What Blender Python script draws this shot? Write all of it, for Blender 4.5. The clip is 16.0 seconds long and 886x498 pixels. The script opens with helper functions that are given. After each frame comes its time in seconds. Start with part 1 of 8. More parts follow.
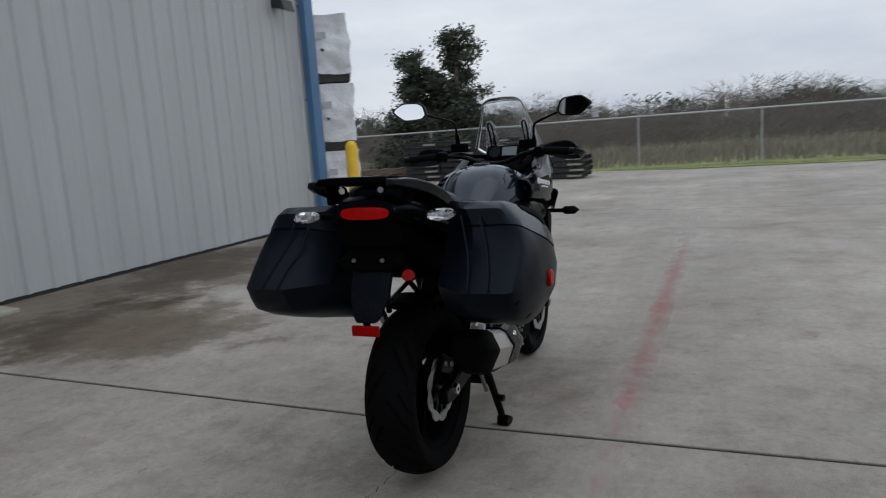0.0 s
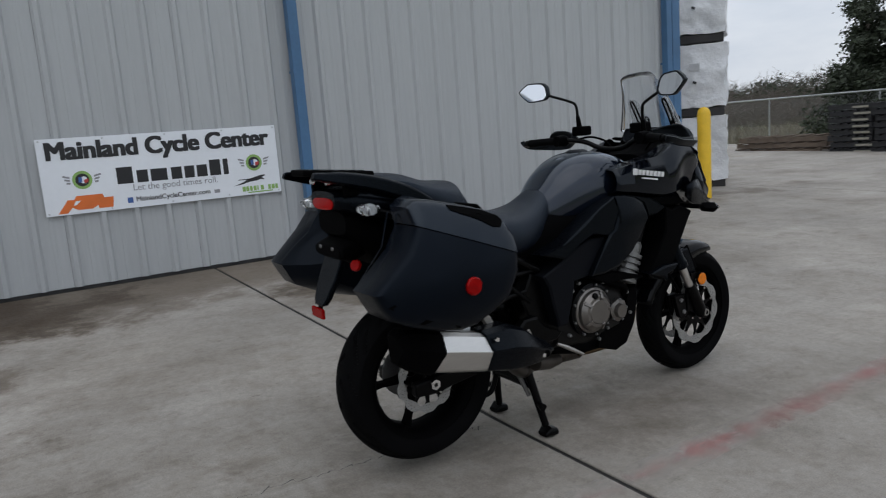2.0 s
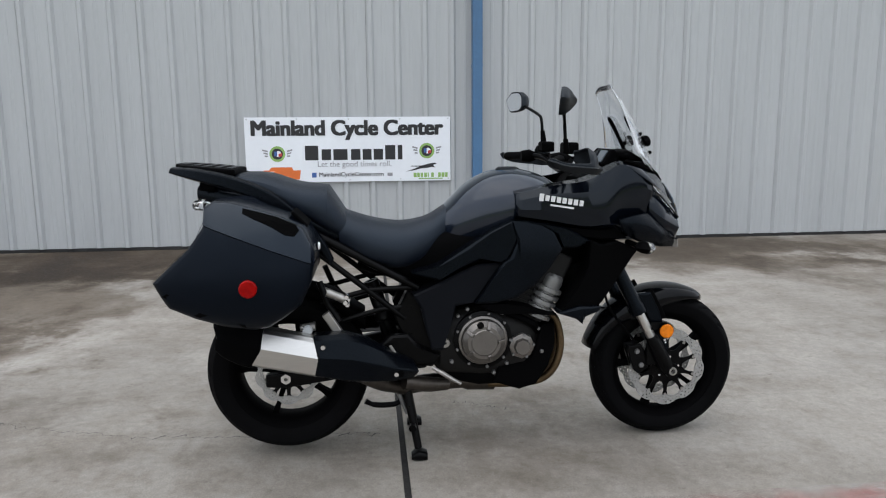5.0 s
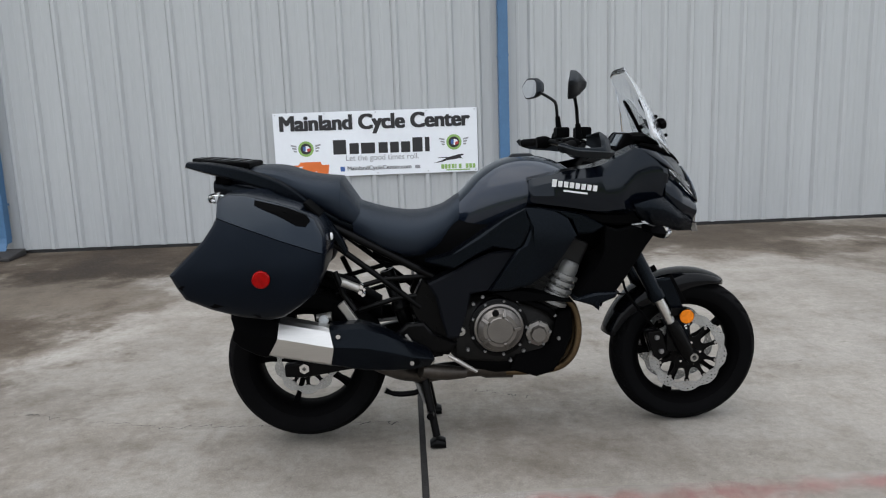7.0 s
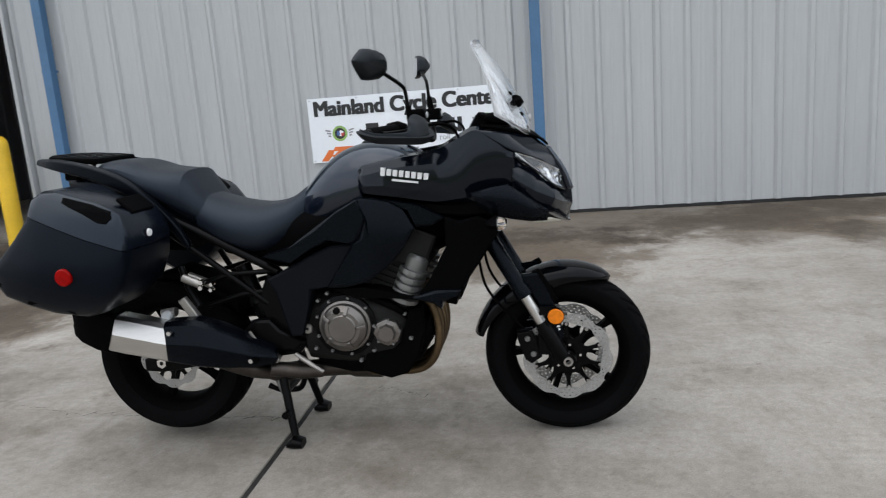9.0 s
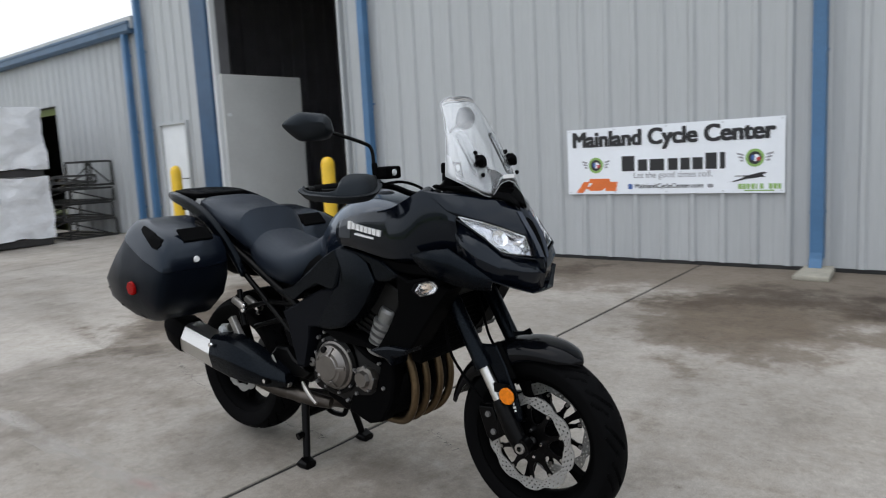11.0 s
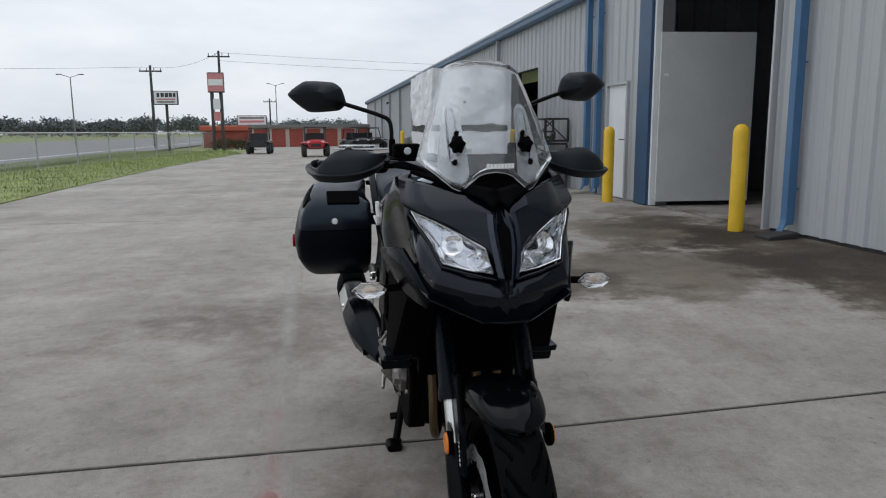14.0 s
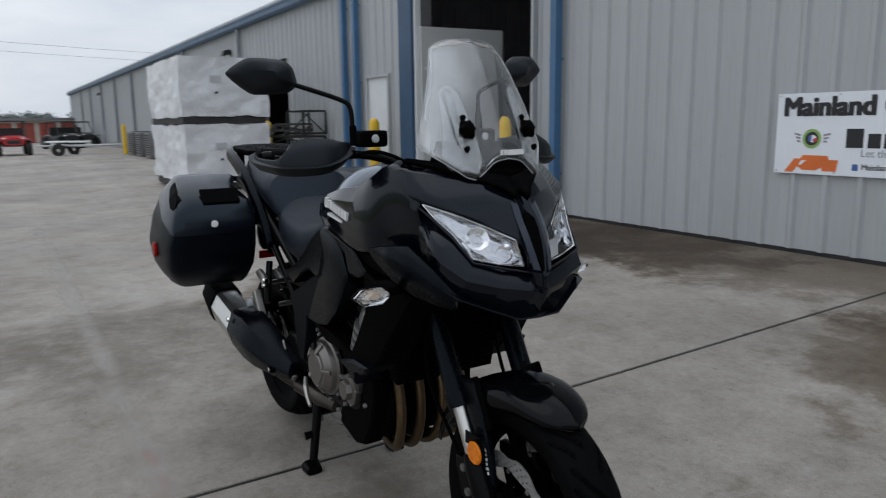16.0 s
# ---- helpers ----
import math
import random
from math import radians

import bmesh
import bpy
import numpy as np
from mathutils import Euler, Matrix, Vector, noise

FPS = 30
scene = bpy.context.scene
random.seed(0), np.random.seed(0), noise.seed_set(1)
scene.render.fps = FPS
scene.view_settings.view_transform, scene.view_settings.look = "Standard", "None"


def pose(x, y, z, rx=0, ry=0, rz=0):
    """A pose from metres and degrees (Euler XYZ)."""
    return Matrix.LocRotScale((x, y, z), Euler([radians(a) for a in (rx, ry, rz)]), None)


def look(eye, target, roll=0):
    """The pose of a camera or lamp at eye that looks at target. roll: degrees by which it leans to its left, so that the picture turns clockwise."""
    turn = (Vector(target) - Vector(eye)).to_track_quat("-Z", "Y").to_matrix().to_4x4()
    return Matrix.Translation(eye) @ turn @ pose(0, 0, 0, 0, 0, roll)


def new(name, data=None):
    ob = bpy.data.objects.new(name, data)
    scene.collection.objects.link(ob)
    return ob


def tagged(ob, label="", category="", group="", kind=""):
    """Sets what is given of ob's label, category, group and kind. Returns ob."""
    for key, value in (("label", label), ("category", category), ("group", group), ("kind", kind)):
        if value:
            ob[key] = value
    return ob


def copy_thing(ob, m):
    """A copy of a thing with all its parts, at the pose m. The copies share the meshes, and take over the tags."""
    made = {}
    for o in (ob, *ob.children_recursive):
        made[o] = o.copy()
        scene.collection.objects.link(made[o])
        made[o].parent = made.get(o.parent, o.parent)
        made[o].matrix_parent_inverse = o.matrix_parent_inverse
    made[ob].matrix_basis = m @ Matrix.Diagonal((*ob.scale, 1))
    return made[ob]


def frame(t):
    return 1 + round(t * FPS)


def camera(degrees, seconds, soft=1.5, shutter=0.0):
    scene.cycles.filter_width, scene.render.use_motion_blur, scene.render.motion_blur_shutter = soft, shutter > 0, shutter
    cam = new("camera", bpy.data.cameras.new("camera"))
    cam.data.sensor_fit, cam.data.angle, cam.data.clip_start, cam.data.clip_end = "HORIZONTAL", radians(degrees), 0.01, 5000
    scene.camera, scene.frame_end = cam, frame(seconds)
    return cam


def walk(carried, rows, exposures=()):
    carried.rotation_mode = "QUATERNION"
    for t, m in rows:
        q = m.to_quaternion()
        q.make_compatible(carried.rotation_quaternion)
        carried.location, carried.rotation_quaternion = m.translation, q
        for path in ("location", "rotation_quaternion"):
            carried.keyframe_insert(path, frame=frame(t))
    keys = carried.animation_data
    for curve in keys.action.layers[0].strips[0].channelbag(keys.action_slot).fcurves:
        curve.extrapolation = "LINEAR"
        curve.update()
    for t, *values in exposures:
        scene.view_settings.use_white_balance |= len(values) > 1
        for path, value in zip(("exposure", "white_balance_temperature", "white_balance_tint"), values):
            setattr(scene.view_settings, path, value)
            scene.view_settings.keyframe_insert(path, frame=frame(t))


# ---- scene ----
cam = camera(63.9, 16.0, soft=1.1, shutter=0.4)
PATH = [
    (0, (1.407, -0.027, 1.227), (0.651, 1.799, 0.918), -4.0),
    (0.5, (1.791, 0.167, 1.242), (0.786, 1.861, 0.898), -4.6),
    (1, (2.114, 0.446, 1.226), (0.934, 2.011, 0.828), -1.8),
    (1.5, (2.379, 0.716, 1.215), (0.891, 2.011, 0.888), -2.8),
    (2, (2.577, 1.032, 1.216), (0.893, 2.061, 0.891), -4.4),
    (2.5, (2.799, 1.351, 1.231), (1.053, 2.271, 0.904), -4.4),
    (3, (2.981, 1.684, 1.234), (1.122, 2.321, 0.865), -1.8),
    (3.5, (2.982, 2.025, 1.215), (1.069, 2.507, 0.889), -0.6),
    (4, (2.978, 2.319, 1.232), (1.029, 2.638, 0.92), -3.0),
    (4.2, (3.009, 2.404, 1.232), (1.048, 2.662, 0.942), -1.2),
    (6.5, (3.07, 2.623, 1.207), (1.105, 2.756, 0.855), -1.3),
    (7, (3.064, 2.646, 1.207), (1.095, 2.741, 0.871), -2.0),
    (7.5, (3.014, 2.733, 1.193), (1.04, 2.74, 0.868), -4.0),
    (8, (2.919, 2.907, 1.199), (0.958, 2.814, 0.819), -3.6),
    (8.2, (2.907, 3.055, 1.188), (0.948, 2.952, 0.8), -4.0),
    (10.3, (2.625, 4.544, 1.174), (0.917, 3.56, 0.833), -3.8),
    (10.5, (2.566, 4.645, 1.19), (0.925, 3.551, 0.856), -3.9),
    (11, (2.249, 4.915, 1.218), (0.709, 3.666, 0.958), -3.0),
    (11.5, (2.025, 5.211, 1.203), (0.823, 3.647, 0.872), -2.0),
    (12, (1.711, 5.413, 1.191), (0.66, 3.737, 0.897), -1.4),
    (12.5, (1.316, 5.476, 1.195), (0.493, 3.674, 0.924), -2.8),
    (13, (1.04, 5.544, 1.208), (0.529, 3.635, 0.897), -0.9),
    (13.5, (0.891, 5.44, 1.224), (0.461, 3.516, 0.888), -0.6),
    (14, (0.781, 5.336, 1.228), (0.422, 3.396, 0.9), -0.4),
    (14.5, (0.819, 5.323, 1.213), (0.38, 3.401, 0.875), -0.6),
    (15, (1.01, 5.33, 1.216), (0.475, 3.425, 0.926), -1.9),
    (15.5, (1.166, 5.199, 1.217), (0.367, 3.393, 0.9), -1.3),
    (16, (1.342, 4.956, 1.213), (0.293, 3.289, 0.86), -0.7),
]
EXPOSURES = [(0.0, -0.1, 6460, 10), (2.5, 0.0, 6460, 10), (4.0, 0.46, 6540, 10), (6.5, 0.73, 6640, 10), (7.5, 0.66, 6660, 10), (10.5, 0.68, 6640, 10), (11.5, 0.45, 6580, 10), (12.5, 0.26, 6560, 10), (14.5, 0.02, 6500, 10), (16.0, -0.03, 6460, 10)]
walk(cam, [(t, look(eye, target, roll)) for t, eye, target, roll in PATH], EXPOSURES)

# ---- world and light: a bright overcast sky ----
world = bpy.data.worlds.new("overcast_sky")
scene.world = world
world.use_nodes = True
wn, wl = world.node_tree.nodes, world.node_tree.links
wn.clear()
w_out = wn.new("ShaderNodeOutputWorld")
w_bg = wn.new("ShaderNodeBackground")
w_sky = wn.new("ShaderNodeTexSky")
w_sky.sky_type, w_sky.sun_disc = "NISHITA", False
w_sky.sun_elevation, w_sky.sun_rotation = radians(70), radians(127)
w_sky.air_density, w_sky.dust_density = 1.0, 4.0
w_dim = wn.new("ShaderNodeVectorMath")
w_dim.operation = "SCALE"
w_dim.inputs["Scale"].default_value = 0.07
w_tc = wn.new("ShaderNodeTexCoord")
w_map = wn.new("ShaderNodeMapping")
w_map.inputs["Scale"].default_value = (1.0, 1.0, 3.2)
w_noise = wn.new("ShaderNodeTexNoise")
w_noise.inputs["Scale"].default_value, w_noise.inputs["Detail"].default_value = 2.3, 7.0
w_noise.inputs["Roughness"].default_value = 0.55
w_ramp = wn.new("ShaderNodeValToRGB")
w_ramp.color_ramp.elements[0].position, w_ramp.color_ramp.elements[1].position = 0.3, 0.72
w_ramp.color_ramp.elements[0].color = (0.57, 0.64, 0.745, 1)
w_ramp.color_ramp.elements[1].color = (0.935, 0.965, 1.005, 1)
w_mix = wn.new("ShaderNodeMix")
w_mix.data_type = "RGBA"
w_mix.inputs["Factor"].default_value = 0.88
wl.new(w_sky.outputs["Color"], w_dim.inputs[0])
wl.new(w_tc.outputs["Generated"], w_map.inputs["Vector"])
wl.new(w_map.outputs["Vector"], w_noise.inputs["Vector"])
wl.new(w_noise.outputs["Fac"], w_ramp.inputs["Fac"])
wl.new(w_dim.outputs["Vector"], w_mix.inputs["A"])
wl.new(w_ramp.outputs["Color"], w_mix.inputs["B"])
# an overcast sky is brightest overhead
w_sep = wn.new("ShaderNodeSeparateXYZ")
w_lift = wn.new("ShaderNodeMapRange")
w_lift.inputs["From Min"].default_value, w_lift.inputs["From Max"].default_value = 0.0, 1.0
w_lift.inputs["To Min"].default_value, w_lift.inputs["To Max"].default_value = 1.15, 1.65
w_top = wn.new("ShaderNodeVectorMath")
w_top.operation = "SCALE"
wl.new(w_tc.outputs["Generated"], w_sep.inputs[0])
wl.new(w_sep.outputs["Z"], w_lift.inputs["Value"])
wl.new(w_mix.outputs["Result"], w_top.inputs[0])
wl.new(w_lift.outputs["Result"], w_top.inputs["Scale"])
wl.new(w_top.outputs["Vector"], w_bg.inputs["Color"])
w_bg.inputs["Strength"].default_value = 0.88
wl.new(w_bg.outputs["Background"], w_out.inputs["Surface"])

sun_data = bpy.data.lights.new("sun", "SUN")
sun_data.energy, sun_data.angle, sun_data.color = 0.3, radians(60), (1.0, 0.99, 0.975)
sun = new("sun", sun_data)
sun.matrix_world = look((4, 0, 14), (0, 3, 0))


# ---- materials ----
def ramp(nt, fac, stops):
    node = nt.nodes.new("ShaderNodeValToRGB")
    el = node.color_ramp.elements
    while len(el) < len(stops):
        el.new(0.5)
    for e, (p, c) in zip(el, stops):
        e.position, e.color = p, (c[0], c[1], c[2], 1)
    nt.links.new(fac, node.inputs["Fac"])
    return node.outputs["Color"]


def grain(nt, scale, detail=4.0, stretch=(1, 1, 1), rough=0.55):
    tc = nt.nodes.new("ShaderNodeTexCoord")
    mp = nt.nodes.new("ShaderNodeMapping")
    mp.inputs["Scale"].default_value = stretch
    nz = nt.nodes.new("ShaderNodeTexNoise")
    nz.inputs["Scale"].default_value, nz.inputs["Detail"].default_value = scale, detail
    nz.inputs["Roughness"].default_value = rough
    nt.links.new(tc.outputs["Object"], mp.inputs["Vector"])
    nt.links.new(mp.outputs["Vector"], nz.inputs["Vector"])
    return nz.outputs["Fac"]


def maths(nt, op, a, b):
    m = nt.nodes.new("ShaderNodeMath")
    m.operation = op
    for i, v in enumerate((a, b)):
        if isinstance(v, (int, float)):
            m.inputs[i].default_value = v
        else:
            nt.links.new(v, m.inputs[i])
    return m.outputs[0]


def blend(nt, fac, a, b, mode="MIX"):
    m = nt.nodes.new("ShaderNodeMix")
    m.data_type, m.blend_type = "RGBA", mode
    for key, v in (("Factor", fac), ("A", a), ("B", b)):
        if isinstance(v, (int, float)):
            m.inputs[key].default_value = v
        elif isinstance(v, tuple):
            m.inputs[key].default_value = (v[0], v[1], v[2], 1)
        else:
            nt.links.new(v, m.inputs[key])
    return m.outputs["Result"]


def mat(name, col, rough=0.5, metal=0.0, var=0.12, scale=6.0, fine=90.0, bump=0.0, stretch=(1, 1, 1), coat=0.0, spec=0.5, island=0.0):
    """A surface with colour and gloss that vary at two scales, and fine relief."""
    m = bpy.data.materials.new(name)
    m.use_nodes = True
    nt = m.node_tree
    b = nt.nodes["Principled BSDF"]
    big, small = grain(nt, scale, 5.0, stretch), grain(nt, fine, 3.0, stretch)
    lo = tuple(c * (1 - var) for c in col)
    hi = tuple(min(1, c * (1 + var)) for c in col)
    c1 = ramp(nt, big, [(0.3, lo), (0.7, hi)])
    c2 = ramp(nt, small, [(0.3, (1 - var * 0.6,) * 3), (0.7, (1 + var * 0.3,) * 3)])
    c = blend(nt, 1.0, c1, c2, "MULTIPLY")
    if island:
        info = nt.nodes.new("ShaderNodeNewGeometry")
        c = blend(nt, 1.0, c, ramp(nt, info.outputs["Random Per Island"], [(0, (1 - island,) * 3), (1, (1 + island,) * 3)]), "MULTIPLY")
    nt.links.new(c, b.inputs["Base Color"])
    r = ramp(nt, small, [(0.2, (max(0.02, rough * 0.85),) * 3), (0.8, (min(1, rough * 1.15),) * 3)])
    nt.links.new(r, b.inputs["Roughness"])
    b.inputs["Metallic"].default_value = metal
    b.inputs["Specular IOR Level"].default_value = spec
    b.inputs["Coat Weight"].default_value = coat
    b.inputs["Coat Roughness"].default_value = 0.06
    if bump:
        bp = nt.nodes.new("ShaderNodeBump")
        bp.inputs["Strength"].default_value, bp.inputs["Distance"].default_value = 1.0, bump
        nt.links.new(small, bp.inputs["Height"])
        nt.links.new(bp.outputs["Normal"], b.inputs["Normal"])
    return m


def glass(name, col=(1, 1, 1), rough=0.02, ior=1.45):
    m = bpy.data.materials.new(name)
    m.use_nodes = True
    b = m.node_tree.nodes["Principled BSDF"]
    b.inputs["Base Color"].default_value = (*col, 1)
    b.inputs["Roughness"].default_value, b.inputs["IOR"].default_value = rough, ior
    b.inputs["Transmission Weight"].default_value = 1.0
    return m


def concrete():
    m = mat("worn_concrete", (0.31, 0.288, 0.259), 0.8, var=0.2, scale=0.55, fine=42, bump=0.001)
    nt = m.node_tree
    b = nt.nodes["Principled BSDF"]
    base = b.inputs["Base Color"].links[0].from_socket
    tc = nt.nodes.new("ShaderNodeTexCoord")
    sep = nt.nodes.new("ShaderNodeSeparateXYZ")
    nt.links.new(tc.outputs["Object"], sep.inputs[0])
    speck = grain(nt, 160, 3.0)
    base = blend(nt, 1.0, base, ramp(nt, speck, [(0.3, (0.86, 0.86, 0.86)), (0.7, (1.1, 1.1, 1.1))]), "MULTIPLY")
    # cloudy wear: brown-grey scuffs and pale, bluish scoured patches
    blot = grain(nt, 0.75, 9.0, rough=0.62)
    base = blend(nt, 1.0, base, ramp(nt, blot, [(0.30, (0.74, 0.715, 0.685)), (0.45, (0.95, 0.942, 0.93)), (0.56, (1.02, 1.02, 1.02)), (0.72, (1.12, 1.125, 1.135))]), "MULTIPLY")
    mottle = grain(nt, 5.0, 9.0, rough=0.66)
    base = blend(nt, 1.0, base, ramp(nt, mottle, [(0.32, (0.83, 0.81, 0.785)), (0.47, (0.985, 0.982, 0.978)), (0.56, (1.02, 1.02, 1.02)), (0.70, (1.08, 1.08, 1.075))]), "MULTIPLY")
    fleck = grain(nt, 26.0, 8.0, (1.0, 0.8, 1.0), rough=0.72)
    base = blend(nt, 1.0, base, ramp(nt, fleck, [(0.34, (0.87, 0.86, 0.845)), (0.50, (1.0, 1.0, 1.0)), (0.66, (1.07, 1.07, 1.07))]), "MULTIPLY")
    scuff = grain(nt, 14.0, 7.0, (1.0, 0.6, 1.0), rough=0.75)
    base = blend(nt, 1.0, base, ramp(nt, scuff, [(0.29, (0.60, 0.575, 0.55)), (0.39, (1, 1, 1))]), "MULTIPLY")
    grime = grain(nt, 2.3, 14.0, (1.0, 0.85, 1.0), rough=0.74)
    base = blend(nt, 1.0, base, ramp(nt, grime, [(0.31, (0.70, 0.675, 0.645)), (0.41, (0.92, 0.91, 0.895)), (0.50, (1.01, 1.01, 1.01)), (0.68, (1.055, 1.055, 1.05))]), "MULTIPLY")
    # faint pale wheel tracks along the yard
    tracks = grain(nt, 1.1, 5.0, (2.6, 0.10, 1.0), rough=0.6)
    base = blend(nt, 1.0, base, ramp(nt, tracks, [(0.35, (0.93, 0.925, 0.915)), (0.52, (1, 1, 1)), (0.68, (1.05, 1.052, 1.056))]), "MULTIPLY")
    wob = grain(nt, 1.3, 9.0, rough=0.68)
    worn = ramp(nt, grain(nt, 6.5, 10.0, rough=0.7), [(0.36, (0.3, 0.3, 0.3)), (0.50, (0.9, 0.9, 0.9)), (0.64, (1.25, 1.25, 1.25))])
    # damp brown stains and painted darkening: centre, half sizes, strength
    for cx, cy, ax, ay, k in STAINS_AND_SHADE:
        dx = maths(nt, "DIVIDE", maths(nt, "SUBTRACT", sep.outputs[0], cx), ax)
        dy = maths(nt, "DIVIDE", maths(nt, "SUBTRACT", sep.outputs[1], cy), ay)
        d = maths(nt, "SQRT", maths(nt, "ADD", maths(nt, "MULTIPLY", dx, dx), maths(nt, "MULTIPLY", dy, dy)), 0)
        d = maths(nt, "ADD", d, maths(nt, "MULTIPLY", maths(nt, "SUBTRACT", wob, 0.5), 2.4))
        f = ramp(nt, d, [(0.45, (k, k, k)), (0.75, (k * 0.7, k * 0.7, k * 0.7)), (0.86, (k * 0.25, k * 0.25, k * 0.25)), (1.0, (0, 0, 0))])
        if k < 0.6:
            f = maths(nt, "MULTIPLY", f, worn)
        base = blend(nt, f, base, blend(nt, 1.0, base, (0.36, 0.295, 0.225), "MULTIPLY"))
    nt.links.new(base, b.inputs["Base Color"])
    return m


# (0.35, 2.2) paints tyre contact shade; (1.7, 3.2) and (0.7, 0.7) lens falloff
STAINS_AND_SHADE = [(-3.6, -0.2, 1.15, 2.1, 1.0), (-2.25, -0.15, 2.1, 1.15, 0.8), (-0.95, 0.0, 1.15, 0.9, 0.8), (-2.6, 3.6, 1.2, 0.9, 0.95), (-3.2, -2.2, 1.3, 1.6, 0.95), (-3.85, 2.4, 1.15, 8.5, 0.78),
          (-3.4, 5.8, 1.1, 1.7, 0.8), (-0.1, 2.5, 0.6, 0.9, 0.22), (0.35, 3.25, 0.75, 0.5, 0.34), (-2.6, 6.4, 0.9, 0.7, 0.5), (-1.6, 1.3, 0.9, 0.5, 0.25), (0.35, 2.2, 0.5, 0.4, 0.25), (1.7, 3.2, 1.5, 3.0, 0.14), (0.7, 0.7, 1.3, 1.1, 0.42), (1.9, -0.6, 1.2, 2.2, 0.3)]
M_CONCRETE = concrete()
M_JOINT = mat("old_joint_sealant", (0.016, 0.015, 0.014), 0.8, var=0.4, scale=14, bump=0.002)
M_SIDING = mat("grey_painted_siding", (0.42, 0.435, 0.443), 0.45, var=0.06, scale=0.5, fine=14, stretch=(1, 3, 0.25), spec=0.4)
M_BLUE = mat("blue_painted_metal", (0.058, 0.15, 0.285), 0.45, var=0.14, scale=3, fine=40)
M_GUTTER = mat("weathered_blue_gutter", (0.06, 0.115, 0.19), 0.5, var=0.15, scale=3, fine=40)
M_GREYPIPE = mat("grey_painted_pipe", (0.24, 0.26, 0.28), 0.5, var=0.1, scale=3, fine=40)
M_DARKBLUE = mat("dark_blue_trim", (0.025, 0.07, 0.14), 0.45, var=0.14, scale=3, fine=40)
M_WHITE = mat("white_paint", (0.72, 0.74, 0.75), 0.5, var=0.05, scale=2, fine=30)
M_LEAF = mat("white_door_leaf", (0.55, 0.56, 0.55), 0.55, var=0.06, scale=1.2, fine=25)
M_YELLOW = mat("yellow_paint", (0.75, 0.47, 0.02), 0.5, var=0.1, scale=5, fine=50, bump=0.0004)
# near-black for cracks and slits, and for interior shade put into colour
M_DARK = mat("shade_and_crack_black", (0.022, 0.022, 0.022), 0.8, var=0.2)
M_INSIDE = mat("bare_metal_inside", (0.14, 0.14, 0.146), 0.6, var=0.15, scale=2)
M_WRAP = mat("white_plastic_wrap", (0.72, 0.73, 0.75), 0.35, var=0.09, scale=3.5, fine=18, bump=0.012)
M_BAND = mat("black_crate_base", (0.03, 0.028, 0.028), 0.7)
M_STEEL = mat("weathered_steel", (0.2, 0.2, 0.2), 0.5, metal=0.7, var=0.2)
M_GALV = mat("galvanised_wire", (0.42, 0.43, 0.44), 0.5, metal=0.6, var=0.1)
M_WOOD = mat("weathered_pallet_wood", (0.14, 0.105, 0.08), 0.85, var=0.3, scale=4, fine=60, stretch=(1, 1, 1))
M_BLACKPAINT = mat("black_painted_crate_steel", (0.018, 0.018, 0.02), 0.5, var=0.2)
M_GRASS = mat("patchy_grass", (0.20, 0.235, 0.080), 0.95, var=0.4, scale=1.2, fine=30, bump=0.02)
M_BLADE = mat("grass_blades", (0.225, 0.285, 0.08), 0.9, var=0.3, scale=0.6, island=0.4)
M_OLIVE = mat("dull_olive_grass", (0.20, 0.20, 0.085), 0.9, var=0.3, scale=0.6, island=0.4)
M_DRY = mat("dry_grass", (0.21, 0.185, 0.145), 0.95, var=0.25, scale=1.0, island=0.3)
M_BARK = mat("bare_twigs", (0.125, 0.105, 0.092), 0.95, var=0.2, island=0.3)
M_NEEDLE = mat("evergreen_leaves", (0.030, 0.040, 0.022), 0.8, var=0.3, scale=1.5, island=0.45)
M_ROAD = mat("grey_road", (0.2, 0.2, 0.2), 0.9, var=0.1, scale=0.3)
M_PRINT = mat("grey_print", (0.50, 0.51, 0.53), 0.6)
M_BLOCK = mat("pale_concrete_block", (0.31, 0.295, 0.245), 0.85, var=0.15, scale=8, bump=0.002)


# ---- mesh helpers ----
def part(name, bm, material, parent=None, label="", smooth=0.0, bevel=0.0):
    me = bpy.data.meshes.new(name)
    bm.to_mesh(me)
    bm.free()
    me.materials.append(material)
    if smooth:
        for p in me.polygons:
            p.use_smooth = True
        me.set_sharp_from_angle(angle=radians(smooth))
    ob = new(name, me)
    if bevel:
        mod = ob.modifiers.new("edge", "BEVEL")
        mod.width, mod.segments, mod.limit_method, mod.angle_limit = bevel, 2, "ANGLE", radians(40)
    if parent is not None:
        ob.parent = parent
    if label:
        ob["label"] = label
    return ob


def thing(name, at, label, category, group="", kind=""):
    ob = new(name)
    ob.empty_display_size = 0.1
    ob.matrix_basis = at if isinstance(at, Matrix) else Matrix.Translation(at)
    return tagged(ob, label, category, group, kind)


def box(bm, c, size, rot=None):
    vs = []
    for dx, dy, dz in ((-1, -1, -1), (1, -1, -1), (1, 1, -1), (-1, 1, -1), (-1, -1, 1), (1, -1, 1), (1, 1, 1), (-1, 1, 1)):
        v = Vector((dx * size[0] / 2, dy * size[1] / 2, dz * size[2] / 2))
        if rot is not None:
            v = rot @ v
        vs.append(bm.verts.new(v + Vector(c)))
    for f in ((0, 3, 2, 1), (4, 5, 6, 7), (0, 1, 5, 4), (1, 2, 6, 5), (2, 3, 7, 6), (3, 0, 4, 7)):
        bm.faces.new([vs[i] for i in f])
    return bm


def boxed(c, size, rot=None):
    return box(bmesh.new(), c, size, rot)


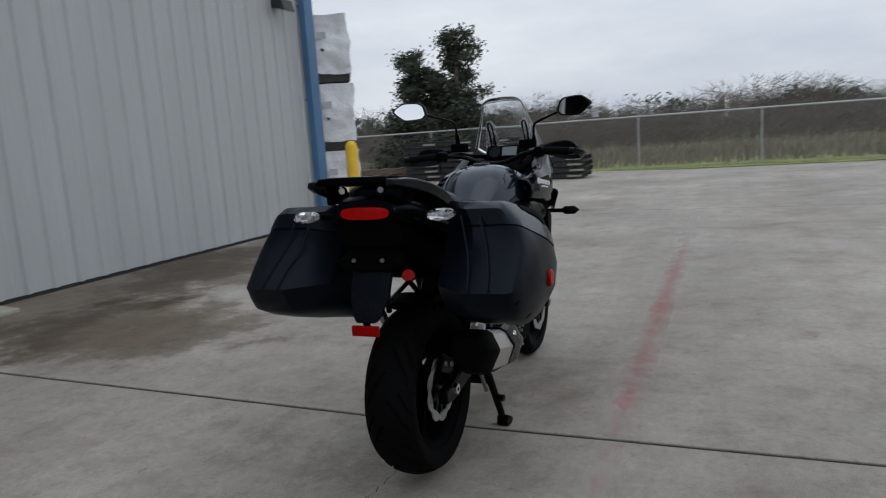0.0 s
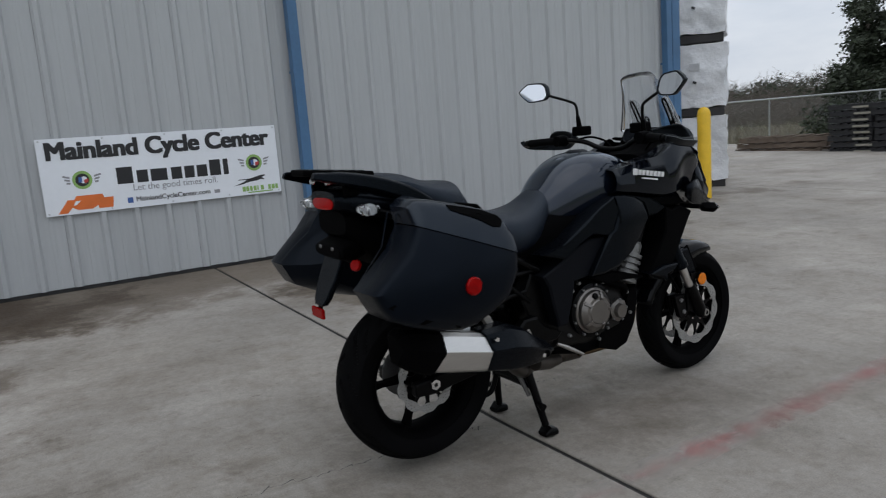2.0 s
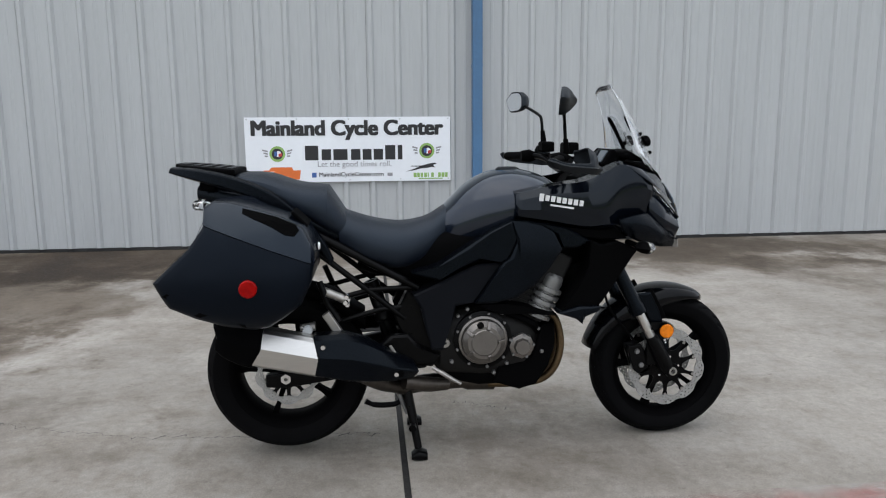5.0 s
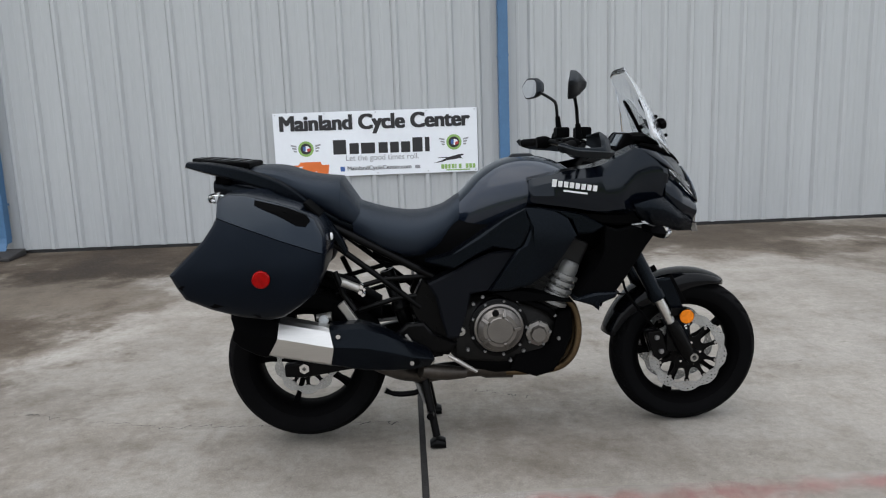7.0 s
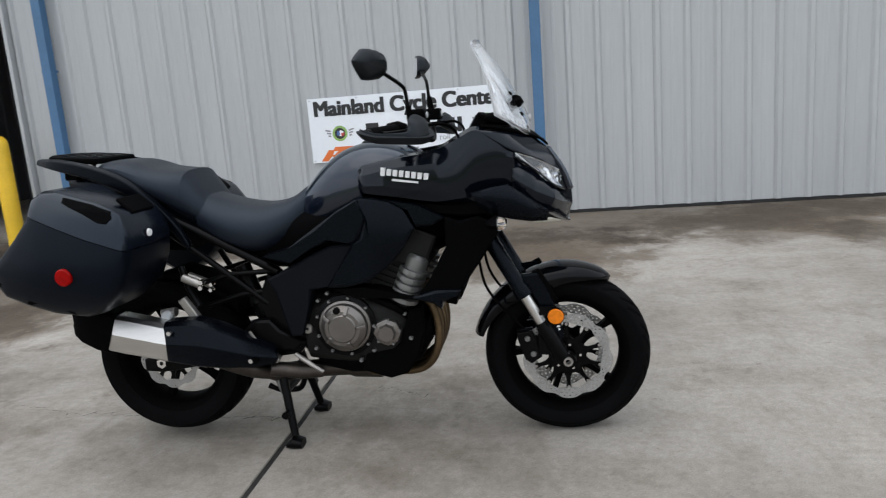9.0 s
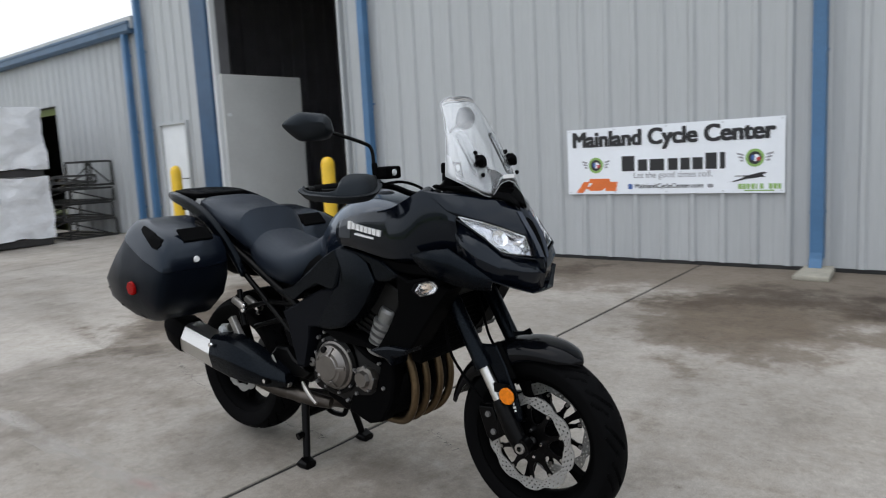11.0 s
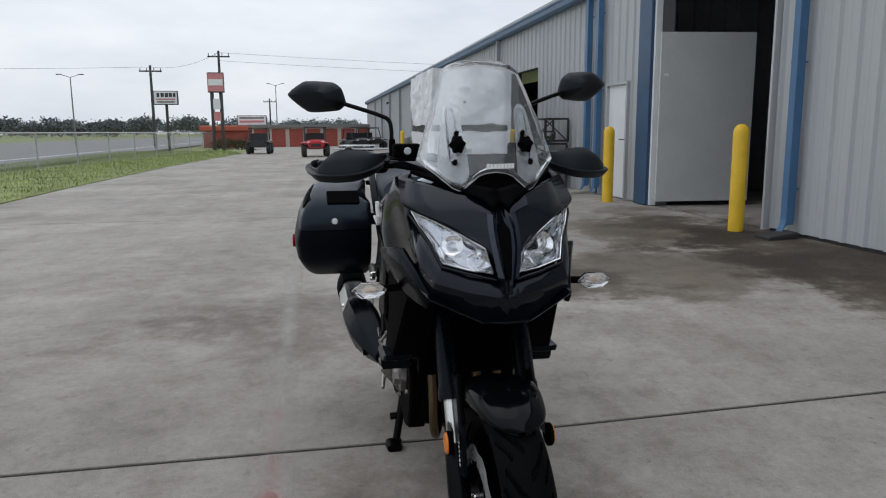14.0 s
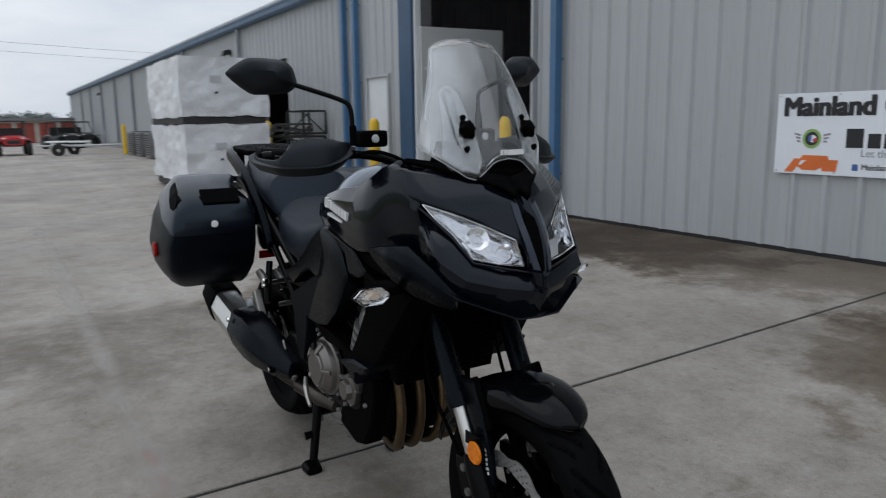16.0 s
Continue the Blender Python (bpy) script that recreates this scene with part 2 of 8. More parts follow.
def loft(bm, rings, cap=True, closed=True):
    rows = [[bm.verts.new(p) for p in r] for r in rings]
    n = len(rows[0])
    for a, b in zip(rows, rows[1:]):
        for i in range(n if closed else n - 1):
            j = (i + 1) % n
            bm.faces.new((a[i], a[j], b[j], b[i]))
    if cap and closed:
        bm.faces.new(rows[0][::-1])
        bm.faces.new(rows[-1])
    return bm


def tube(bm, pts, radius, n=10, cap=True):
    """A round bar along points; radius a number or one a point."""
    pts = [Vector(p) for p in pts]
    rad = radius if isinstance(radius, (list, tuple)) else [radius] * len(pts)
    rings, side = [], None
    for i, p in enumerate(pts):
        d = (pts[min(i + 1, len(pts) - 1)] - pts[max(i - 1, 0)]).normalized()
        if side is None:
            side = d.orthogonal().normalized()
        side = (side - d * side.dot(d)).normalized()
        up = d.cross(side)
        rings.append([p + (side * math.cos(a) + up * math.sin(a)) * rad[i] for a in (2 * math.pi * k / n for k in range(n))])
    return loft(bm, rings, cap)


def tubed(pts, radius, n=10):
    return tube(bmesh.new(), pts, radius, n)


def spline(pts, steps=6):
    """A smooth curve through points."""
    pts = [Vector(p) for p in pts]
    q = [pts[0] * 2 - pts[1]] + pts + [pts[-1] * 2 - pts[-2]]
    out = []
    for i in range(1, len(q) - 2):
        for k in range(steps):
            t = k / steps
            a, b, c, d = q[i - 1], q[i], q[i + 1], q[i + 2]
            out.append(0.5 * (2 * b + (c - a) * t + (2 * a - 5 * b + 4 * c - d) * t * t + (3 * b - a - 3 * c + d) * t ** 3))
    return out + [pts[-1]]


def lathe(bm, profile, m=None, n=40):
    """Turns (radius, height) points about the local z axis."""
    rings = []
    for k in range(n):
        a = 2 * math.pi * k / n
        r = [Vector((p[0] * math.cos(a), p[0] * math.sin(a), p[1])) for p in profile]
        rings.append([m @ v if m is not None else v for v in r])
    rows = [[bm.verts.new(v) for v in r] for r in rings]
    for i in range(n):
        a, b = rows[i], rows[(i + 1) % n]
        for j in range(len(profile) - 1):
            bm.faces.new((a[j], b[j], b[j + 1], a[j + 1]))
    bmesh.ops.remove_doubles(bm, verts=bm.verts[:], dist=1e-6)
    return bm


def slope(x):
    return 0.02 * (0.28 - x) if x < 0.28 else 0.0


# ---- ground ----
def ground_sheet():
    bm = bmesh.new()
    q = [bm.verts.new(p) for p in ((-900, -900, -0.16), (900, -900, -0.16), (900, 900, -0.16), (-900, 900, -0.16))]
    bm.faces.new(q)
    tagged(part("ground", bm, M_GRASS), "flat patchy grass and dirt reaching the horizon", "ground", kind="structure")


def slab(name, x0, x1, y0, y1):
    """Concrete that rises gently towards the building."""
    bm = bmesh.new()
    xs = [x0] + [x for x in (0.28,) if x0 < x < x1] + [x1]
    top = [(x, slope(x)) for x in xs]
    ring = [(x, z) for x, z in top] + [(x, -0.2) for x in xs[::-1]]
    loft(bm, [[(x, y0, z) for x, z in ring], [(x, y1, z) for x, z in ring]])
    bmesh.ops.recalc_face_normals(bm, faces=bm.faces[:])
    return part(name, bm, M_CONCRETE, bevel=0.004)


ground_sheet()
JOINT = 2.667
pave = thing("pavement", (0, 0, 0), "stained grey concrete yard with sawn joints", "concrete yard", kind="structure")
for y0, y1 in ((-90, -21.0), (-21.0, -13.1), (-13.1, -5.2), (-5.2, JOINT), (JOINT, 10.5), (10.5, 19.3)):
    a, b = slab("concrete_slab", -4.3, 6.25, y0 + 0.012, y1 - 0.012), None
    a.parent = pave
side_slab = slab("concrete_slab", -13.0, -4.31, 8.96, 19.3)
side_slab.parent = pave
for y in (-21.0, -13.1, -5.2, JOINT, 10.5):
    bm = bmesh.new()
    loft(bm, [[(x, y - 0.02, slope(x) - 0.20), (x, y + 0.02, slope(x) - 0.20), (x, y + 0.02, slope(x) - 0.007), (x, y - 0.02, slope(x) - 0.007)] for x in (-4.29, 0.28, 6.24)])
    part("joint_filler", bm, M_JOINT, pave)


def crack(pts, seed):
    """A hairline crack as a thin, ragged dark strip."""
    rng = random.Random(seed)
    bm = bmesh.new()
    path = []
    for (x0, y0), (x1, y1) in zip(pts, pts[1:]):
        for k in range(14):
            t = k / 14
            path.append((x0 + (x1 - x0) * t + rng.gauss(0, 0.012), y0 + (y1 - y0) * t + rng.gauss(0, 0.012)))
    rows = []
    for x, y in path:
        w = rng.uniform(0.0004, 0.0018)
        rows.append([(x - w, y - w, slope(x) + 0.0015), (x + w, y + w, slope(x) + 0.0015)])
    loft(bm, rows, cap=False, closed=False)
    tagged(part("crack", bm, M_DARK), "thin dark crack in the concrete", "crack", kind="structure")


crack([(-0.08, 0.82), (-0.01, 1.0), (0.11, 1.34), (0.19, 1.68), (0.21, 1.96), (0.23, 2.35), (0.25, 2.6)], 4)
crack([(-0.06, 2.90), (0.0, 3.02), (0.07, 3.16)], 9)


# ---- the metal building ----
WALL = -4.28
RIB = 0.275


def siding(y0, y1, z0, z1, x=WALL, turn=False, ribs=None):
    """One sheet of ribbed cladding, outer face at x."""
    n = max(1, round((y1 - y0) / RIB))
    step = (y1 - y0) / n
    prof = []
    for k in range(n):
        a = y0 + k * step
        prof += [(a, 0), (a + 0.022, 0.030), (a + 0.055, 0.030), (a + 0.077, 0), (a + 0.155, 0), (a + 0.16, 0.003), (a + 0.185, 0.003), (a + 0.19, 0)]
    prof.append((y1, 0))
    bm = bmesh.new()
    rows = [[bm.verts.new((x - 0.030 + d, y, z)) for y, d in prof] for z in (z0, z1)]
    back = [[bm.verts.new((x - 0.034 + d, y, z)) for y, d in prof] for z in (z0, z1)]
    for i in range(len(prof) - 1):
        bm.faces.new((rows[0][i], rows[0][i + 1], rows[1][i + 1], rows[1][i]))
        bm.faces.new((back[1][i], back[1][i + 1], back[0][i + 1], back[0][i]))
        bm.faces.new((rows[1][i], rows[1][i + 1], back[1][i + 1], back[1][i]))
        bm.faces.new((rows[0][i + 1], rows[0][i], back[0][i], back[0][i + 1]))
    return bm


def wall_run(name, y0, y1, z0, z1, label):
    """A wall core with its cladding sheets as pieces."""
    core = part(name, boxed((WALL - 0.145, (y0 + y1) / 2, (z0 + z1) / 2), (0.2, y1 - y0, z1 - z0)), M_INSIDE)
    tagged(core, label, "wall", kind="structure")
    n = max(1, round((y1 - y0) / (RIB * 4)))
    w = (y1 - y0) / n
    me = None
    for k in range(n):
        if me is None:
            first = part("cladding_sheet", siding(0, w - 0.002, z0, z1), M_SIDING, core)
            me = first.data
            first.location = (0, y0, 0)
        else:
            ob = new("cladding_sheet", me)
            ob.parent, ob.location = core, (0, y0 + k * w, 0)
    return core


END_R, END_L = 9.14, -6.75
OPEN0, OPEN1, OPEN_TOP = -4.62, -1.83, 4.6
DOOR0, DOOR1, DOOR_TOP = -6.36, -5.53, 2.0
TOP = 6.2
wall_run("wall_front", OPEN1, END_R, 0.125, TOP, "light grey ribbed metal cladding wall")
wall_run("wall_over_opening", OPEN0, OPEN1, OPEN_TOP, TOP, "light grey ribbed metal cladding above the opening")
wall_run("wall_beside_opening", DOOR1, OPEN0, 0.10, TOP, "light grey ribbed metal cladding beside the opening")
wall_run("wall_over_door", DOOR0, DOOR1, DOOR_TOP, TOP, "light grey ribbed metal cladding above the small door")
wall_run("wall_end_strip", END_L, DOOR0, 0.10, TOP, "light grey ribbed metal cladding at the corner")
tagged(part("wall_north", boxed((-10.3, END_R - 0.1, TOP / 2), (11.8, 0.18, TOP)), M_SIDING), "grey metal end wall", "wall", kind="structure")
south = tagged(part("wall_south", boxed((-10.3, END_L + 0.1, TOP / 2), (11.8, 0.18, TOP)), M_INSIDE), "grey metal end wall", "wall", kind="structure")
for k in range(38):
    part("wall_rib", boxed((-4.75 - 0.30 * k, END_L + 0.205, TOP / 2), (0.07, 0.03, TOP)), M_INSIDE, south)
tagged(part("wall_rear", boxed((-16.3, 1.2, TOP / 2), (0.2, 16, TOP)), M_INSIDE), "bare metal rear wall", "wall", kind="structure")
tagged(part("roof", boxed((-10.2, 1.2, TOP + 0.1), (12.6, 16.6, 0.2)), M_SIDING), "grey metal roof over the tall building", "roof", kind="structure")
# ceiling colour carries the darkness of the unlit workshop
tagged(part("ceiling", boxed((-10.3, 1.2, TOP - 0.4), (11.8, 15.6, 0.06)), M_DARK), "workshop ceiling with the unlit interior's shade in its colour", "ceiling", kind="structure")
tagged(part("floor", boxed((-10.4, 1.2, 0.02), (12.0, 15.8, 0.14)), M_CONCRETE), "concrete workshop floor", "floor", kind="structure")
# near-black strip puts the shadow under the cladding into colour
tagged(part("wall_foot", boxed((WALL - 0.14, (OPEN1 + END_R) / 2, 0.062), (0.22, END_R - OPEN1, 0.122)), M_DARK), "dark strip that paints the shadow line below the cladding", "trim", kind="structure")


# low long building beyond the corner
LOW_TOP, LOW_END = 3.6, -58.0
OP2_0, OP2_1, OP2_TOP = -12.3, -10.25, 2.62


def low_wall(name, y0, y1, z0, z1):
    core = part(name, boxed((WALL - 0.145, (y0 + y1) / 2, (z0 + z1) / 2), (0.2, y1 - y0, z1 - z0)), M_INSIDE)
    tagged(core, "light grey ribbed metal wall of the low building", "wall", kind="structure")
    part("cladding_sheet", siding(y0, y1, z0, z1), M_SIDING, core)


low_wall("wall_low_near", OP2_1, END_L - 0.02, 0.1, LOW_TOP)
low_wall("wall_low_over", OP2_0, OP2_1, OP2_TOP, LOW_TOP)
low_wall("wall_low_far", LOW_END, OP2_0, 0.1, LOW_TOP)
# rear wall coloured near-black to give the opening its inner shade
tagged(part("wall_low_back", boxed((-9.5, -20, 1.7), (0.2, 26, 3.4)), M_DARK), "rear wall of the low building with interior shade in its colour", "wall", kind="structure")
tagged(part("wall_low_end", boxed((-9.4, LOW_END, 1.7), (10.2, 0.2, 3.4)), M_SIDING), "grey end wall of the low building", "wall", kind="structure")
low_roof = boxed((-9.5, (END_L + LOW_END) / 2, LOW_TOP + 0.44), (10.7, END_L - LOW_END, 0.2), Matrix.Rotation(radians(3.5), 3, "Y"))
tagged(part("roof_low", low_roof, M_SIDING), "grey metal roof of the low building", "roof", kind="structure")


def gutter():
    """Blue box gutter with a rolled front lip."""
    bm = bmesh.new()
    prof = [(0.0, 0.0), (0.1, 0.0), (0.14, 0.04), (0.14, 0.15), (0.155, 0.15), (0.155, 0.19), (0.1, 0.19), (0.0, 0.21)]
    loft(bm, [[(WALL + 0.02 + x, y, LOW_TOP - 0.05 + z) for x, z in prof] for y in (LOW_END - 0.2, END_L - 0.06)])
    bmesh.ops.recalc_face_normals(bm, faces=bm.faces[:])
    tagged(part("gutter", bm, M_GUTTER), "blue painted metal gutter along the low eave", "gutter", kind="structure")


gutter()


def downspout(y, top, group="downspouts", paint=None):
    """Square blue pipe with a kicked-out foot above a splash block."""
    s = 0.05
    pipe = thing("downspout", (WALL, y, 0), "grey square metal downspout on the low wall" if paint else "blue painted square metal downspout on the wall", "downspout", group)
    path = [(0.075, top), (0.075, 0.27), (0.085, 0.22), (0.145, 0.165)]
    bm = bmesh.new()
    rings = [[(x + a * s, b * s, z) for a, b in ((-1, -1), (1, -1), (1, 1), (-1, 1))] for x, z in path]
    rings[-1] = [(0.145 + a * s * 0.6, b * s, 0.165 - 0.045 * a) for a, b in ((-1, -1), (1, -1), (1, 1), (-1, 1))]
    loft(bm, rings)
    bmesh.ops.recalc_face_normals(bm, faces=bm.faces[:])
    part("pipe", bm, paint or M_BLUE, pipe, bevel=0.006)
    for z in (0.6, 1.9, 3.2):
        if z < top - 0.2:
            part("strap", boxed((0.0645, 0, z), (0.125, 0.106, 0.022)), paint or M_BLUE, pipe)
    return pipe


def splash_block(y, dark=False):
    bm = bmesh.new()
    z = slope(-4.1)
    loft(bm, [[(-4.22, y + sy * w, z + 0.002) for sy in (-1, 1) for w in (0.11,)] + [(-4.22, y + 0.11, z + 0.07), (-4.22, y - 0.11, z + 0.07)],
              [(-3.86, y - 0.135, z - 0.008), (-3.86, y + 0.135, z - 0.008), (-3.86, y + 0.135, z + 0.035), (-3.86, y - 0.135, z + 0.035)]])
    bmesh.ops.recalc_face_normals(bm, faces=bm.faces[:])
    tagged(part("splash_block", bm, M_BAND if dark else M_BLOCK, bevel=0.012), "dark rubber splash block on the concrete" if dark else "pale concrete splash block below a downspout", "splash block", "splash blocks")


for y in (3.66, -1.40, -6.62, 8.98):
    downspout(y, TOP)
splash_block(3.68)
splash_block(-1.32, True)
for y in (-7.1, -13.4, -19.5, -24.5, -29.5, -34.5, -39.5, -44.5, -49.5):
    downspout(y, LOW_TOP, "low downspouts", M_GREYPIPE if y < -10 else None)
splash_block(-6.95)
tagged(part("corner_trim", boxed((WALL - 0.03, END_R + 0.075, TOP / 2 + 0.05), (0.14, 0.15, TOP - 0.1)), M_BLUE, bevel=0.004), "blue metal corner trim of the tall building", "trim", kind="structure")
tagged(part("corner_trim", boxed((WALL - 0.03, END_L - 0.02, TOP / 2 + 0.05), (0.1, 0.06, TOP - 0.1)), M_BLUE, bevel=0.004), "blue metal corner trim of the tall building", "trim", kind="structure")
tagged(part("opening_jamb", boxed((WALL + 0.02, OPEN0 - 0.235, OPEN_TOP / 2 + 0.05), (0.16, 0.40, OPEN_TOP - 0.1)), M_DARKBLUE, bevel=0.006), "dark blue metal jamb beside the big opening", "trim", kind="structure")
tagged(part("opening_jamb", boxed((WALL + 0.005, OPEN0 - 0.005, OPEN_TOP / 2 + 0.05), (0.10, 0.05, OPEN_TOP - 0.1)), M_WHITE, bevel=0.004), "pale metal jamb edge of the big opening", "trim", kind="structure")
tagged(part("opening_jamb", boxed((WALL - 0.06, OPEN1 - 0.02, OPEN_TOP / 2 + 0.05), (0.24, 0.04, OPEN_TOP - 0.1)), M_SIDING, bevel=0.004), "pale metal jamb edge of the big opening", "trim", kind="structure")


def doors():
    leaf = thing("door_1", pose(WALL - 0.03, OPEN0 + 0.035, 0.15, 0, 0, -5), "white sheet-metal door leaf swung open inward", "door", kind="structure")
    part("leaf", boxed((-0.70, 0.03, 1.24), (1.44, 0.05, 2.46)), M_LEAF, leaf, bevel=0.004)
    part("latch", boxed((-0.07, 0.059, 1.86), (0.07, 0.012, 0.045)), M_WHITE, leaf, bevel=0.004)
    part("lock_plate", lathe(bmesh.new(), [(0.0001, 0.008), (0.03, 0.008), (0.038, 0.0)], Matrix.Translation((-0.62, 0.055, 0.42)) @ Matrix.Rotation(radians(-90), 4, "X"), 20), M_LEAF, leaf)
    small = thing("door_2", (WALL, (DOOR0 + DOOR1) / 2, 0.09), "white steel walk door, closed", "door", kind="structure")
    w, h = DOOR1 - DOOR0, DOOR_TOP - 0.09
    part("leaf", boxed((-0.03, 0, h / 2), (0.05, w - 0.08, h - 0.04)), M_WHITE, small, bevel=0.003)
    for sgn in (-1, 1):
        part("frame", boxed((0.0, sgn * (w / 2 - 0.02), h / 2), (0.09, 0.045, h)), M_SIDING, small)
    part("frame", boxed((0.0, 0, h - 0.02), (0.095, w - 0.09, 0.045)), M_SIDING, small)
    part("handle", tubed([(0.0, w / 2 - 0.1, 0.98), (0.06, w / 2 - 0.1, 0.98), (0.065, w / 2 - 0.2, 0.98)], 0.01, 8), M_STEEL, small)


doors()


def bollard(x, y, h=1.2):
    b = thing("bollard", (x, y, slope(x)), "yellow painted steel pipe bollard in the concrete", "bollard", "bollards")
    r = 0.085
    prof = [(0.0001, h), (r * 0.5, h - 0.012), (r * 0.85, h - 0.045), (r, h - 0.09), (r, 0.0), (r, -0.05)]
    part("post", lathe(bmesh.new(), prof, None, 28), M_YELLOW, b, smooth=50)


for x, y in ((-3.95, -1.93), (-3.9, -5.4), (-3.62, 8.97), (-3.7, -10.0), (-3.3, -26.5)):
    bollard(x, y)


def crate(x0, x1, y0, y1, z0, h, group, turn=0.0):
    """A crate wrapped in crinkled plastic on a dark base."""
    c = thing("wrapped_crate", pose((x0 + x1) / 2, (y0 + y1) / 2, z0, 0, 0, turn), "large crate wrapped in white plastic on a black base", "crate", group)
    w, d = x1 - x0, y1 - y0
    part("base", boxed((0, 0, 0.06), (w - 0.06, d - 0.06, 0.12)), M_BAND, c, bevel=0.01)
    bm = boxed((0, 0, 0.12 + (h - 0.12) / 2), (w, d, h - 0.12))
    bmesh.ops.subdivide_edges(bm, edges=bm.edges[:], cuts=26, use_grid_fill=True)
    for v in bm.verts:
        n = noise.noise_vector(v.co * 2.3 + Vector((x0, y0, z0 * 3))) * 0.05 + noise.noise_vector(v.co * 7 + Vector((y0, z0, x0))) * 0.022 + noise.noise_vector(v.co * 17 + Vector((z0, y0, x0))) * 0.009
        v.co += Vector((n.x, n.y, n.z * 0.6 if v.co.z > 0.3 else n.z * 0.9))
    part("wrap", bm, M_WRAP, c, smooth=60)
    for sgn in (1, -1):
        part("printed_mark", boxed((w * 0.10, sgn * (d / 2 + 0.045), h * 0.68), (w * 0.13, 0.004, 0.10)), M_PRINT, c, "faint printed block")
        part("printed_arrow", boxed((w * 0.10, sgn * (d / 2 + 0.045), h * 0.47), (0.055, 0.004, 0.035), Matrix.Rotation(0.5, 3, "Y")), M_BAND, c)
    return c


for k in range(2):
    crate(-3.02 + 0.03 * k, -1.5 + 0.03 * k, -10.6, -7.85, slope(-2.3) + 0.02 + k * 1.15, 1.14, "crates by the low building")
# the stack at the building's end stands askew
cx, cy = -4.19 - 0.55 * math.cos(radians(38)) - 0.85 * math.sin(radians(38)), 10.22 - 0.55 * math.sin(radians(38)) + 0.85 * math.cos(radians(38))
for k in range(3):
    crate(cx - 0.55, cx + 0.55, cy - 0.85, cy + 0.85, slope(-4.3) + k * 1.06, 1.05, "crates by the building end", 38)


def banner():
    """White banner with black lettering and coloured marks, hung flat on the wall."""
    y0, y1, z0, z1 = 1.332, 3.393, 0.757, 1.405
    b = thing("banner", (WALL + 0.006, y0, z0), "white vinyl shop banner with black lettering on the wall", "banner")
    W, H = y1 - y0, z1 - z0
    part("sheet", boxed((0, W / 2, H / 2), (0.006, W, H)), M_BANNER, b)
    for u in (0.012, 0.25, 0.5, 0.75, 0.988):
        for v in (0.03, 0.97):
            part("grommet", lathe(bmesh.new(), [(0.003, 0.002), (0.007, 0.002), (0.007, 0), (0.003, 0)], Matrix.Translation((0.0035, W * u, H * v)) @ Matrix.Rotation(radians(90), 4, "Y"), 10), M_GALV, b)
    return b, W, H


M_BANNER = mat("white_vinyl", (0.80, 0.83, 0.87), 0.45, var=0.03, scale=2, fine=20, bump=0.0008)
M_INK = mat("black_print", (0.015, 0.015, 0.017), 0.5, var=0.1)
M_GREYINK = mat("grey_print_thin", (0.28, 0.28, 0.3), 0.5, var=0.1)
M_ORANGEINK = mat("orange_print", (0.72, 0.16, 0.03), 0.5, var=0.08)
M_GREENINK = mat("green_print", (0.25, 0.42, 0.12), 0.5, var=0.1)
M_BLUEINK = mat("blue_print", (0.05, 0.12, 0.35), 0.5, var=0.1)
M_REDINK = mat("red_print", (0.5, 0.05, 0.05), 0.5, var=0.1)


def lettering(body, width, height, bold, material, parent, y, z, x=0.0045):
    """Flat letters from the built-in font, one mesh each, fitted to a width and a height, facing along x."""
    cu = bpy.data.curves.new("lettering", "FONT")
    cu.body, cu.size, cu.extrude = body, 1.0, 0.001
    tmp = new("lettering", cu)
    bpy.context.view_layer.update()
    me = bpy.data.meshes.new_from_object(tmp.evaluated_get(bpy.context.evaluated_depsgraph_get()))
    bpy.data.objects.remove(tmp)
    xs, ys = [v.co.x for v in me.vertices], [v.co.y for v in me.vertices]
    kx, ky = width / (max(xs) - min(xs)), height / (max(ys) - min(ys))
    x0, y0 = min(xs), min(ys)
    home = list(range(len(xs)))

    def root(a):
        while home[a] != a:
            home[a] = home[home[a]]
            a = home[a]
        return a
    for e in me.edges:
        home[root(e.vertices[0])] = root(e.vertices[1])
    isles = {}
    for k in range(len(xs)):
        isles.setdefault(root(k), []).append(k)
    # a dot belongs to the stem below it
    spans = sorted((min(xs[k] for k in v), max(xs[k] for k in v), r) for r, v in isles.items())
    groups = []
    for a, b, r in spans:
        if groups and min(b, groups[-1][1]) - max(a, groups[-1][0]) > 0.5 * min(b - a, groups[-1][1] - groups[-1][0]):
            groups[-1][2].add(r)
            groups[-1][1] = max(b, groups[-1][1])
        else:
            groups.append([a, b, {r}])
    whose = {k: root(k) for k in range(len(xs))}
    for a, b, roots in groups:
        ids = [k for k in range(len(xs)) if whose[k] in roots]
        place = {k: n for n, k in enumerate(ids)}
        polys = [p.vertices[:] for p in me.polygons if p.vertices[0] in place]
        vs, fs = [], []
        for c, (dy, dz) in enumerate(bold):
            n0 = len(vs)
            vs += [(me.vertices[k].co.z + x + 0.0002 * c, y + dy + (xs[k] - x0) * kx, z + dz + (ys[k] - y0) * ky) for k in ids]
            fs += [[n0 + place[k] for k in p] for p in polys]
        m2 = bpy.data.meshes.new("letter")
        m2.from_pydata(vs, [], fs)
        m2.materials.append(material)
        new("letter", m2).parent = parent
    bpy.data.meshes.remove(me)


def flat(pts, parent, material, name, x=0.0045):
    bm = bmesh.new()
    loft(bm, [[(x - 0.001, y, z) for y, z in pts], [(x, y, z) for y, z in pts]])
    bmesh.ops.recalc_face_normals(bm, faces=bm.faces[:])
    return part(name, bm, material, parent)


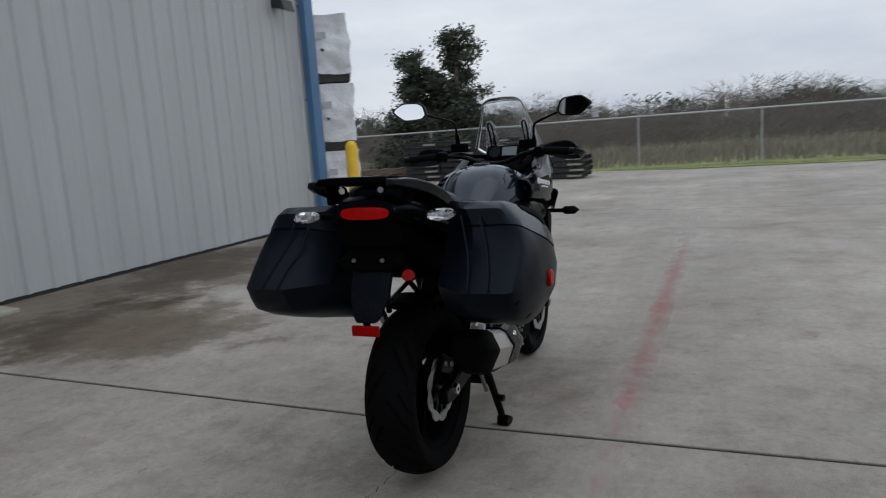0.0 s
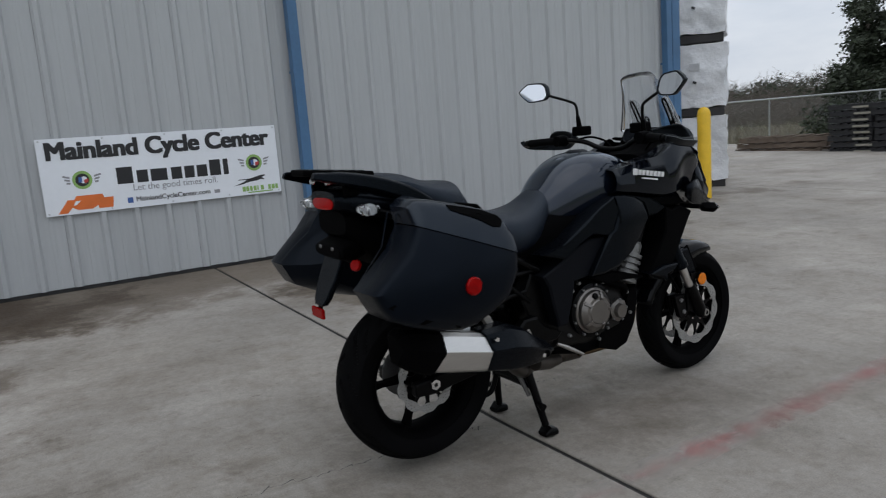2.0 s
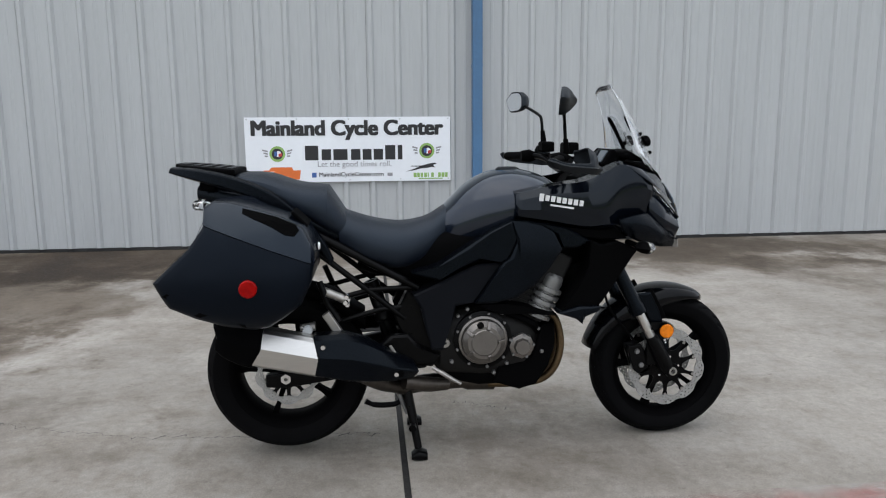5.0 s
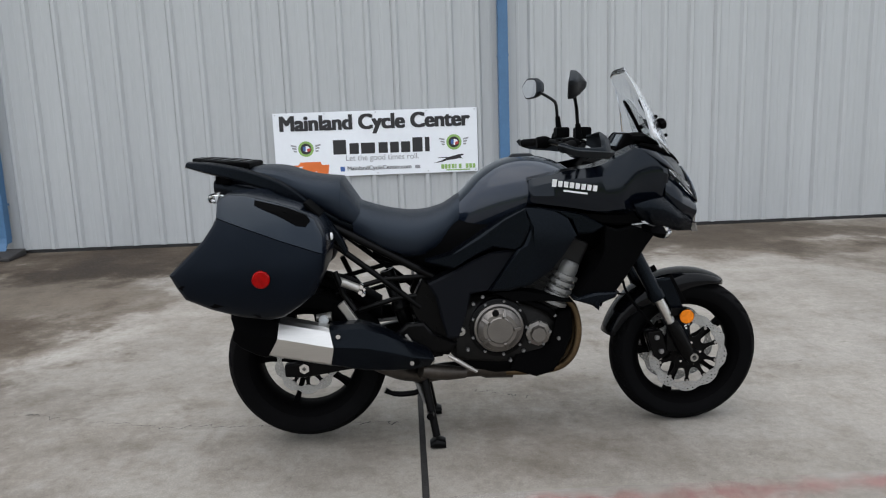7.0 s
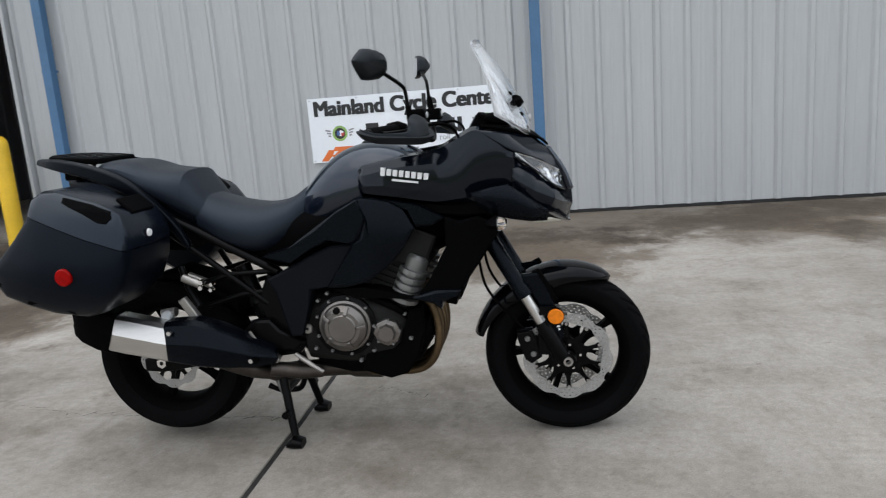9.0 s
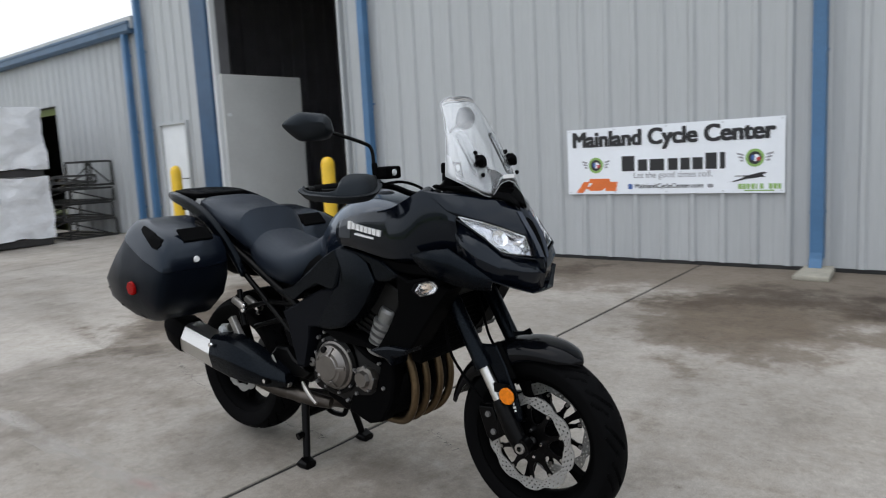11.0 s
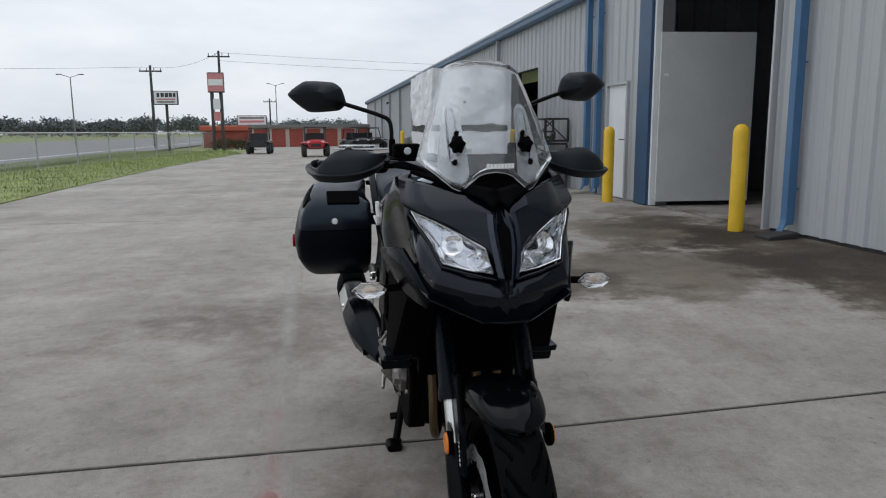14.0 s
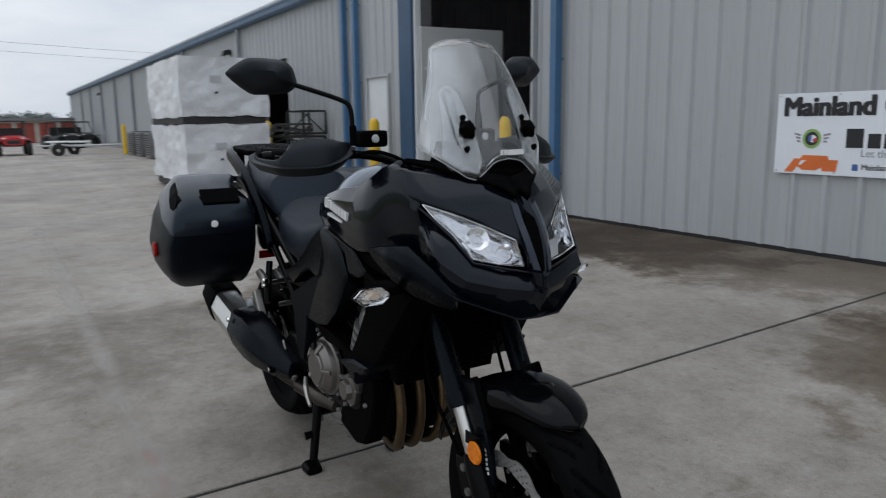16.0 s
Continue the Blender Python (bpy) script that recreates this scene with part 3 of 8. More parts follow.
def disc(parent, y, z, r, material, name, x, inner=0.0001):
    return part(name, lathe(bmesh.new(), [(inner, 0.001), (r, 0.001), (r, 0), (inner, 0)], Matrix.Translation((x, y, z)) @ Matrix.Rotation(radians(90), 4, "Y"), 28), material, parent)


ban, BW, BH = banner()
U = lambda px_: px_ * BW
V = lambda f: f * BH
HEAVY = [(0.0050 * (k % 5), 0.0034 * (k // 5)) for k in range(20)]
lettering("Mainland Cycle Center", U(0.925), V(0.295), HEAVY, M_INK, ban, U(0.03), V(0.645))
# maker's name: plain black letter blocks
widths = (0.080, 0.057, 0.086, 0.057, 0.054, 0.057, 0.062, 0.028)
y = U(0.285)
for k, wdt in enumerate(widths):
    h = (0.225, 0.168, 0.168, 0.168, 0.168, 0.168, 0.225, 0.225)[k]
    w = U(wdt) * 0.80
    flat([(y, V(0.338)), (y + w, V(0.338)), (y + w, V(0.338 + h)), (y, V(0.338 + h))], ban, M_INK, "letter_block")
    y += U(wdt)
lettering("Let the good times roll.", U(0.36), V(0.115), [(0.0, 0.0)], M_GREYINK, ban, U(0.345), V(0.205))
lettering("MainlandCycleCenter.com", U(0.315), V(0.085), [(0.0, 0.0), (0.0022, 0.0), (0.0011, 0.0015)], M_INK, ban, U(0.35), V(0.062))
flat([(U(0.315), V(0.07)), (U(0.337), V(0.07)), (U(0.337), V(0.145)), (U(0.315), V(0.145))], ban, M_BLUEINK, "blue_square")
flat([(U(0.685), V(0.08)), (U(0.71), V(0.08)), (U(0.71), V(0.13)), (U(0.685), V(0.13))], ban, M_GREYINK, "grey_mark")
# orange slanted block mark
flat([(U(0.045), V(0.02)), (U(0.085), V(0.19)), (U(0.11), V(0.19)), (U(0.12), V(0.235)), (U(0.22), V(0.235)), (U(0.225), V(0.185)), (U(0.262), V(0.185)), (U(0.255), V(0.045)), (U(0.2), V(0.045)), (U(0.198), V(0.09)), (U(0.175), V(0.05)), (U(0.12), V(0.05)), (U(0.1), V(0.09)), (U(0.08), V(0.02))], ban, M_ORANGEINK, "orange_mark")
flat([(U(0.105), V(0.115)), (U(0.115), V(0.17)), (U(0.135), V(0.17)), (U(0.115), V(0.115))], ban, M_BANNER, "mark_gap", 0.006)
# green roundels with dark wings
for u, v in ((0.152, 0.44), (0.882, 0.47)):
    disc(ban, U(u), V(v), 0.078, M_GREENINK, "green_ring", 0.0045, 0.055)
    disc(ban, U(u), V(v), 0.058, M_INK, "dark_disc", 0.0042)
    disc(ban, U(u) + 0.01, V(v), 0.030, M_BANNER, "pale_disc", 0.0058)
    flat([(U(u) + 0.012, V(v) - 0.03), (U(u) + 0.045, V(v) - 0.02), (U(u) + 0.045, V(v) + 0.01), (U(u) + 0.012, V(v))], ban, M_REDINK, "red_patch", 0.0072)
    flat([(U(u) - 0.03, V(v) - 0.02), (U(u) - 0.002, V(v) - 0.02), (U(u) - 0.002, V(v) + 0.025), (U(u) - 0.03, V(v) + 0.025)], ban, M_BLUEINK, "blue_patch", 0.0072)
    for sgn in (1, -1):
        for k in range(3):
            flat([(U(u) + sgn * 0.095, V(v) - 0.03 + k * 0.024), (U(u) + sgn * (0.125 + 0.012 * k), V(v) - 0.028 + k * 0.03), (U(u) + sgn * (0.125 + 0.012 * k), V(v) - 0.012 + k * 0.03), (U(u) + sgn * 0.095, V(v) - 0.014 + k * 0.024)][::sgn], ban, M_GREYINK, "wing_bar")
# leaping dark shape over green blocks
flat([(U(0.775), V(0.145)), (U(0.82), V(0.19)), (U(0.85), V(0.235)), (U(0.905), V(0.275)), (U(0.925), V(0.28)), (U(0.93), V(0.265)), (U(0.912), V(0.245)), (U(0.925), V(0.205)), (U(0.905), V(0.215)), (U(0.885), V(0.2)), (U(0.85), V(0.19)), (U(0.82), V(0.165))], ban, M_INK, "leaping_mark")
flat([(U(0.80), V(0.225)), (U(0.86), V(0.222)), (U(0.87), V(0.238)), (U(0.80), V(0.235))], ban, M_INK, "leaping_mark")
for k, wdt in enumerate((0.018, 0.016, 0.014, 0.016, 0.007, 0.016, -0.008, 0.016, 0.017, 0.015)):
    if wdt > 0:
        yy = U(0.815 + k * 0.0175)
        flat([(yy, V(0.055)), (yy + U(wdt * 0.85), V(0.055)), (yy + U(wdt * 0.85), V(0.125)), (yy, V(0.125))], ban, M_GREENINK, "letter_block")
flat([(U(0.84), V(0.025)), (U(0.96), V(0.025)), (U(0.96), V(0.043)), (U(0.84), V(0.043))], ban, M_GREENINK, "small_line")


# ---- painted line, lawn, road ----
def worn_paint():
    m = mat("worn_red_paint", (0.40, 0.15, 0.14), 0.75, var=0.2, scale=6, fine=80)
    nt = m.node_tree
    b, out = nt.nodes["Principled BSDF"], nt.nodes["Material Output"]
    clear = nt.nodes.new("ShaderNodeBsdfTransparent")
    mixer = nt.nodes.new("ShaderNodeMixShader")
    big, fine = grain(nt, 0.9, 4.0, rough=0.6), grain(nt, 11, 9.0, rough=0.78)
    tc = nt.nodes.new("ShaderNodeTexCoord")
    sep = nt.nodes.new("ShaderNodeSeparateXYZ")
    nt.links.new(tc.outputs["Object"], sep.inputs[0])
    # best kept beside the yard's middle, nearly gone further along, ragged at both edges
    d = maths(nt, "ABSOLUTE", maths(nt, "SUBTRACT", sep.outputs[1], 4.3), 0)
    side = maths(nt, "ABSOLUTE", maths(nt, "SUBTRACT", sep.outputs[0], 0.96), 0)
    f = maths(nt, "ADD", maths(nt, "MULTIPLY", big, 0.9), fine)
    f = maths(nt, "SUBTRACT", f, maths(nt, "MULTIPLY", d, 0.08))
    f = maths(nt, "SUBTRACT", f, maths(nt, "MULTIPLY", side, 3.0))
    f = maths(nt, "SUBTRACT", f, maths(nt, "MULTIPLY", maths(nt, "MAXIMUM", maths(nt, "SUBTRACT", 3.1, sep.outputs[1]), 0.0), 0.19))
    f = maths(nt, "ADD", f, maths(nt, "MULTIPLY", maths(nt, "MAXIMUM", maths(nt, "SUBTRACT", 0.6, sep.outputs[1]), 0.0), 0.22))
    fac = ramp(nt, f, [(0.64, (0, 0, 0)), (1.02, (0.5, 0.5, 0.5))])
    # the red has worn off to a pale primer here and there
    red = b.inputs["Base Color"].links[0].from_socket
    nt.links.new(blend(nt, ramp(nt, f, [(0.60, (0, 0, 0)), (0.80, (1, 1, 1))]), (0.46, 0.435, 0.405), red), b.inputs["Base Color"])
    p = maths(nt, "SUBTRACT", grain(nt, 4.5, 10.0, (1.0, 0.4, 1.0), rough=0.72), maths(nt, "MULTIPLY", side, 2.2))
    pale = ramp(nt, p, [(0.30, (0, 0, 0)), (0.55, (0.5, 0.5, 0.5))])
    fac = maths(nt, "MAXIMUM", fac, pale)
    nt.links.new(fac, mixer.inputs["Fac"])
    nt.links.new(clear.outputs[0], mixer.inputs[1])
    nt.links.new(b.outputs[0], mixer.inputs[2])
    nt.links.new(mixer.outputs[0], out.inputs["Surface"])
    return m


M_REDLINE = worn_paint()
for y0, y1 in ((-5.15, JOINT - 0.02), (JOINT + 0.02, 10.45)):
    bm = bmesh.new()
    bm.faces.new([bm.verts.new(p) for p in ((0.88, y0, 0.004), (1.04, y0, 0.004), (1.04, y1, 0.004), (0.88, y1, 0.004))])
    tagged(part("painted_line", bm, M_REDLINE), "worn faded red painted line on the concrete", "painted line", kind="structure")


def lawn(name, outline, label):
    bm = bmesh.new()
    loft(bm, [[(x, y, -0.2) for x, y in outline], [(x, y, 0.02) for x, y in outline]])
    fix_normals(bm)
    return tagged(part(name, bm, M_GRASS), label, "grass", kind="structure")


def fix_normals(bm):
    bmesh.ops.recalc_face_normals(bm, faces=bm.faces[:])
    return bm


lawn("grass_verge", [(6.2, 2.0), (6.2, -12.0), (5.9, -22.0), (4.7, -38.0), (5.0, -47.0), (7.6, -46.5), (9.2, -33.9), (10.4, -21.7), (11.3, -8.0), (11.6, 2.0)], "mown grass verge along the yard")
lawn("grass_strip", [(-13, 19.35), (14, 19.35), (14, 60), (-13, 60)], "rough grass strip behind the yard")
tagged(part("road", boxed((27.0, -80, -0.07), (30, 240, 0.06)), M_ROAD), "grey highway beyond the fence", "road", kind="structure")
tagged(part("road_line", boxed((15.3, -80, -0.034), (0.22, 240, 0.006)), M_WHITE), "white line painted along the highway", "painted line", kind="structure")


def tufts(name, label, x0, x1, y0, y1, count, h, material, edge=None):
    """Many grass blades, each a bent pointed strip."""
    rng = random.Random(name)
    vs, fs = [], []
    for _ in range(count):
        x, y = rng.uniform(x0, x1), rng.uniform(y0, y1)
        if edge and not edge(x, y):
            continue
        a, hh, w = rng.uniform(0, 6.28), h * rng.uniform(0.4, 1.2), rng.uniform(0.004, 0.012) * (1 + h * 2)
        lx, ly = rng.uniform(-0.4, 0.4) * hh, rng.uniform(-0.4, 0.4) * hh
        dx, dy = math.cos(a) * w, math.sin(a) * w
        k = len(vs)
        vs += [(x - dx, y - dy, 0.01), (x + dx, y + dy, 0.01), (x + lx * 0.4 + dx * 0.7, y + ly * 0.4 + dy * 0.7, hh * 0.6), (x + lx * 0.4 - dx * 0.7, y + ly * 0.4 - dy * 0.7, hh * 0.6), (x + lx, y + ly, hh)]
        fs += [(k, k + 1, k + 2, k + 3), (k + 3, k + 2, k + 4)]
    me = bpy.data.meshes.new(name)
    me.from_pydata(vs, [], fs)
    me.materials.append(material)
    tagged(new(name, me), label, "grass", kind="stuff")


verge_edge = lambda x, y: x > float(np.interp(y, (-48, -38, -22, -12, 2), (7.0, 4.7, 5.9, 6.2, 6.2)))
tufts("verge_grass", "short green and yellow grass on the verge", 4.7, 13, -45, -4, 30000, 0.09, M_BLADE, verge_edge)
tufts("edge_grass", "short green grass along the yard edge", -12, 13, 19.4, 20.25, 4500, 0.06, M_OLIVE)
tufts("dry_grass", "tall dry winter grass behind the fence", -28, 26, 20.9, 30, 22000, 0.5, M_DRY)


# ---- chain-link fences ----
def chain_fence(name, p0, p1, h, step, label, w=0.0022, thick=0.03):
    p0, p1 = Vector((*p0, 0)), Vector((*p1, 0))
    L = (p1 - p0).length
    d = (p1 - p0) / L
    f = thing(name, (0, 0, 0), label, "fence")
    n = int(L / 3.0)
    for k in range(n + 1):
        c = p0 + d * (L * k / n)
        part("post", tubed([c - Vector((0, 0, 0.1)), c + Vector((0, 0, h + 0.04))], thick, 8), M_GALV, f)
    part("top_rail", tubed([p0 + Vector((0, 0, h)), p1 + Vector((0, 0, h))], 0.024, 8), M_GALV, f)
    vs, fs = [], []
    m = int(L / step)
    for k in range(-int(h / step), m):
        for sgn in (1, -1):
            a0, a1 = k * step, k * step + h
            z0, z1 = (0.03, h) if sgn > 0 else (h, 0.03)
            if a0 < 0:
                z0 += (z1 - z0) * (-a0 / h)
                a0 = 0
            if a1 > L:
                z1 = z0 + (z1 - z0) * (L - a0) / max(1e-6, a1 - a0)
                a1 = L
            A, B = p0 + d * a0, p0 + d * a1
            i = len(vs)
            vs += [(A.x, A.y, z0 - w), (A.x, A.y, z0 + w), (B.x, B.y, z1 + w), (B.x, B.y, z1 - w)]
            fs.append((i, i + 1, i + 2, i + 3))
    me = bpy.data.meshes.new("wire_mesh")
    me.from_pydata(vs, [], fs)
    me.materials.append(M_GALV)
    ob = new("wire_mesh", me)
    ob.parent = f
    ob["kind"] = "stuff"


chain_fence("yard_fence", (-26, 20.7), (24, 20.3), 1.43, 0.085, "galvanised chain-link fence behind the yard", 0.0018, 0.02)
chain_fence("roadside_fence", (11.0, -8.0), (7.2, -46.0), 1.25, 0.075, "galvanised chain-link fence along the verge", 0.0055)


# ---- trees and woods ----
def leaf_cloud(rng, vs, fs, centre, spread, count, size):
    for _ in range(count):
        p = Vector(centre) + Vector((rng.gauss(0, spread[0]), rng.gauss(0, spread[1]), rng.gauss(0, spread[2])))
        u = Vector((rng.uniform(-1, 1), rng.uniform(-1, 1), rng.uniform(-1, 1))).normalized()
        v = u.orthogonal().normalized()
        s = size * rng.uniform(0.5, 1.3)
        k = len(vs)
        vs += [p - u * s, p + v * s * 0.5, p + u * s, p - v * s * 0.5]
        fs.append((k, k + 1, k + 2, k + 3))


def evergreen(x, y, h, width, seed, lean=0.0):
    rng = random.Random(seed)
    t = thing("evergreen_tree", (x, y, 0), "dark green evergreen tree with an uneven crown", "tree", "evergreens")
    part("trunk", tubed([(0, 0, -0.1), (lean * 0.3, 0, h * 0.4), (lean, 0, h * 0.92)], [0.16, 0.11, 0.02], 8), M_BARK, t)
    vs, fs = [], []
    limbs = bmesh.new()
    for k in range(34):
        f = (k + rng.random()) / 34
        z = h * (0.12 + 0.86 * f)
        reach = width * (1.02 - f) ** 0.5 * rng.uniform(0.3, 1.2) + 0.12
        a = rng.uniform(0, 6.28)
        end = Vector((math.cos(a) * reach + lean * f, math.sin(a) * reach, z + reach * rng.uniform(-0.05, 0.35)))
        tube(limbs, [(lean * f, 0, z), tuple(end)], [0.03 * (1 - f) + 0.008, 0.005], 5)
        for j in range(5):
            q = Vector((lean * f, 0, z)).lerp(end, 0.35 + 0.16 * j)
            leaf_cloud(rng, vs, fs, q, (0.16, 0.16, 0.11), 52, 0.065)
    part("limbs", limbs, M_BARK, t)
    me = bpy.data.meshes.new("crown")
    me.from_pydata(vs, [], fs)
    me.materials.append(M_NEEDLE)
    c = new("crown", me)
    c.parent = t


evergreen(-6.7, 21.5, 4.5, 1.35, 1, 0.1)
evergreen(-8.45, 21.8, 3.9, 1.4, 2, 0.25)
evergreen(-7.7, 22.3, 3.3, 1.45, 3)
evergreen(-6.4, 21.3, 2.2, 1.2, 4)
evergreen(-8.4, 21.5, 2.1, 1.2, 5)


def woods():
    """Bare winter thicket: thousands of forked stems, with some dark evergreens between."""
    rng = random.Random(7)
    vs, fs = [], []

    def stick(a, b, w):
        d = (b - a)
        side = Vector((d.z, 0.3 * d.z, -d.x)).normalized() * w
        k = len(vs)
        vs.extend([a - side, a + side, b + side * 0.3, b - side * 0.3])
        fs.append((k, k + 1, k + 2, k + 3))
    for _ in range(7000):
        x, y = rng.uniform(-48, 40), rng.uniform(30, 46)
        h = (1.9 + 0.09 * (y - 30)) * rng.uniform(0.4, 1.0) * (1 + 0.16 * math.sin(x * 0.5))
        top = Vector((x + rng.gauss(0, 0.25), y, h))
        base = Vector((x, y, 0))
        stick(base, top, 0.014)
        for _ in range(12):
            f = rng.uniform(0.15, 0.97)
            p = base.lerp(top, f)
            q = p + Vector((rng.gauss(0, 0.4), rng.gauss(0, 0.3), rng.uniform(0.1, 0.7) * (1.1 - f * 0.6)))
            stick(p, q, 0.009)
            stick(p.lerp(q, 0.5), p.lerp(q, 0.5) + Vector((rng.gauss(0, 0.25), 0, rng.uniform(0.05, 0.4))), 0.006)
    me = bpy.data.meshes.new("bare_thicket")
    me.from_pydata(vs, [], fs)
    me.materials.append(M_BARK)
    tagged(new("bare_thicket", me), "grey-brown leafless winter thicket behind the fence", "thicket", kind="stuff")
    vs2, fs2 = [], []
    for _ in range(110):
        x, y = rng.uniform(-45, 38), rng.uniform(36, 47)
        h = rng.uniform(1.7, 2.7)
        for k in range(22):
            leaf_cloud(rng, vs2, fs2, (x + rng.gauss(0, 0.6), y + rng.gauss(0, 0.5), h * rng.uniform(0.3, 1.0)), (0.2, 0.2, 0.16), 22, 0.1)
    me = bpy.data.meshes.new("dark_bushes")
    me.from_pydata(vs2, [], fs2)
    me.materials.append(M_NEEDLE)
    tagged(new("dark_bushes", me), "dark evergreen bushes among the bare thicket", "bushes", kind="stuff")
    for name, material, x0, x1, n, low, high in (("far_woods", M_FAR, 16, 240, 150, 3.4, 6.8), ("hazy_woods", M_HAZE, -160, 30, 170, 3.0, 5.6)):
        vs3, fs3 = [], []
        for _ in range(n):
            x, y = rng.uniform(x0, x1), rng.uniform(-300, -250)
            h, wide = rng.uniform(low, high), rng.uniform(1.6, 3.4)
            for k in range(7):
                a = rng.uniform(0, 3.14)
                leaf_cloud(rng, vs3, fs3, (x + math.cos(a) * wide, y, h * (0.35 + 0.5 * math.sin(a))), (1.1, 0.9, 0.75), 36, 0.55)
        me = bpy.data.meshes.new(name)
        me.from_pydata(vs3, [], fs3)
        me.materials.append(material)
        tagged(new(name, me), "hazy grey-green line of far trees", "trees", kind="stuff")


M_HAZE = mat("hazy_far_foliage", (0.24, 0.265, 0.27), 0.95, var=0.2, scale=0.05, island=0.3)
M_FAR = mat("far_foliage", (0.125, 0.14, 0.145), 0.95, var=0.2, scale=0.05, island=0.3)
woods()


# ---- pallets and stacked crate frames behind the building ----
def pallet(x, y, z, w, d, material, name, label, group, turn=0.0):
    p = thing(name, pose(x, y, z, 0, 0, turn), label, "pallet", group)
    for k in range(3):
        part("runner", boxed((0, (k - 1) * (d / 2 - 0.05), 0.05), (w, 0.07, 0.09)), material, p)
    for k in range(6):
        part("board", boxed((-w / 2 + 0.05 + k * (w - 0.1) / 5, 0, 0.11), (0.1, d, 0.025)), material, p)
    if material is M_BLACKPAINT:
        part("pale_end_tag", boxed((w / 2 - 0.22, -d / 2 - 0.008, 0.05), (0.34, 0.012, 0.045)), M_BLOCK, p)
    return p


rng = random.Random(5)
first = None
for col, (cx, n) in enumerate(((-5.95, 8), (-5.0, 8), (-4.08, 8), (-3.12, 4), (-2.28, 4))):
    for k in range(n):
        at = pose(cx + rng.uniform(-0.03, 0.03), 17.3 + rng.uniform(-0.04, 0.04), 0.075 + slope(cx) * 0 + k * 0.135, 0, 0, rng.uniform(-2, 2))
        if first is None:
            first = pallet(cx, 17.3, 0.075, 0.94, 1.1, M_BLACKPAINT, "black_pallet", "black plastic pallet in a stack", "stacked black pallets")
            first.matrix_basis = at
        else:
            copy_thing(first, at)
for k in range(3):
    pallet(-7.75 + 0.06 * k, 17.4, 0.09 + 0.14 * k, 2.2, 1.1, M_WOOD, "wooden_pallet", "weathered wooden pallet on the ground", "wooden pallets", 4 * k)


M_RACK = mat("dark_oily_steel", (0.055, 0.054, 0.052), 0.45, metal=0.5, var=0.3)


def tube_frame(x, y, z, w, d, h, turn, tip=0.0):
    """Empty shipping frame of square steel tube."""
    f = thing("steel_crate_frame", pose(x, y, z, tip, 0, turn), "empty grey steel shipping crate frame in a pile", "crate frame", "pile of crate frames")
    t = 0.035
    for sz in (0, h):
        for sy in (-1, 1):
            part("rail", boxed((0, sy * d / 2, sz + t / 2), (w, t, t)), M_RACK, f)
        for k in range(4):
            part("cross_bar", boxed((-w / 2 + k * w / 3, 0, sz + t / 2), (t, d - t, t * 0.8)), M_RACK, f)
    for sx in (-1, 1):
        for sy in (-1, 1):
            part("upright", boxed((sx * w / 2, sy * d / 2, h / 2), (t, t, h)), M_RACK, f)
    part("brace", tubed([(-w / 2, d / 2, 0), (w / 2, d / 2, h)], 0.014, 6), M_RACK, f)
    part("brace", tubed([(w / 2, -d / 2, 0), (-w / 2, -d / 2, h)], 0.014, 6), M_RACK, f)
    return f


g0 = slope(-4.0)
tube_frame(-3.72, -8.75, g0, 0.85, 1.5, 0.30, 2)
tube_frame(-3.75, -8.8, g0 + 0.34, 0.85, 1.5, 0.26, -3)
tube_frame(-3.7, -8.7, g0 + 0.64, 0.8, 1.45, 0.22, 5)
tube_frame(-3.8, -8.9, g0 + 0.92, 0.7, 1.1, 0.12, -14, 6)
tube_frame(-3.9, -8.3, g0 + 0.92, 0.5, 0.6, 0.42, 10)


def ac_unit(y):
    z = slope(-3.6)
    u = thing("air_conditioner", (-3.65, y, z), "grey outdoor air-conditioning unit on the concrete", "air conditioner", "air conditioners")
    part("cabinet", boxed((0, 0, 0.45), (0.8, 0.85, 0.86)), M_STEEL, u, bevel=0.02)
    part("fan_guard", lathe(bmesh.new(), [(0.0001, 0.03), (0.3, 0.03), (0.33, 0.0)], Matrix.Translation((0, 0, 0.885)), 24), M_BLACKPAINT, u)
    for k in range(9):
        part("louvre", boxed((0.405, 0, 0.14 + k * 0.08), (0.012, 0.75, 0.03)), M_DARK, u)


for y in (-21.4, -23.2, -25.0):
    ac_unit(y)


def wall_lamp(y, z):
    w = thing("wall_lamp", (WALL, y, z), "dark bronze wall-mounted flood lamp", "lamp", "wall lamps")
    part("back_plate", boxed((0.02, 0, 0), (0.05, 0.14, 0.12)), M_BLACKPAINT, w, bevel=0.01)
    bm = bmesh.new()
    loft(bm, [[(0.04, -0.11, -0.05), (0.04, 0.11, -0.05), (0.04, 0.11, 0.07), (0.04, -0.11, 0.07)], [(0.24, -0.13, -0.12), (0.24, 0.13, -0.12), (0.2, 0.13, 0.03), (0.2, -0.13, 0.03)]])
    part("hood", fix_normals(bm), M_BLACKPAINT, w, bevel=0.01)
    part("glass", boxed((0.15, 0, -0.098), (0.14, 0.2, 0.01), Matrix.Rotation(radians(19), 3, "Y")), M_PALEGLASS, w)


M_PALEGLASS = mat("pale_lamp_glass", (0.4, 0.4, 0.38), 0.3, var=0.05)
wall_lamp(8.39, 3.15)
wall_lamp(-14.4, 3.08)
wall_lamp(-40.0, 3.0)


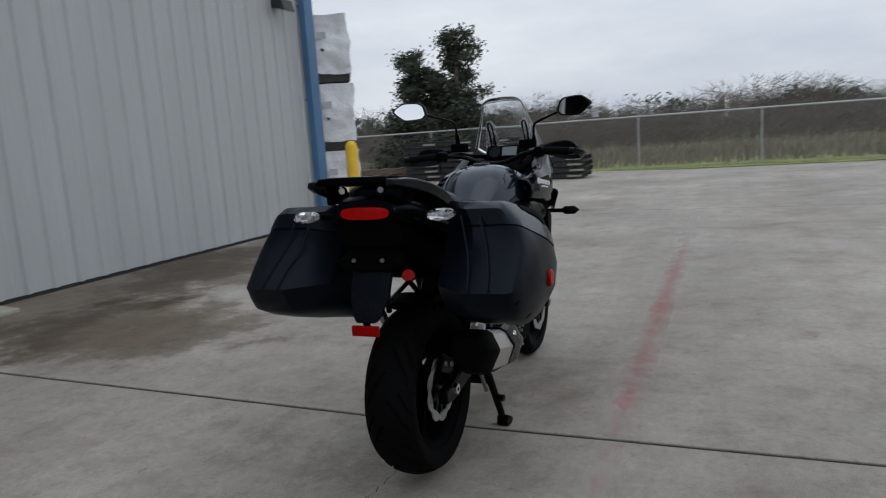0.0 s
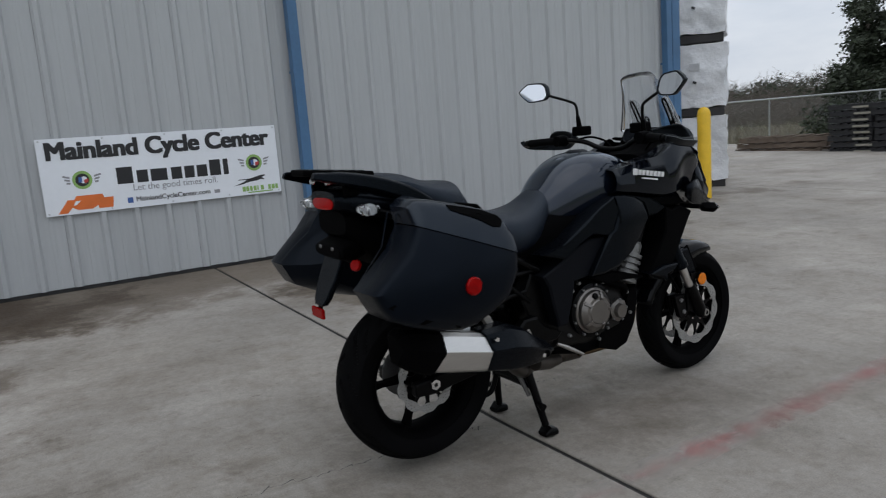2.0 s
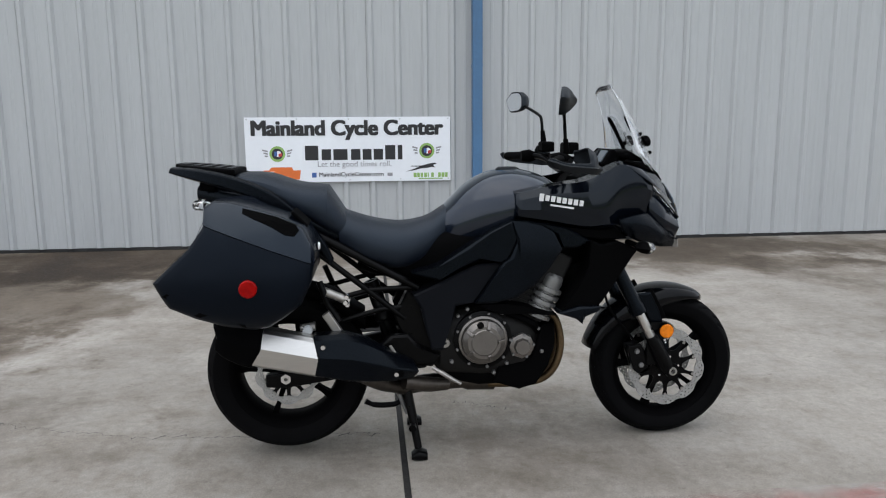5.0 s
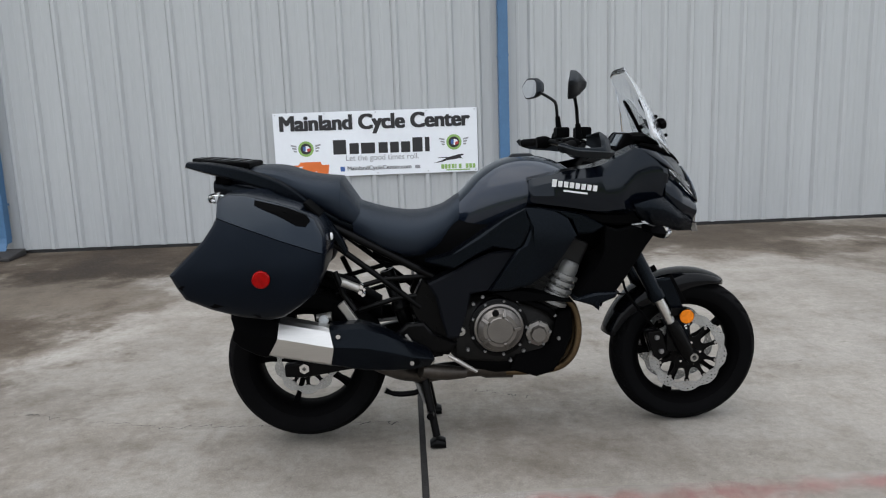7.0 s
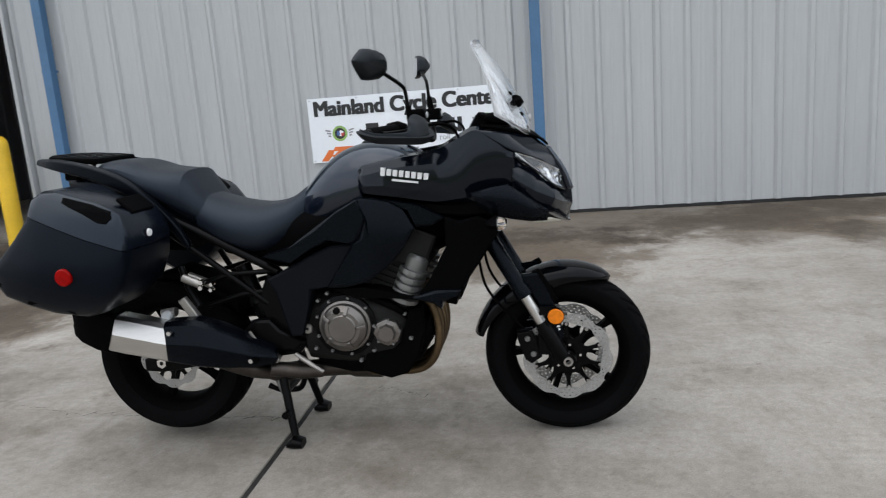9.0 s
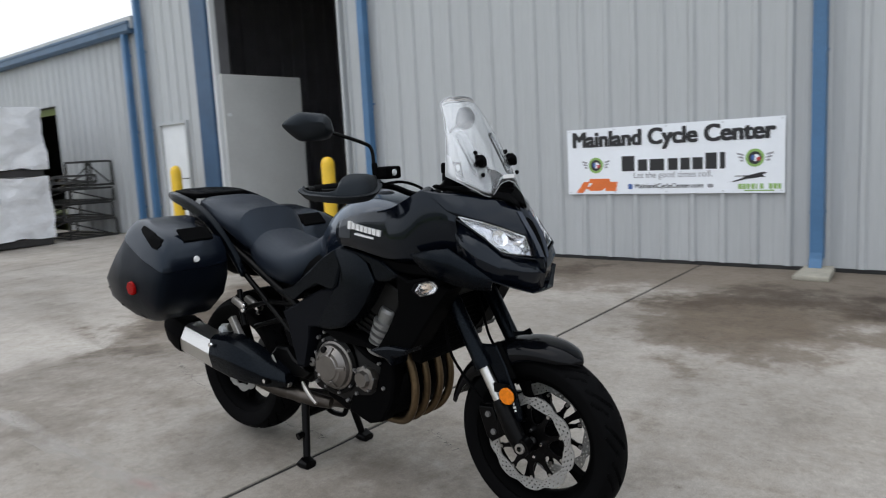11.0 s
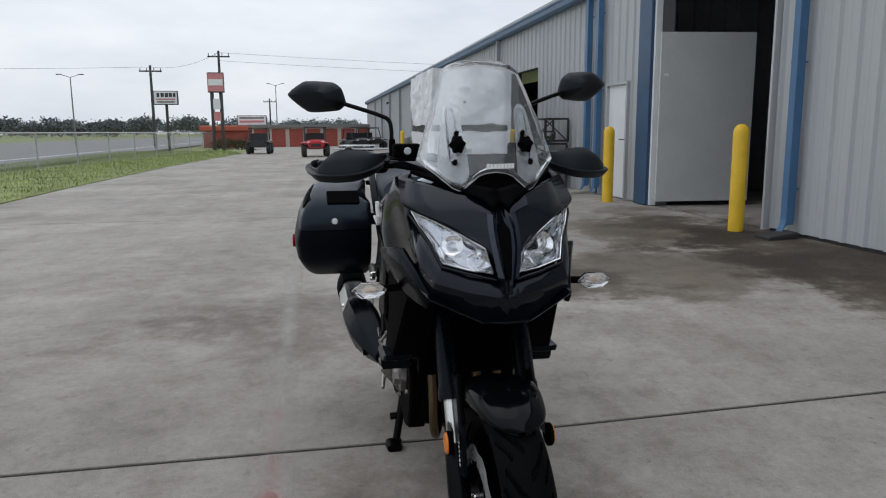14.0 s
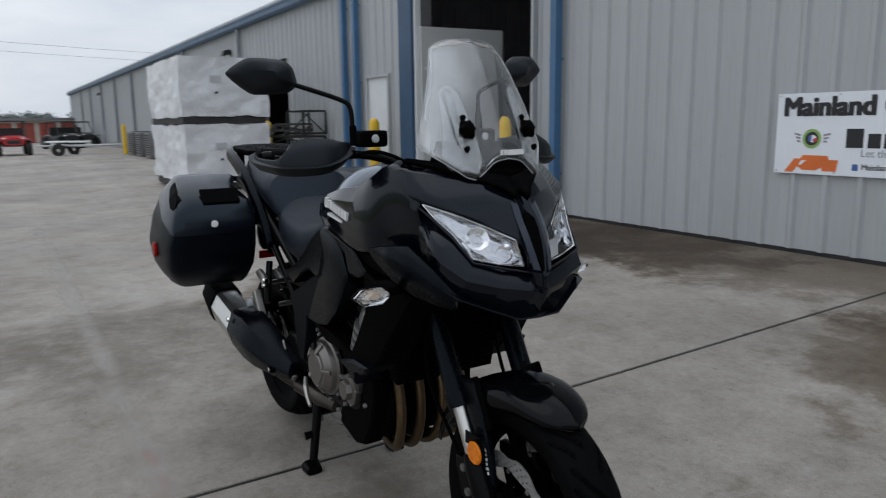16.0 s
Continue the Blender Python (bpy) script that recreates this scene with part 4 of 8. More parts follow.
# ---- far side of the yard ----
M_ORANGE = mat("orange_roll_door", (0.30, 0.060, 0.042), 0.6, var=0.15, scale=1.5)
M_ORANGE_ROOF = mat("orange_fascia", (0.40, 0.09, 0.045), 0.6, var=0.1)
M_POST = mat("pale_masonry_post", (0.5, 0.46, 0.4), 0.8, var=0.1)
M_POLE = mat("dark_pole", (0.05, 0.05, 0.05), 0.7, var=0.2)
M_SIGN_RED = mat("faded_red_sign", (0.55, 0.22, 0.22), 0.5, var=0.1)
M_TYRE2 = mat("knobbly_tyre", (0.02, 0.02, 0.02), 0.8)
M_UTV_RED = mat("red_plastic", (0.42, 0.02, 0.025), 0.35, var=0.1)
M_UTV_BLK = mat("black_plastic", (0.02, 0.02, 0.022), 0.4, var=0.1)
M_HEDGE = mat("hedge_leaves", (0.05, 0.07, 0.035), 0.9, var=0.3, island=0.4)


def storage_units():
    s = thing("storage_building", (0, -56, -0.16), "long low storage building with orange roll doors", "building", kind="")
    x0, x1 = -16.0, 5.4
    part("wall", boxed(((x0 + x1) / 2, -2.0, 0.9), (x1 - x0, 4.0, 1.8)), M_POST, s)
    part("roof", boxed(((x0 + x1) / 2, -1.9, 1.9), (x1 - x0 + 0.4, 4.6, 0.2)), M_STEEL, s)
    n = 15
    w = (x1 - x0) / n
    for k in range(n):
        c = x0 + (k + 0.5) * w
        d = part("roll_door", boxed((c, 0.02, 0.82), (w * 0.78, 0.06, 1.62)), M_ORANGE, s)
        for j in range(6):
            part("slat", boxed((c, 0.056, 0.16 + j * 0.27), (w * 0.76, 0.012, 0.02)), M_ORANGE_ROOF, d)
    b = thing("orange_building", (8.0, -66, -0.16), "low building with an orange fascia behind the road sign", "building")
    part("wall", boxed((0, 0, 0.75), (4.6, 5, 1.5)), M_ORANGE, b)
    part("roof", boxed((0, 0, 1.75), (5.2, 5.6, 0.5)), M_ORANGE_ROOF, b, bevel=0.1)


storage_units()


def pole_sign(x, y, z0, z1, w, ztop, zbot, material, label, posts=1, turn=0.0):
    p = thing("pole_sign", pose(x, y, -0.1, 0, 0, turn), label, "sign", "roadside signs")
    for k in range(posts):
        off = 0 if posts == 1 else (k - 0.5) * w * 0.55
        part("post", tubed([(off, 0, 0), (off, 0, zbot + 0.15)], 0.09 if posts == 1 else 0.12, 10), M_POLE, p)
    part("sign_box", boxed((0, 0, (ztop + zbot) / 2 + 0.1), (w, 0.35, ztop - zbot)), M_POLE, p, bevel=0.02)
    f = part("sign_face", boxed((0, 0.18, (ztop + zbot) / 2 + 0.1), (w * 0.95, 0.02, (ztop - zbot) * 0.9)), material, p)
    return p, f


sg, face = pole_sign(9.95, -45, 0, 0, 1.5, 3.95, 3.05, M_WHITE, "white box sign with dark bars on a pole")
for k, (u, ww) in enumerate(((-0.42, 0.16), (-0.18, 0.2), (0.06, 0.2), (0.28, 0.2), (0.5, 0.16))):
    part("letter_bar", boxed((-u * 1.1, 0.2, 3.78), (ww, 0.02, 0.26)), M_POLE, face)
part("stripe", boxed((0, 0.2, 3.5), (1.2, 0.02, 0.08)), M_SIGN_RED, face)
part("small_line", boxed((0, 0.2, 3.33), (1.1, 0.02, 0.09)), M_STEEL, face)
sg, face = pole_sign(6.75, -45, 0, 0, 1.05, 5.15, 3.85, M_SIGN_RED, "tall two-post road sign with red and white panels", 2)
part("pale_band", boxed((0, 0.2, 4.6), (0.9, 0.02, 0.4)), M_WHITE, face)
part("lower_panel", boxed((0, 0.0, 3.2), (0.6, 0.2, 0.7)), M_WHITE, sg)
part("lowest_panel", boxed((0, 0.0, 2.4), (0.6, 0.2, 0.6)), M_SIGN_RED, sg)
sg, face = pole_sign(6.4, -70, 0, 0, 2.9, 2.9, 1.9, M_WHITE, "wide white billboard on short posts", 2)
part("dark_line", boxed((0, 0.2, 2.75), (2.4, 0.02, 0.16)), M_STEEL, face)
part("pale_line", boxed((0, 0.2, 2.4), (2.4, 0.02, 0.2)), M_SIGN_RED, face)


def utility_pole(x, y, h):
    p = thing("utility_pole", (x, y, -0.15), "wooden utility pole with a cross arm", "utility pole", "utility poles")
    part("pole", tubed([(0, 0, 0), (0, 0, h)], [0.15, 0.1], 8), M_POLE, p)
    part("cross_arm", boxed((0, 0, h - 0.5), (1.9, 0.1, 0.12)), M_POLE, p)
    for k in (-0.85, -0.3, 0.3, 0.85):
        part("insulator", tubed([(k, 0, h - 0.44), (k, 0, h - 0.22)], 0.04, 6), M_STEEL, p)


utility_pole(14.2, -62, 7.2)
utility_pole(8.4, -62, 8.5)
utility_pole(6.6, -110, 6.5)
wire = bmesh.new()
for a, b in (((60, -52, 6.6), (14.2, -62, 6.9)), ((14.2, -62, 6.9), (8.4, -62, 8.2)), ((8.4, -62, 8.2), (-50, -72, 8.0)), ((8.4, -62, 7.5), (-50, -72, 7.2))):
    A, B = Vector(a), Vector(b)
    tube(wire, [A.lerp(B, t) - Vector((0, 0, 1.0 * 4 * t * (1 - t) * 0.5)) for t in (i / 8 for i in range(9))], 0.011, 5)
tagged(part("power_line", wire, M_POLE), "thin black overhead power lines between poles", "power line")
for x, y, h in ((25.5, -78, 7.2), (5.6, -110, 8.4)):
    lp = thing("street_lamp", (x, y, -0.1), "tall slender double-arm highway lamp", "street lamp", "street lamps")
    part("mast", tubed([(0, 0, 0), (0, 0, h)], [0.1, 0.05], 8), M_STEEL, lp)
    for sgn in (1, -1):
        part("arm", tubed([(0, 0, h), (0.9 * sgn, 0, h + 0.3)], 0.035, 6), M_STEEL, lp)
        part("lamp_head", boxed((1.1 * sgn, 0, h + 0.32), (0.5, 0.2, 0.1)), M_STEEL, lp)


def buggy(x, y, turn, body_mat, label):
    """Side-by-side off-road buggy with a roll cage."""
    u = thing("utility_buggy", pose(x, y, 0, 0, 0, turn), label, "off-road buggy", "parked buggies")
    part("body", hull_y([(-1.05, 0.50, 0.42, 0.78), (-0.4, 0.55, 0.36, 0.8), (0.3, 0.55, 0.36, 0.72), (0.75, 0.52, 0.40, 0.86), (1.1, 0.40, 0.45, 0.74)]), body_mat, u, smooth=40)
    part("seat_back", boxed((0, -0.35, 0.95), (1.0, 0.16, 0.42)), M_UTV_BLK, u, bevel=0.04)
    part("roof", boxed((0, -0.1, 1.46), (1.1, 1.15, 0.05)), M_UTV_BLK, u, bevel=0.02)
    part("grille", boxed((0, 1.08, 0.58), (0.5, 0.06, 0.16)), M_UTV_BLK, u, bevel=0.02)
    for sgn in (1, -1):
        part("cage_tube", tubed([(0.5 * sgn, 0.7, 0.8), (0.5 * sgn, 0.42, 1.44), (0.5 * sgn, -0.6, 1.44), (0.5 * sgn, -0.85, 0.78)], 0.03, 8), M_UTV_BLK, u)
        part("headlamp", boxed((0.33 * sgn, 1.06, 0.72), (0.16, 0.05, 0.08)), M_WHITE, u, bevel=0.015)
        for s in (-0.8, 0.85):
            wh = part("wheel", lathe(bmesh.new(), [(0.14, -0.11), (0.28, -0.11), (0.31, -0.06), (0.31, 0.06), (0.28, 0.11), (0.14, 0.11)], Matrix.Translation((0.56 * sgn, s, 0.31)) @ Matrix.Rotation(radians(90), 4, "Y"), 20), M_TYRE2, u, smooth=40)
            part("rim", lathe(bmesh.new(), [(0.0001, 0.05), (0.1, 0.07), (0.15, 0.08), (0.15, -0.08), (0.0001, -0.08)], Matrix.Translation((0.58 * sgn, s, 0.31)) @ Matrix.Rotation(radians(90), 4, "Y"), 14), M_STEEL, wh)
            part("mudguard", boxed((0.52 * sgn, s, 0.68), (0.3, 0.62, 0.05)), body_mat, u, bevel=0.02)
    return u


def hull_y(stations):
    bm = bmesh.new()
    rings = []
    for s, hw, z0, z1 in stations:
        zc, hh = (z0 + z1) / 2, (z1 - z0) / 2
        rings.append([(hw * math.copysign(abs(math.cos(a)) ** 0.6, math.cos(a)), s, zc + hh * math.copysign(abs(math.sin(a)) ** 0.6, math.sin(a))) for a in (2 * math.pi * k / 16 for k in range(16))])
    loft(bm, rings)
    return fix_normals(bm)


buggy(3.6, -37.5, 178, M_UTV_BLK, "black side-by-side buggy parked on the concrete")
buggy(0.5, -31.5, 2, M_UTV_RED, "red side-by-side buggy parked on the concrete")
buggy(-2.0, -38.5, 20, M_UTV_BLK, "black side-by-side buggy parked by the trailer")
buggy(-3.1, -42.5, 30, M_UTV_BLK, "black side-by-side buggy parked near the wall")


def trailer(x, y, turn):
    t = thing("boat_trailer", pose(x, y, 0, 0, 0, turn), "low galvanised boat trailer on two wheels", "trailer")
    for sgn in (1, -1):
        part("frame_rail", tubed([(0.5 * sgn, -1.2, 0.42), (0.5 * sgn, 0.8, 0.42), (0.05 * sgn, 2.0, 0.45)], 0.04, 6), M_GALV, t)
        part("wheel", lathe(bmesh.new(), [(0.1, -0.08), (0.24, -0.08), (0.26, 0), (0.24, 0.08), (0.1, 0.08)], Matrix.Translation((0.68 * sgn, -0.3, 0.26)) @ Matrix.Rotation(radians(90), 4, "Y"), 18), M_TYRE2, t)
        part("fender", boxed((0.68 * sgn, -0.3, 0.58), (0.22, 0.7, 0.05)), M_WHITE, t, bevel=0.02)
        part("bunk", boxed((0.25 * sgn, -0.2, 0.58), (0.09, 1.6, 0.07)), M_WHITE, t, bevel=0.01)
    for s in (-1.1, -0.3, 0.6):
        part("cross_bar", boxed((0, s, 0.42), (1.0, 0.07, 0.07)), M_GALV, t)
    part("winch_post", tubed([(0, 1.5, 0.45), (0, 1.35, 1.0)], 0.035, 6), M_GALV, t)


trailer(-1.6, -28.5, 60)


def hedge():
    rng = random.Random(11)
    vs, fs = [], []
    for k in range(26):
        leaf_cloud(rng, vs, fs, (4.6 + k * 0.11, -47 + rng.gauss(0, 0.3), 0.4), (0.25, 0.25, 0.22), 60, 0.07)
    me = bpy.data.meshes.new("hedge")
    me.from_pydata(vs, [], fs)
    me.materials.append(M_HEDGE)
    tagged(new("hedge", me), "low trimmed green hedge by the road sign", "hedge", kind="stuff")


hedge()


# ---- motorcycle ----
M_GLOSS = mat("black_gloss_paint", (0.0018, 0.0026, 0.0050), 0.14, var=0.2, scale=3, fine=400, spec=0.2, coat=0.2)
M_TANK = mat("metallic_black_tank_paint", (0.0050, 0.0085, 0.0180), 0.22, metal=0.5, var=0.2, scale=3, fine=900, spec=0.4, coat=0.7)
M_SATIN = mat("satin_black_plastic", (0.0014, 0.0019, 0.0032), 0.27, spec=0.12, var=0.12, scale=5, fine=300, bump=0.0001)
M_MATTE = mat("matte_black_plastic", (0.0016, 0.0016, 0.0018), 0.6, var=0.12, spec=0.02, scale=6, fine=260, bump=0.0002)
M_GREYP = mat("dark_grey_panel", (0.0042, 0.0049, 0.0070), 0.5, spec=0.07, var=0.1, scale=6, fine=260, bump=0.0002)
M_CASE = mat("grained_black_case", (0.0027, 0.0040, 0.0072), 0.34, var=0.1, scale=6, fine=420, spec=0.10, bump=0.0003)
M_LID = mat("smooth_black_case_lid", (0.0036, 0.0052, 0.0095), 0.24, spec=0.34, var=0.1, scale=6, fine=300)
M_RUBBER = mat("tyre_rubber", (0.0030, 0.0030, 0.0033), 0.7, spec=0.035, var=0.2, scale=8, fine=120, bump=0.0002)
M_SEAT = mat("black_seat_vinyl", (0.0058, 0.0083, 0.0142), 0.42, var=0.1, spec=0.32, scale=10, fine=600, bump=0.0006)
M_SHELL = mat("grey_black_moulded_plastic", (0.0050, 0.0054, 0.0062), 0.46, var=0.1, spec=0.28, scale=6, fine=300, bump=0.0001)
M_FRAME = mat("black_frame_paint", (0.0013, 0.0013, 0.0015), 0.3, var=0.15, spec=0.1)
M_ALU = mat("cast_aluminium", (0.36, 0.345, 0.325), 0.42, metal=0.9, var=0.1, scale=14, fine=200, bump=0.0002)
M_DULL = mat("dull_grey_casting", (0.2, 0.2, 0.2), 0.5, metal=0.8, var=0.15, scale=14, fine=200, bump=0.0004)
M_BRUSHED = mat("brushed_steel", (0.62, 0.61, 0.59), 0.32, metal=1.0, var=0.06, scale=10, fine=160, stretch=(1, 0.1, 1))
M_ROTOR = mat("ground_disc_steel", (0.36, 0.36, 0.35), 0.38, metal=0.55, var=0.08, scale=20, fine=200)
M_BRONZE = mat("heat_tinted_pipe", (0.13, 0.09, 0.050), 0.44, metal=0.9, var=0.25, scale=12, fine=90)
M_NEWRUBBER = mat("fresh_tyre_rubber", (0.0030, 0.0031, 0.0034), 0.6, spec=0.03, var=0.2, scale=8, fine=120, bump=0.0002)
M_GUARD = mat("black_mudguard_paint", (0.0020, 0.0023, 0.0032), 0.16, var=0.2, scale=4, fine=300, spec=0.05, coat=0.2)
M_RIB = mat("ribbed_grey_casting", (0.19, 0.19, 0.186), 0.45, metal=0.6, var=0.12, scale=14, fine=200)
M_PIPE = mat("dark_steel_pipe", (0.075, 0.066, 0.058), 0.4, metal=0.9, var=0.2, scale=14, fine=90)
M_ENGINE = mat("dark_engine_paint", (0.0085, 0.0082, 0.0080), 0.5, var=0.3, spec=0.16, scale=18, fine=220, bump=0.0004)
M_TAIL = mat("bright_red_lens", (0.46, 0.004, 0.004), 0.2, var=0.15, scale=60, fine=300, spec=0.12)
M_COVER = mat("grey_bronze_casting", (0.175, 0.163, 0.152), 0.33, metal=0.85, var=0.12, scale=16, fine=220, bump=0.0002)
M_CHROME = mat("bright_metal", (0.8, 0.8, 0.8), 0.12, metal=1.0, var=0.03)
M_RED = mat("red_lens", (0.25, 0.002, 0.002), 0.2, var=0.15, scale=60, fine=300, spec=0.1)
M_AMBER = mat("amber_lens", (0.72, 0.19, 0.006), 0.25, var=0.2, scale=60, fine=300, spec=0.3)
M_BULB = mat("amber_bulb", (0.72, 0.58, 0.45), 0.3, var=0.1)
M_LENS = glass("clear_lens", (0.97, 0.98, 1.0), 0.03)
M_ACRYL = glass("clear_acrylic", (0.95, 0.965, 0.98), 0.02, 1.45)


def hazy(m):
    """A whitish haze that paints sky glare into the acrylic, thicker towards the right hand."""
    nt = m.node_tree
    tc = nt.nodes.new("ShaderNodeTexCoord")
    sep = nt.nodes.new("ShaderNodeSeparateXYZ")
    nt.links.new(tc.outputs["Object"], sep.inputs[0])
    f = maths(nt, "ADD", maths(nt, "MULTIPLY", sep.outputs[0], 2.2), maths(nt, "MULTIPLY", grain(nt, 5, 6.0, (1, 1, 0.4)), 0.8))
    nt.links.new(ramp(nt, f, [(0.50, (0.985,) * 3), (0.74, (0.72,) * 3)]), nt.nodes["Principled BSDF"].inputs["Transmission Weight"])


hazy(M_ACRYL)
# paleness stands in for the light the brackets reflect forwards
M_PANE = glass("reflection_pale_plastic", (0.80, 0.82, 0.83), 0.2, 1.25)
M_PANE.node_tree.nodes["Principled BSDF"].inputs["Transmission Weight"].default_value = 0.82
M_EDGE = mat("polished_acrylic_edge", (0.46, 0.48, 0.50), 0.2, var=0.05)
M_SCREEN = mat("grey_display_glass", (0.10, 0.12, 0.14), 0.15, var=0.1)
M_PALE = mat("pale_grey_plastic", (0.5, 0.52, 0.53), 0.4, var=0.05)
M_MIRROR = mat("mirror_glass", (0.85, 0.87, 0.9), 0.02, metal=1.0, var=0.0)
M_LETTER_GLINT = mat("white_lettering_and_lock_glint", (0.75, 0.75, 0.75), 0.4, var=0.05)

bike = thing("motorcycle", pose(0.332, 2.21, 0, 0, 0, -0.15), "black touring motorcycle with hard side cases, parked on its centre stand", "motorcycle")
SIDEWAYS = Matrix.Rotation(radians(90), 4, "Y")


# the sky's blue, put into the sheen colour of the painted and moulded parts
for m in (M_SEAT, M_CASE, M_LID, M_SATIN, M_SHELL, M_GLOSS, M_TANK):
    m.node_tree.nodes["Principled BSDF"].inputs["Specular Tint"].default_value = (0.72, 0.86, 1.0, 1.0)


def fix(bm):
    bmesh.ops.recalc_face_normals(bm, faces=bm.faces[:])
    return bm


def plate(pts, rin, rout, inset=0.012, sgn=1, drop=0.006):
    """A moulded panel: a side outline (forward, up) from rin out to rout, with a rounded rim."""
    rf = rout if callable(rout) else (lambda s, z: rout)
    cs, cz = sum(p[0] for p in pts) / len(pts), sum(p[1] for p in pts) / len(pts)
    def shrunk(d):
        out = []
        for s, z in pts:
            l = math.hypot(s - cs, z - cz) or 1
            out.append((s - (s - cs) / l * d, z - (z - cz) / l * d))
        return out
    bm = bmesh.new()
    rings = [[(sgn * rin, s, z) for s, z in pts], [(sgn * (rf(s, z) - drop), s, z) for s, z in pts]]
    mid = shrunk(inset)
    rings.append([(sgn * rf(s, z), s, z) for s, z in mid])
    loft(bm, rings, cap=False)
    bm.faces.new(bm.verts[:len(pts)])
    n = len(pts)
    last = bm.verts[:][2 * n:]
    hub = bm.verts.new((sgn * rf(cs, cz), cs, cz))
    for i in range(n):
        bm.faces.new((last[i], last[(i + 1) % n], hub))
    return fix(bm)


def ring_at(s, hw, z0, z1, p=2.6, n=24, shift=0.0, top=1.0):
    """A rounded section across the machine; top narrows its upper half."""
    zc, hh = (z0 + z1) / 2, (z1 - z0) / 2
    out = []
    for k in range(n):
        a = 2 * math.pi * k / n
        c, d = math.cos(a), math.sin(a)
        x = math.copysign(abs(c) ** (2 / p), c) * hw
        z = math.copysign(abs(d) ** (2 / p), d) * hh
        if d > 0:
            x *= 1 + (top - 1) * d
        out.append((x + shift, s, zc + z))
    return out


def hull(stations, p=2.6, n=24, top=1.0):
    bm = bmesh.new()
    loft(bm, [ring_at(s, hw, z0, z1, p, n, 0, top) for s, hw, z0, z1 in stations])
    return fix(bm)


def smoothed(stations, steps=5):
    return [tuple(v) for v in spline4(stations, steps)]


def spline4(rows, steps):
    rows = [np.array(r, float) for r in rows]
    q = [rows[0] * 2 - rows[1]] + rows + [rows[-1] * 2 - rows[-2]]
    out = []
    for i in range(1, len(q) - 2):
        for k in range(steps):
            t = k / steps
            a, b, c, d = q[i - 1], q[i], q[i + 1], q[i + 2]
            out.append(0.5 * (2 * b + (c - a) * t + (2 * a - 5 * b + 4 * c - d) * t * t + (3 * b - a - 3 * c + d) * t ** 3))
    return out + [rows[-1]]


# wheels, in their own frame: axle along x
def tyre_mesh(R, w, front):
    bm = bmesh.new()
    n, m = 480, 52
    rows = []
    for i in range(n):
        a = 2 * math.pi * i / n
        row = []
        for j in range(m + 1):
            u = j / m * 2 - 1
            if abs(u) > 0.62:
                f = (abs(u) - 0.62) / 0.38
                rad = (R - 0.034) - f * (R - 0.034 - 0.219)
                lat = w / 2 * (1.0 - 0.16 * f * f)
            else:
                v = abs(u) / 0.62
                rad = R - 0.034 * v ** 2.2
                lat = w / 2 * (v ** 0.9)
            lat = math.copysign(lat, u)
            v = u / 0.62
            if 0.06 < abs(v) < 0.92:
                ph = (a * (15 if front else 11) / (2 * math.pi) + abs(v) ** 1.3 * (1.0 if front else 0.9) + (0.5 if u > 0 else 0)) % 1.0
                if (ph < 0.13 and abs(v) < 0.8) or (0.5 < ph < 0.60 and abs(v) > 0.45):
                    rad -= 0.008
            row.append(bm.verts.new((lat, rad * math.sin(a), rad * math.cos(a))))
        rows.append(row)
    for i in range(n):
        p, q = rows[i], rows[(i + 1) % n]
        for j in range(m):
            bm.faces.new((p[j], p[j + 1], q[j + 1], q[j]))
    return fix(bm)


def rim_mesh(w, spokes=5):
    bm = bmesh.new()
    h = w / 2
    lathe(bm, [(0.221, -h), (0.226, -h + 0.004), (0.226, -h + 0.012), (0.205, -h + 0.02), (0.196, 0), (0.205, h - 0.02), (0.226, h - 0.012), (0.226, h - 0.004), (0.221, h),
               (0.205, h - 0.006), (0.186, h - 0.03), (0.186, -h + 0.03), (0.205, -h + 0.006), (0.221, -h)], SIDEWAYS, 64)
    lathe(bm, [(0.014, -0.05), (0.045, -0.05), (0.05, -0.03), (0.05, 0.03), (0.045, 0.05), (0.014, 0.05), (0.014, -0.05)], SIDEWAYS, 28)
    for k in range(spokes):
        turn = Matrix.Rotation(2 * math.pi * k / spokes + 0.3, 4, "X")
        rings = [[turn @ Vector((x * a, y * b, z)) for x, y in ((-1, -1), (1, -1), (1, 1), (-1, 1))] for z, a, b in ((0.042, 0.024, 0.016), (0.09, 0.018, 0.010), (0.15, 0.016, 0.0085), (0.192, 0.018, 0.014))]
        loft(bm, rings)
    return fix(bm)


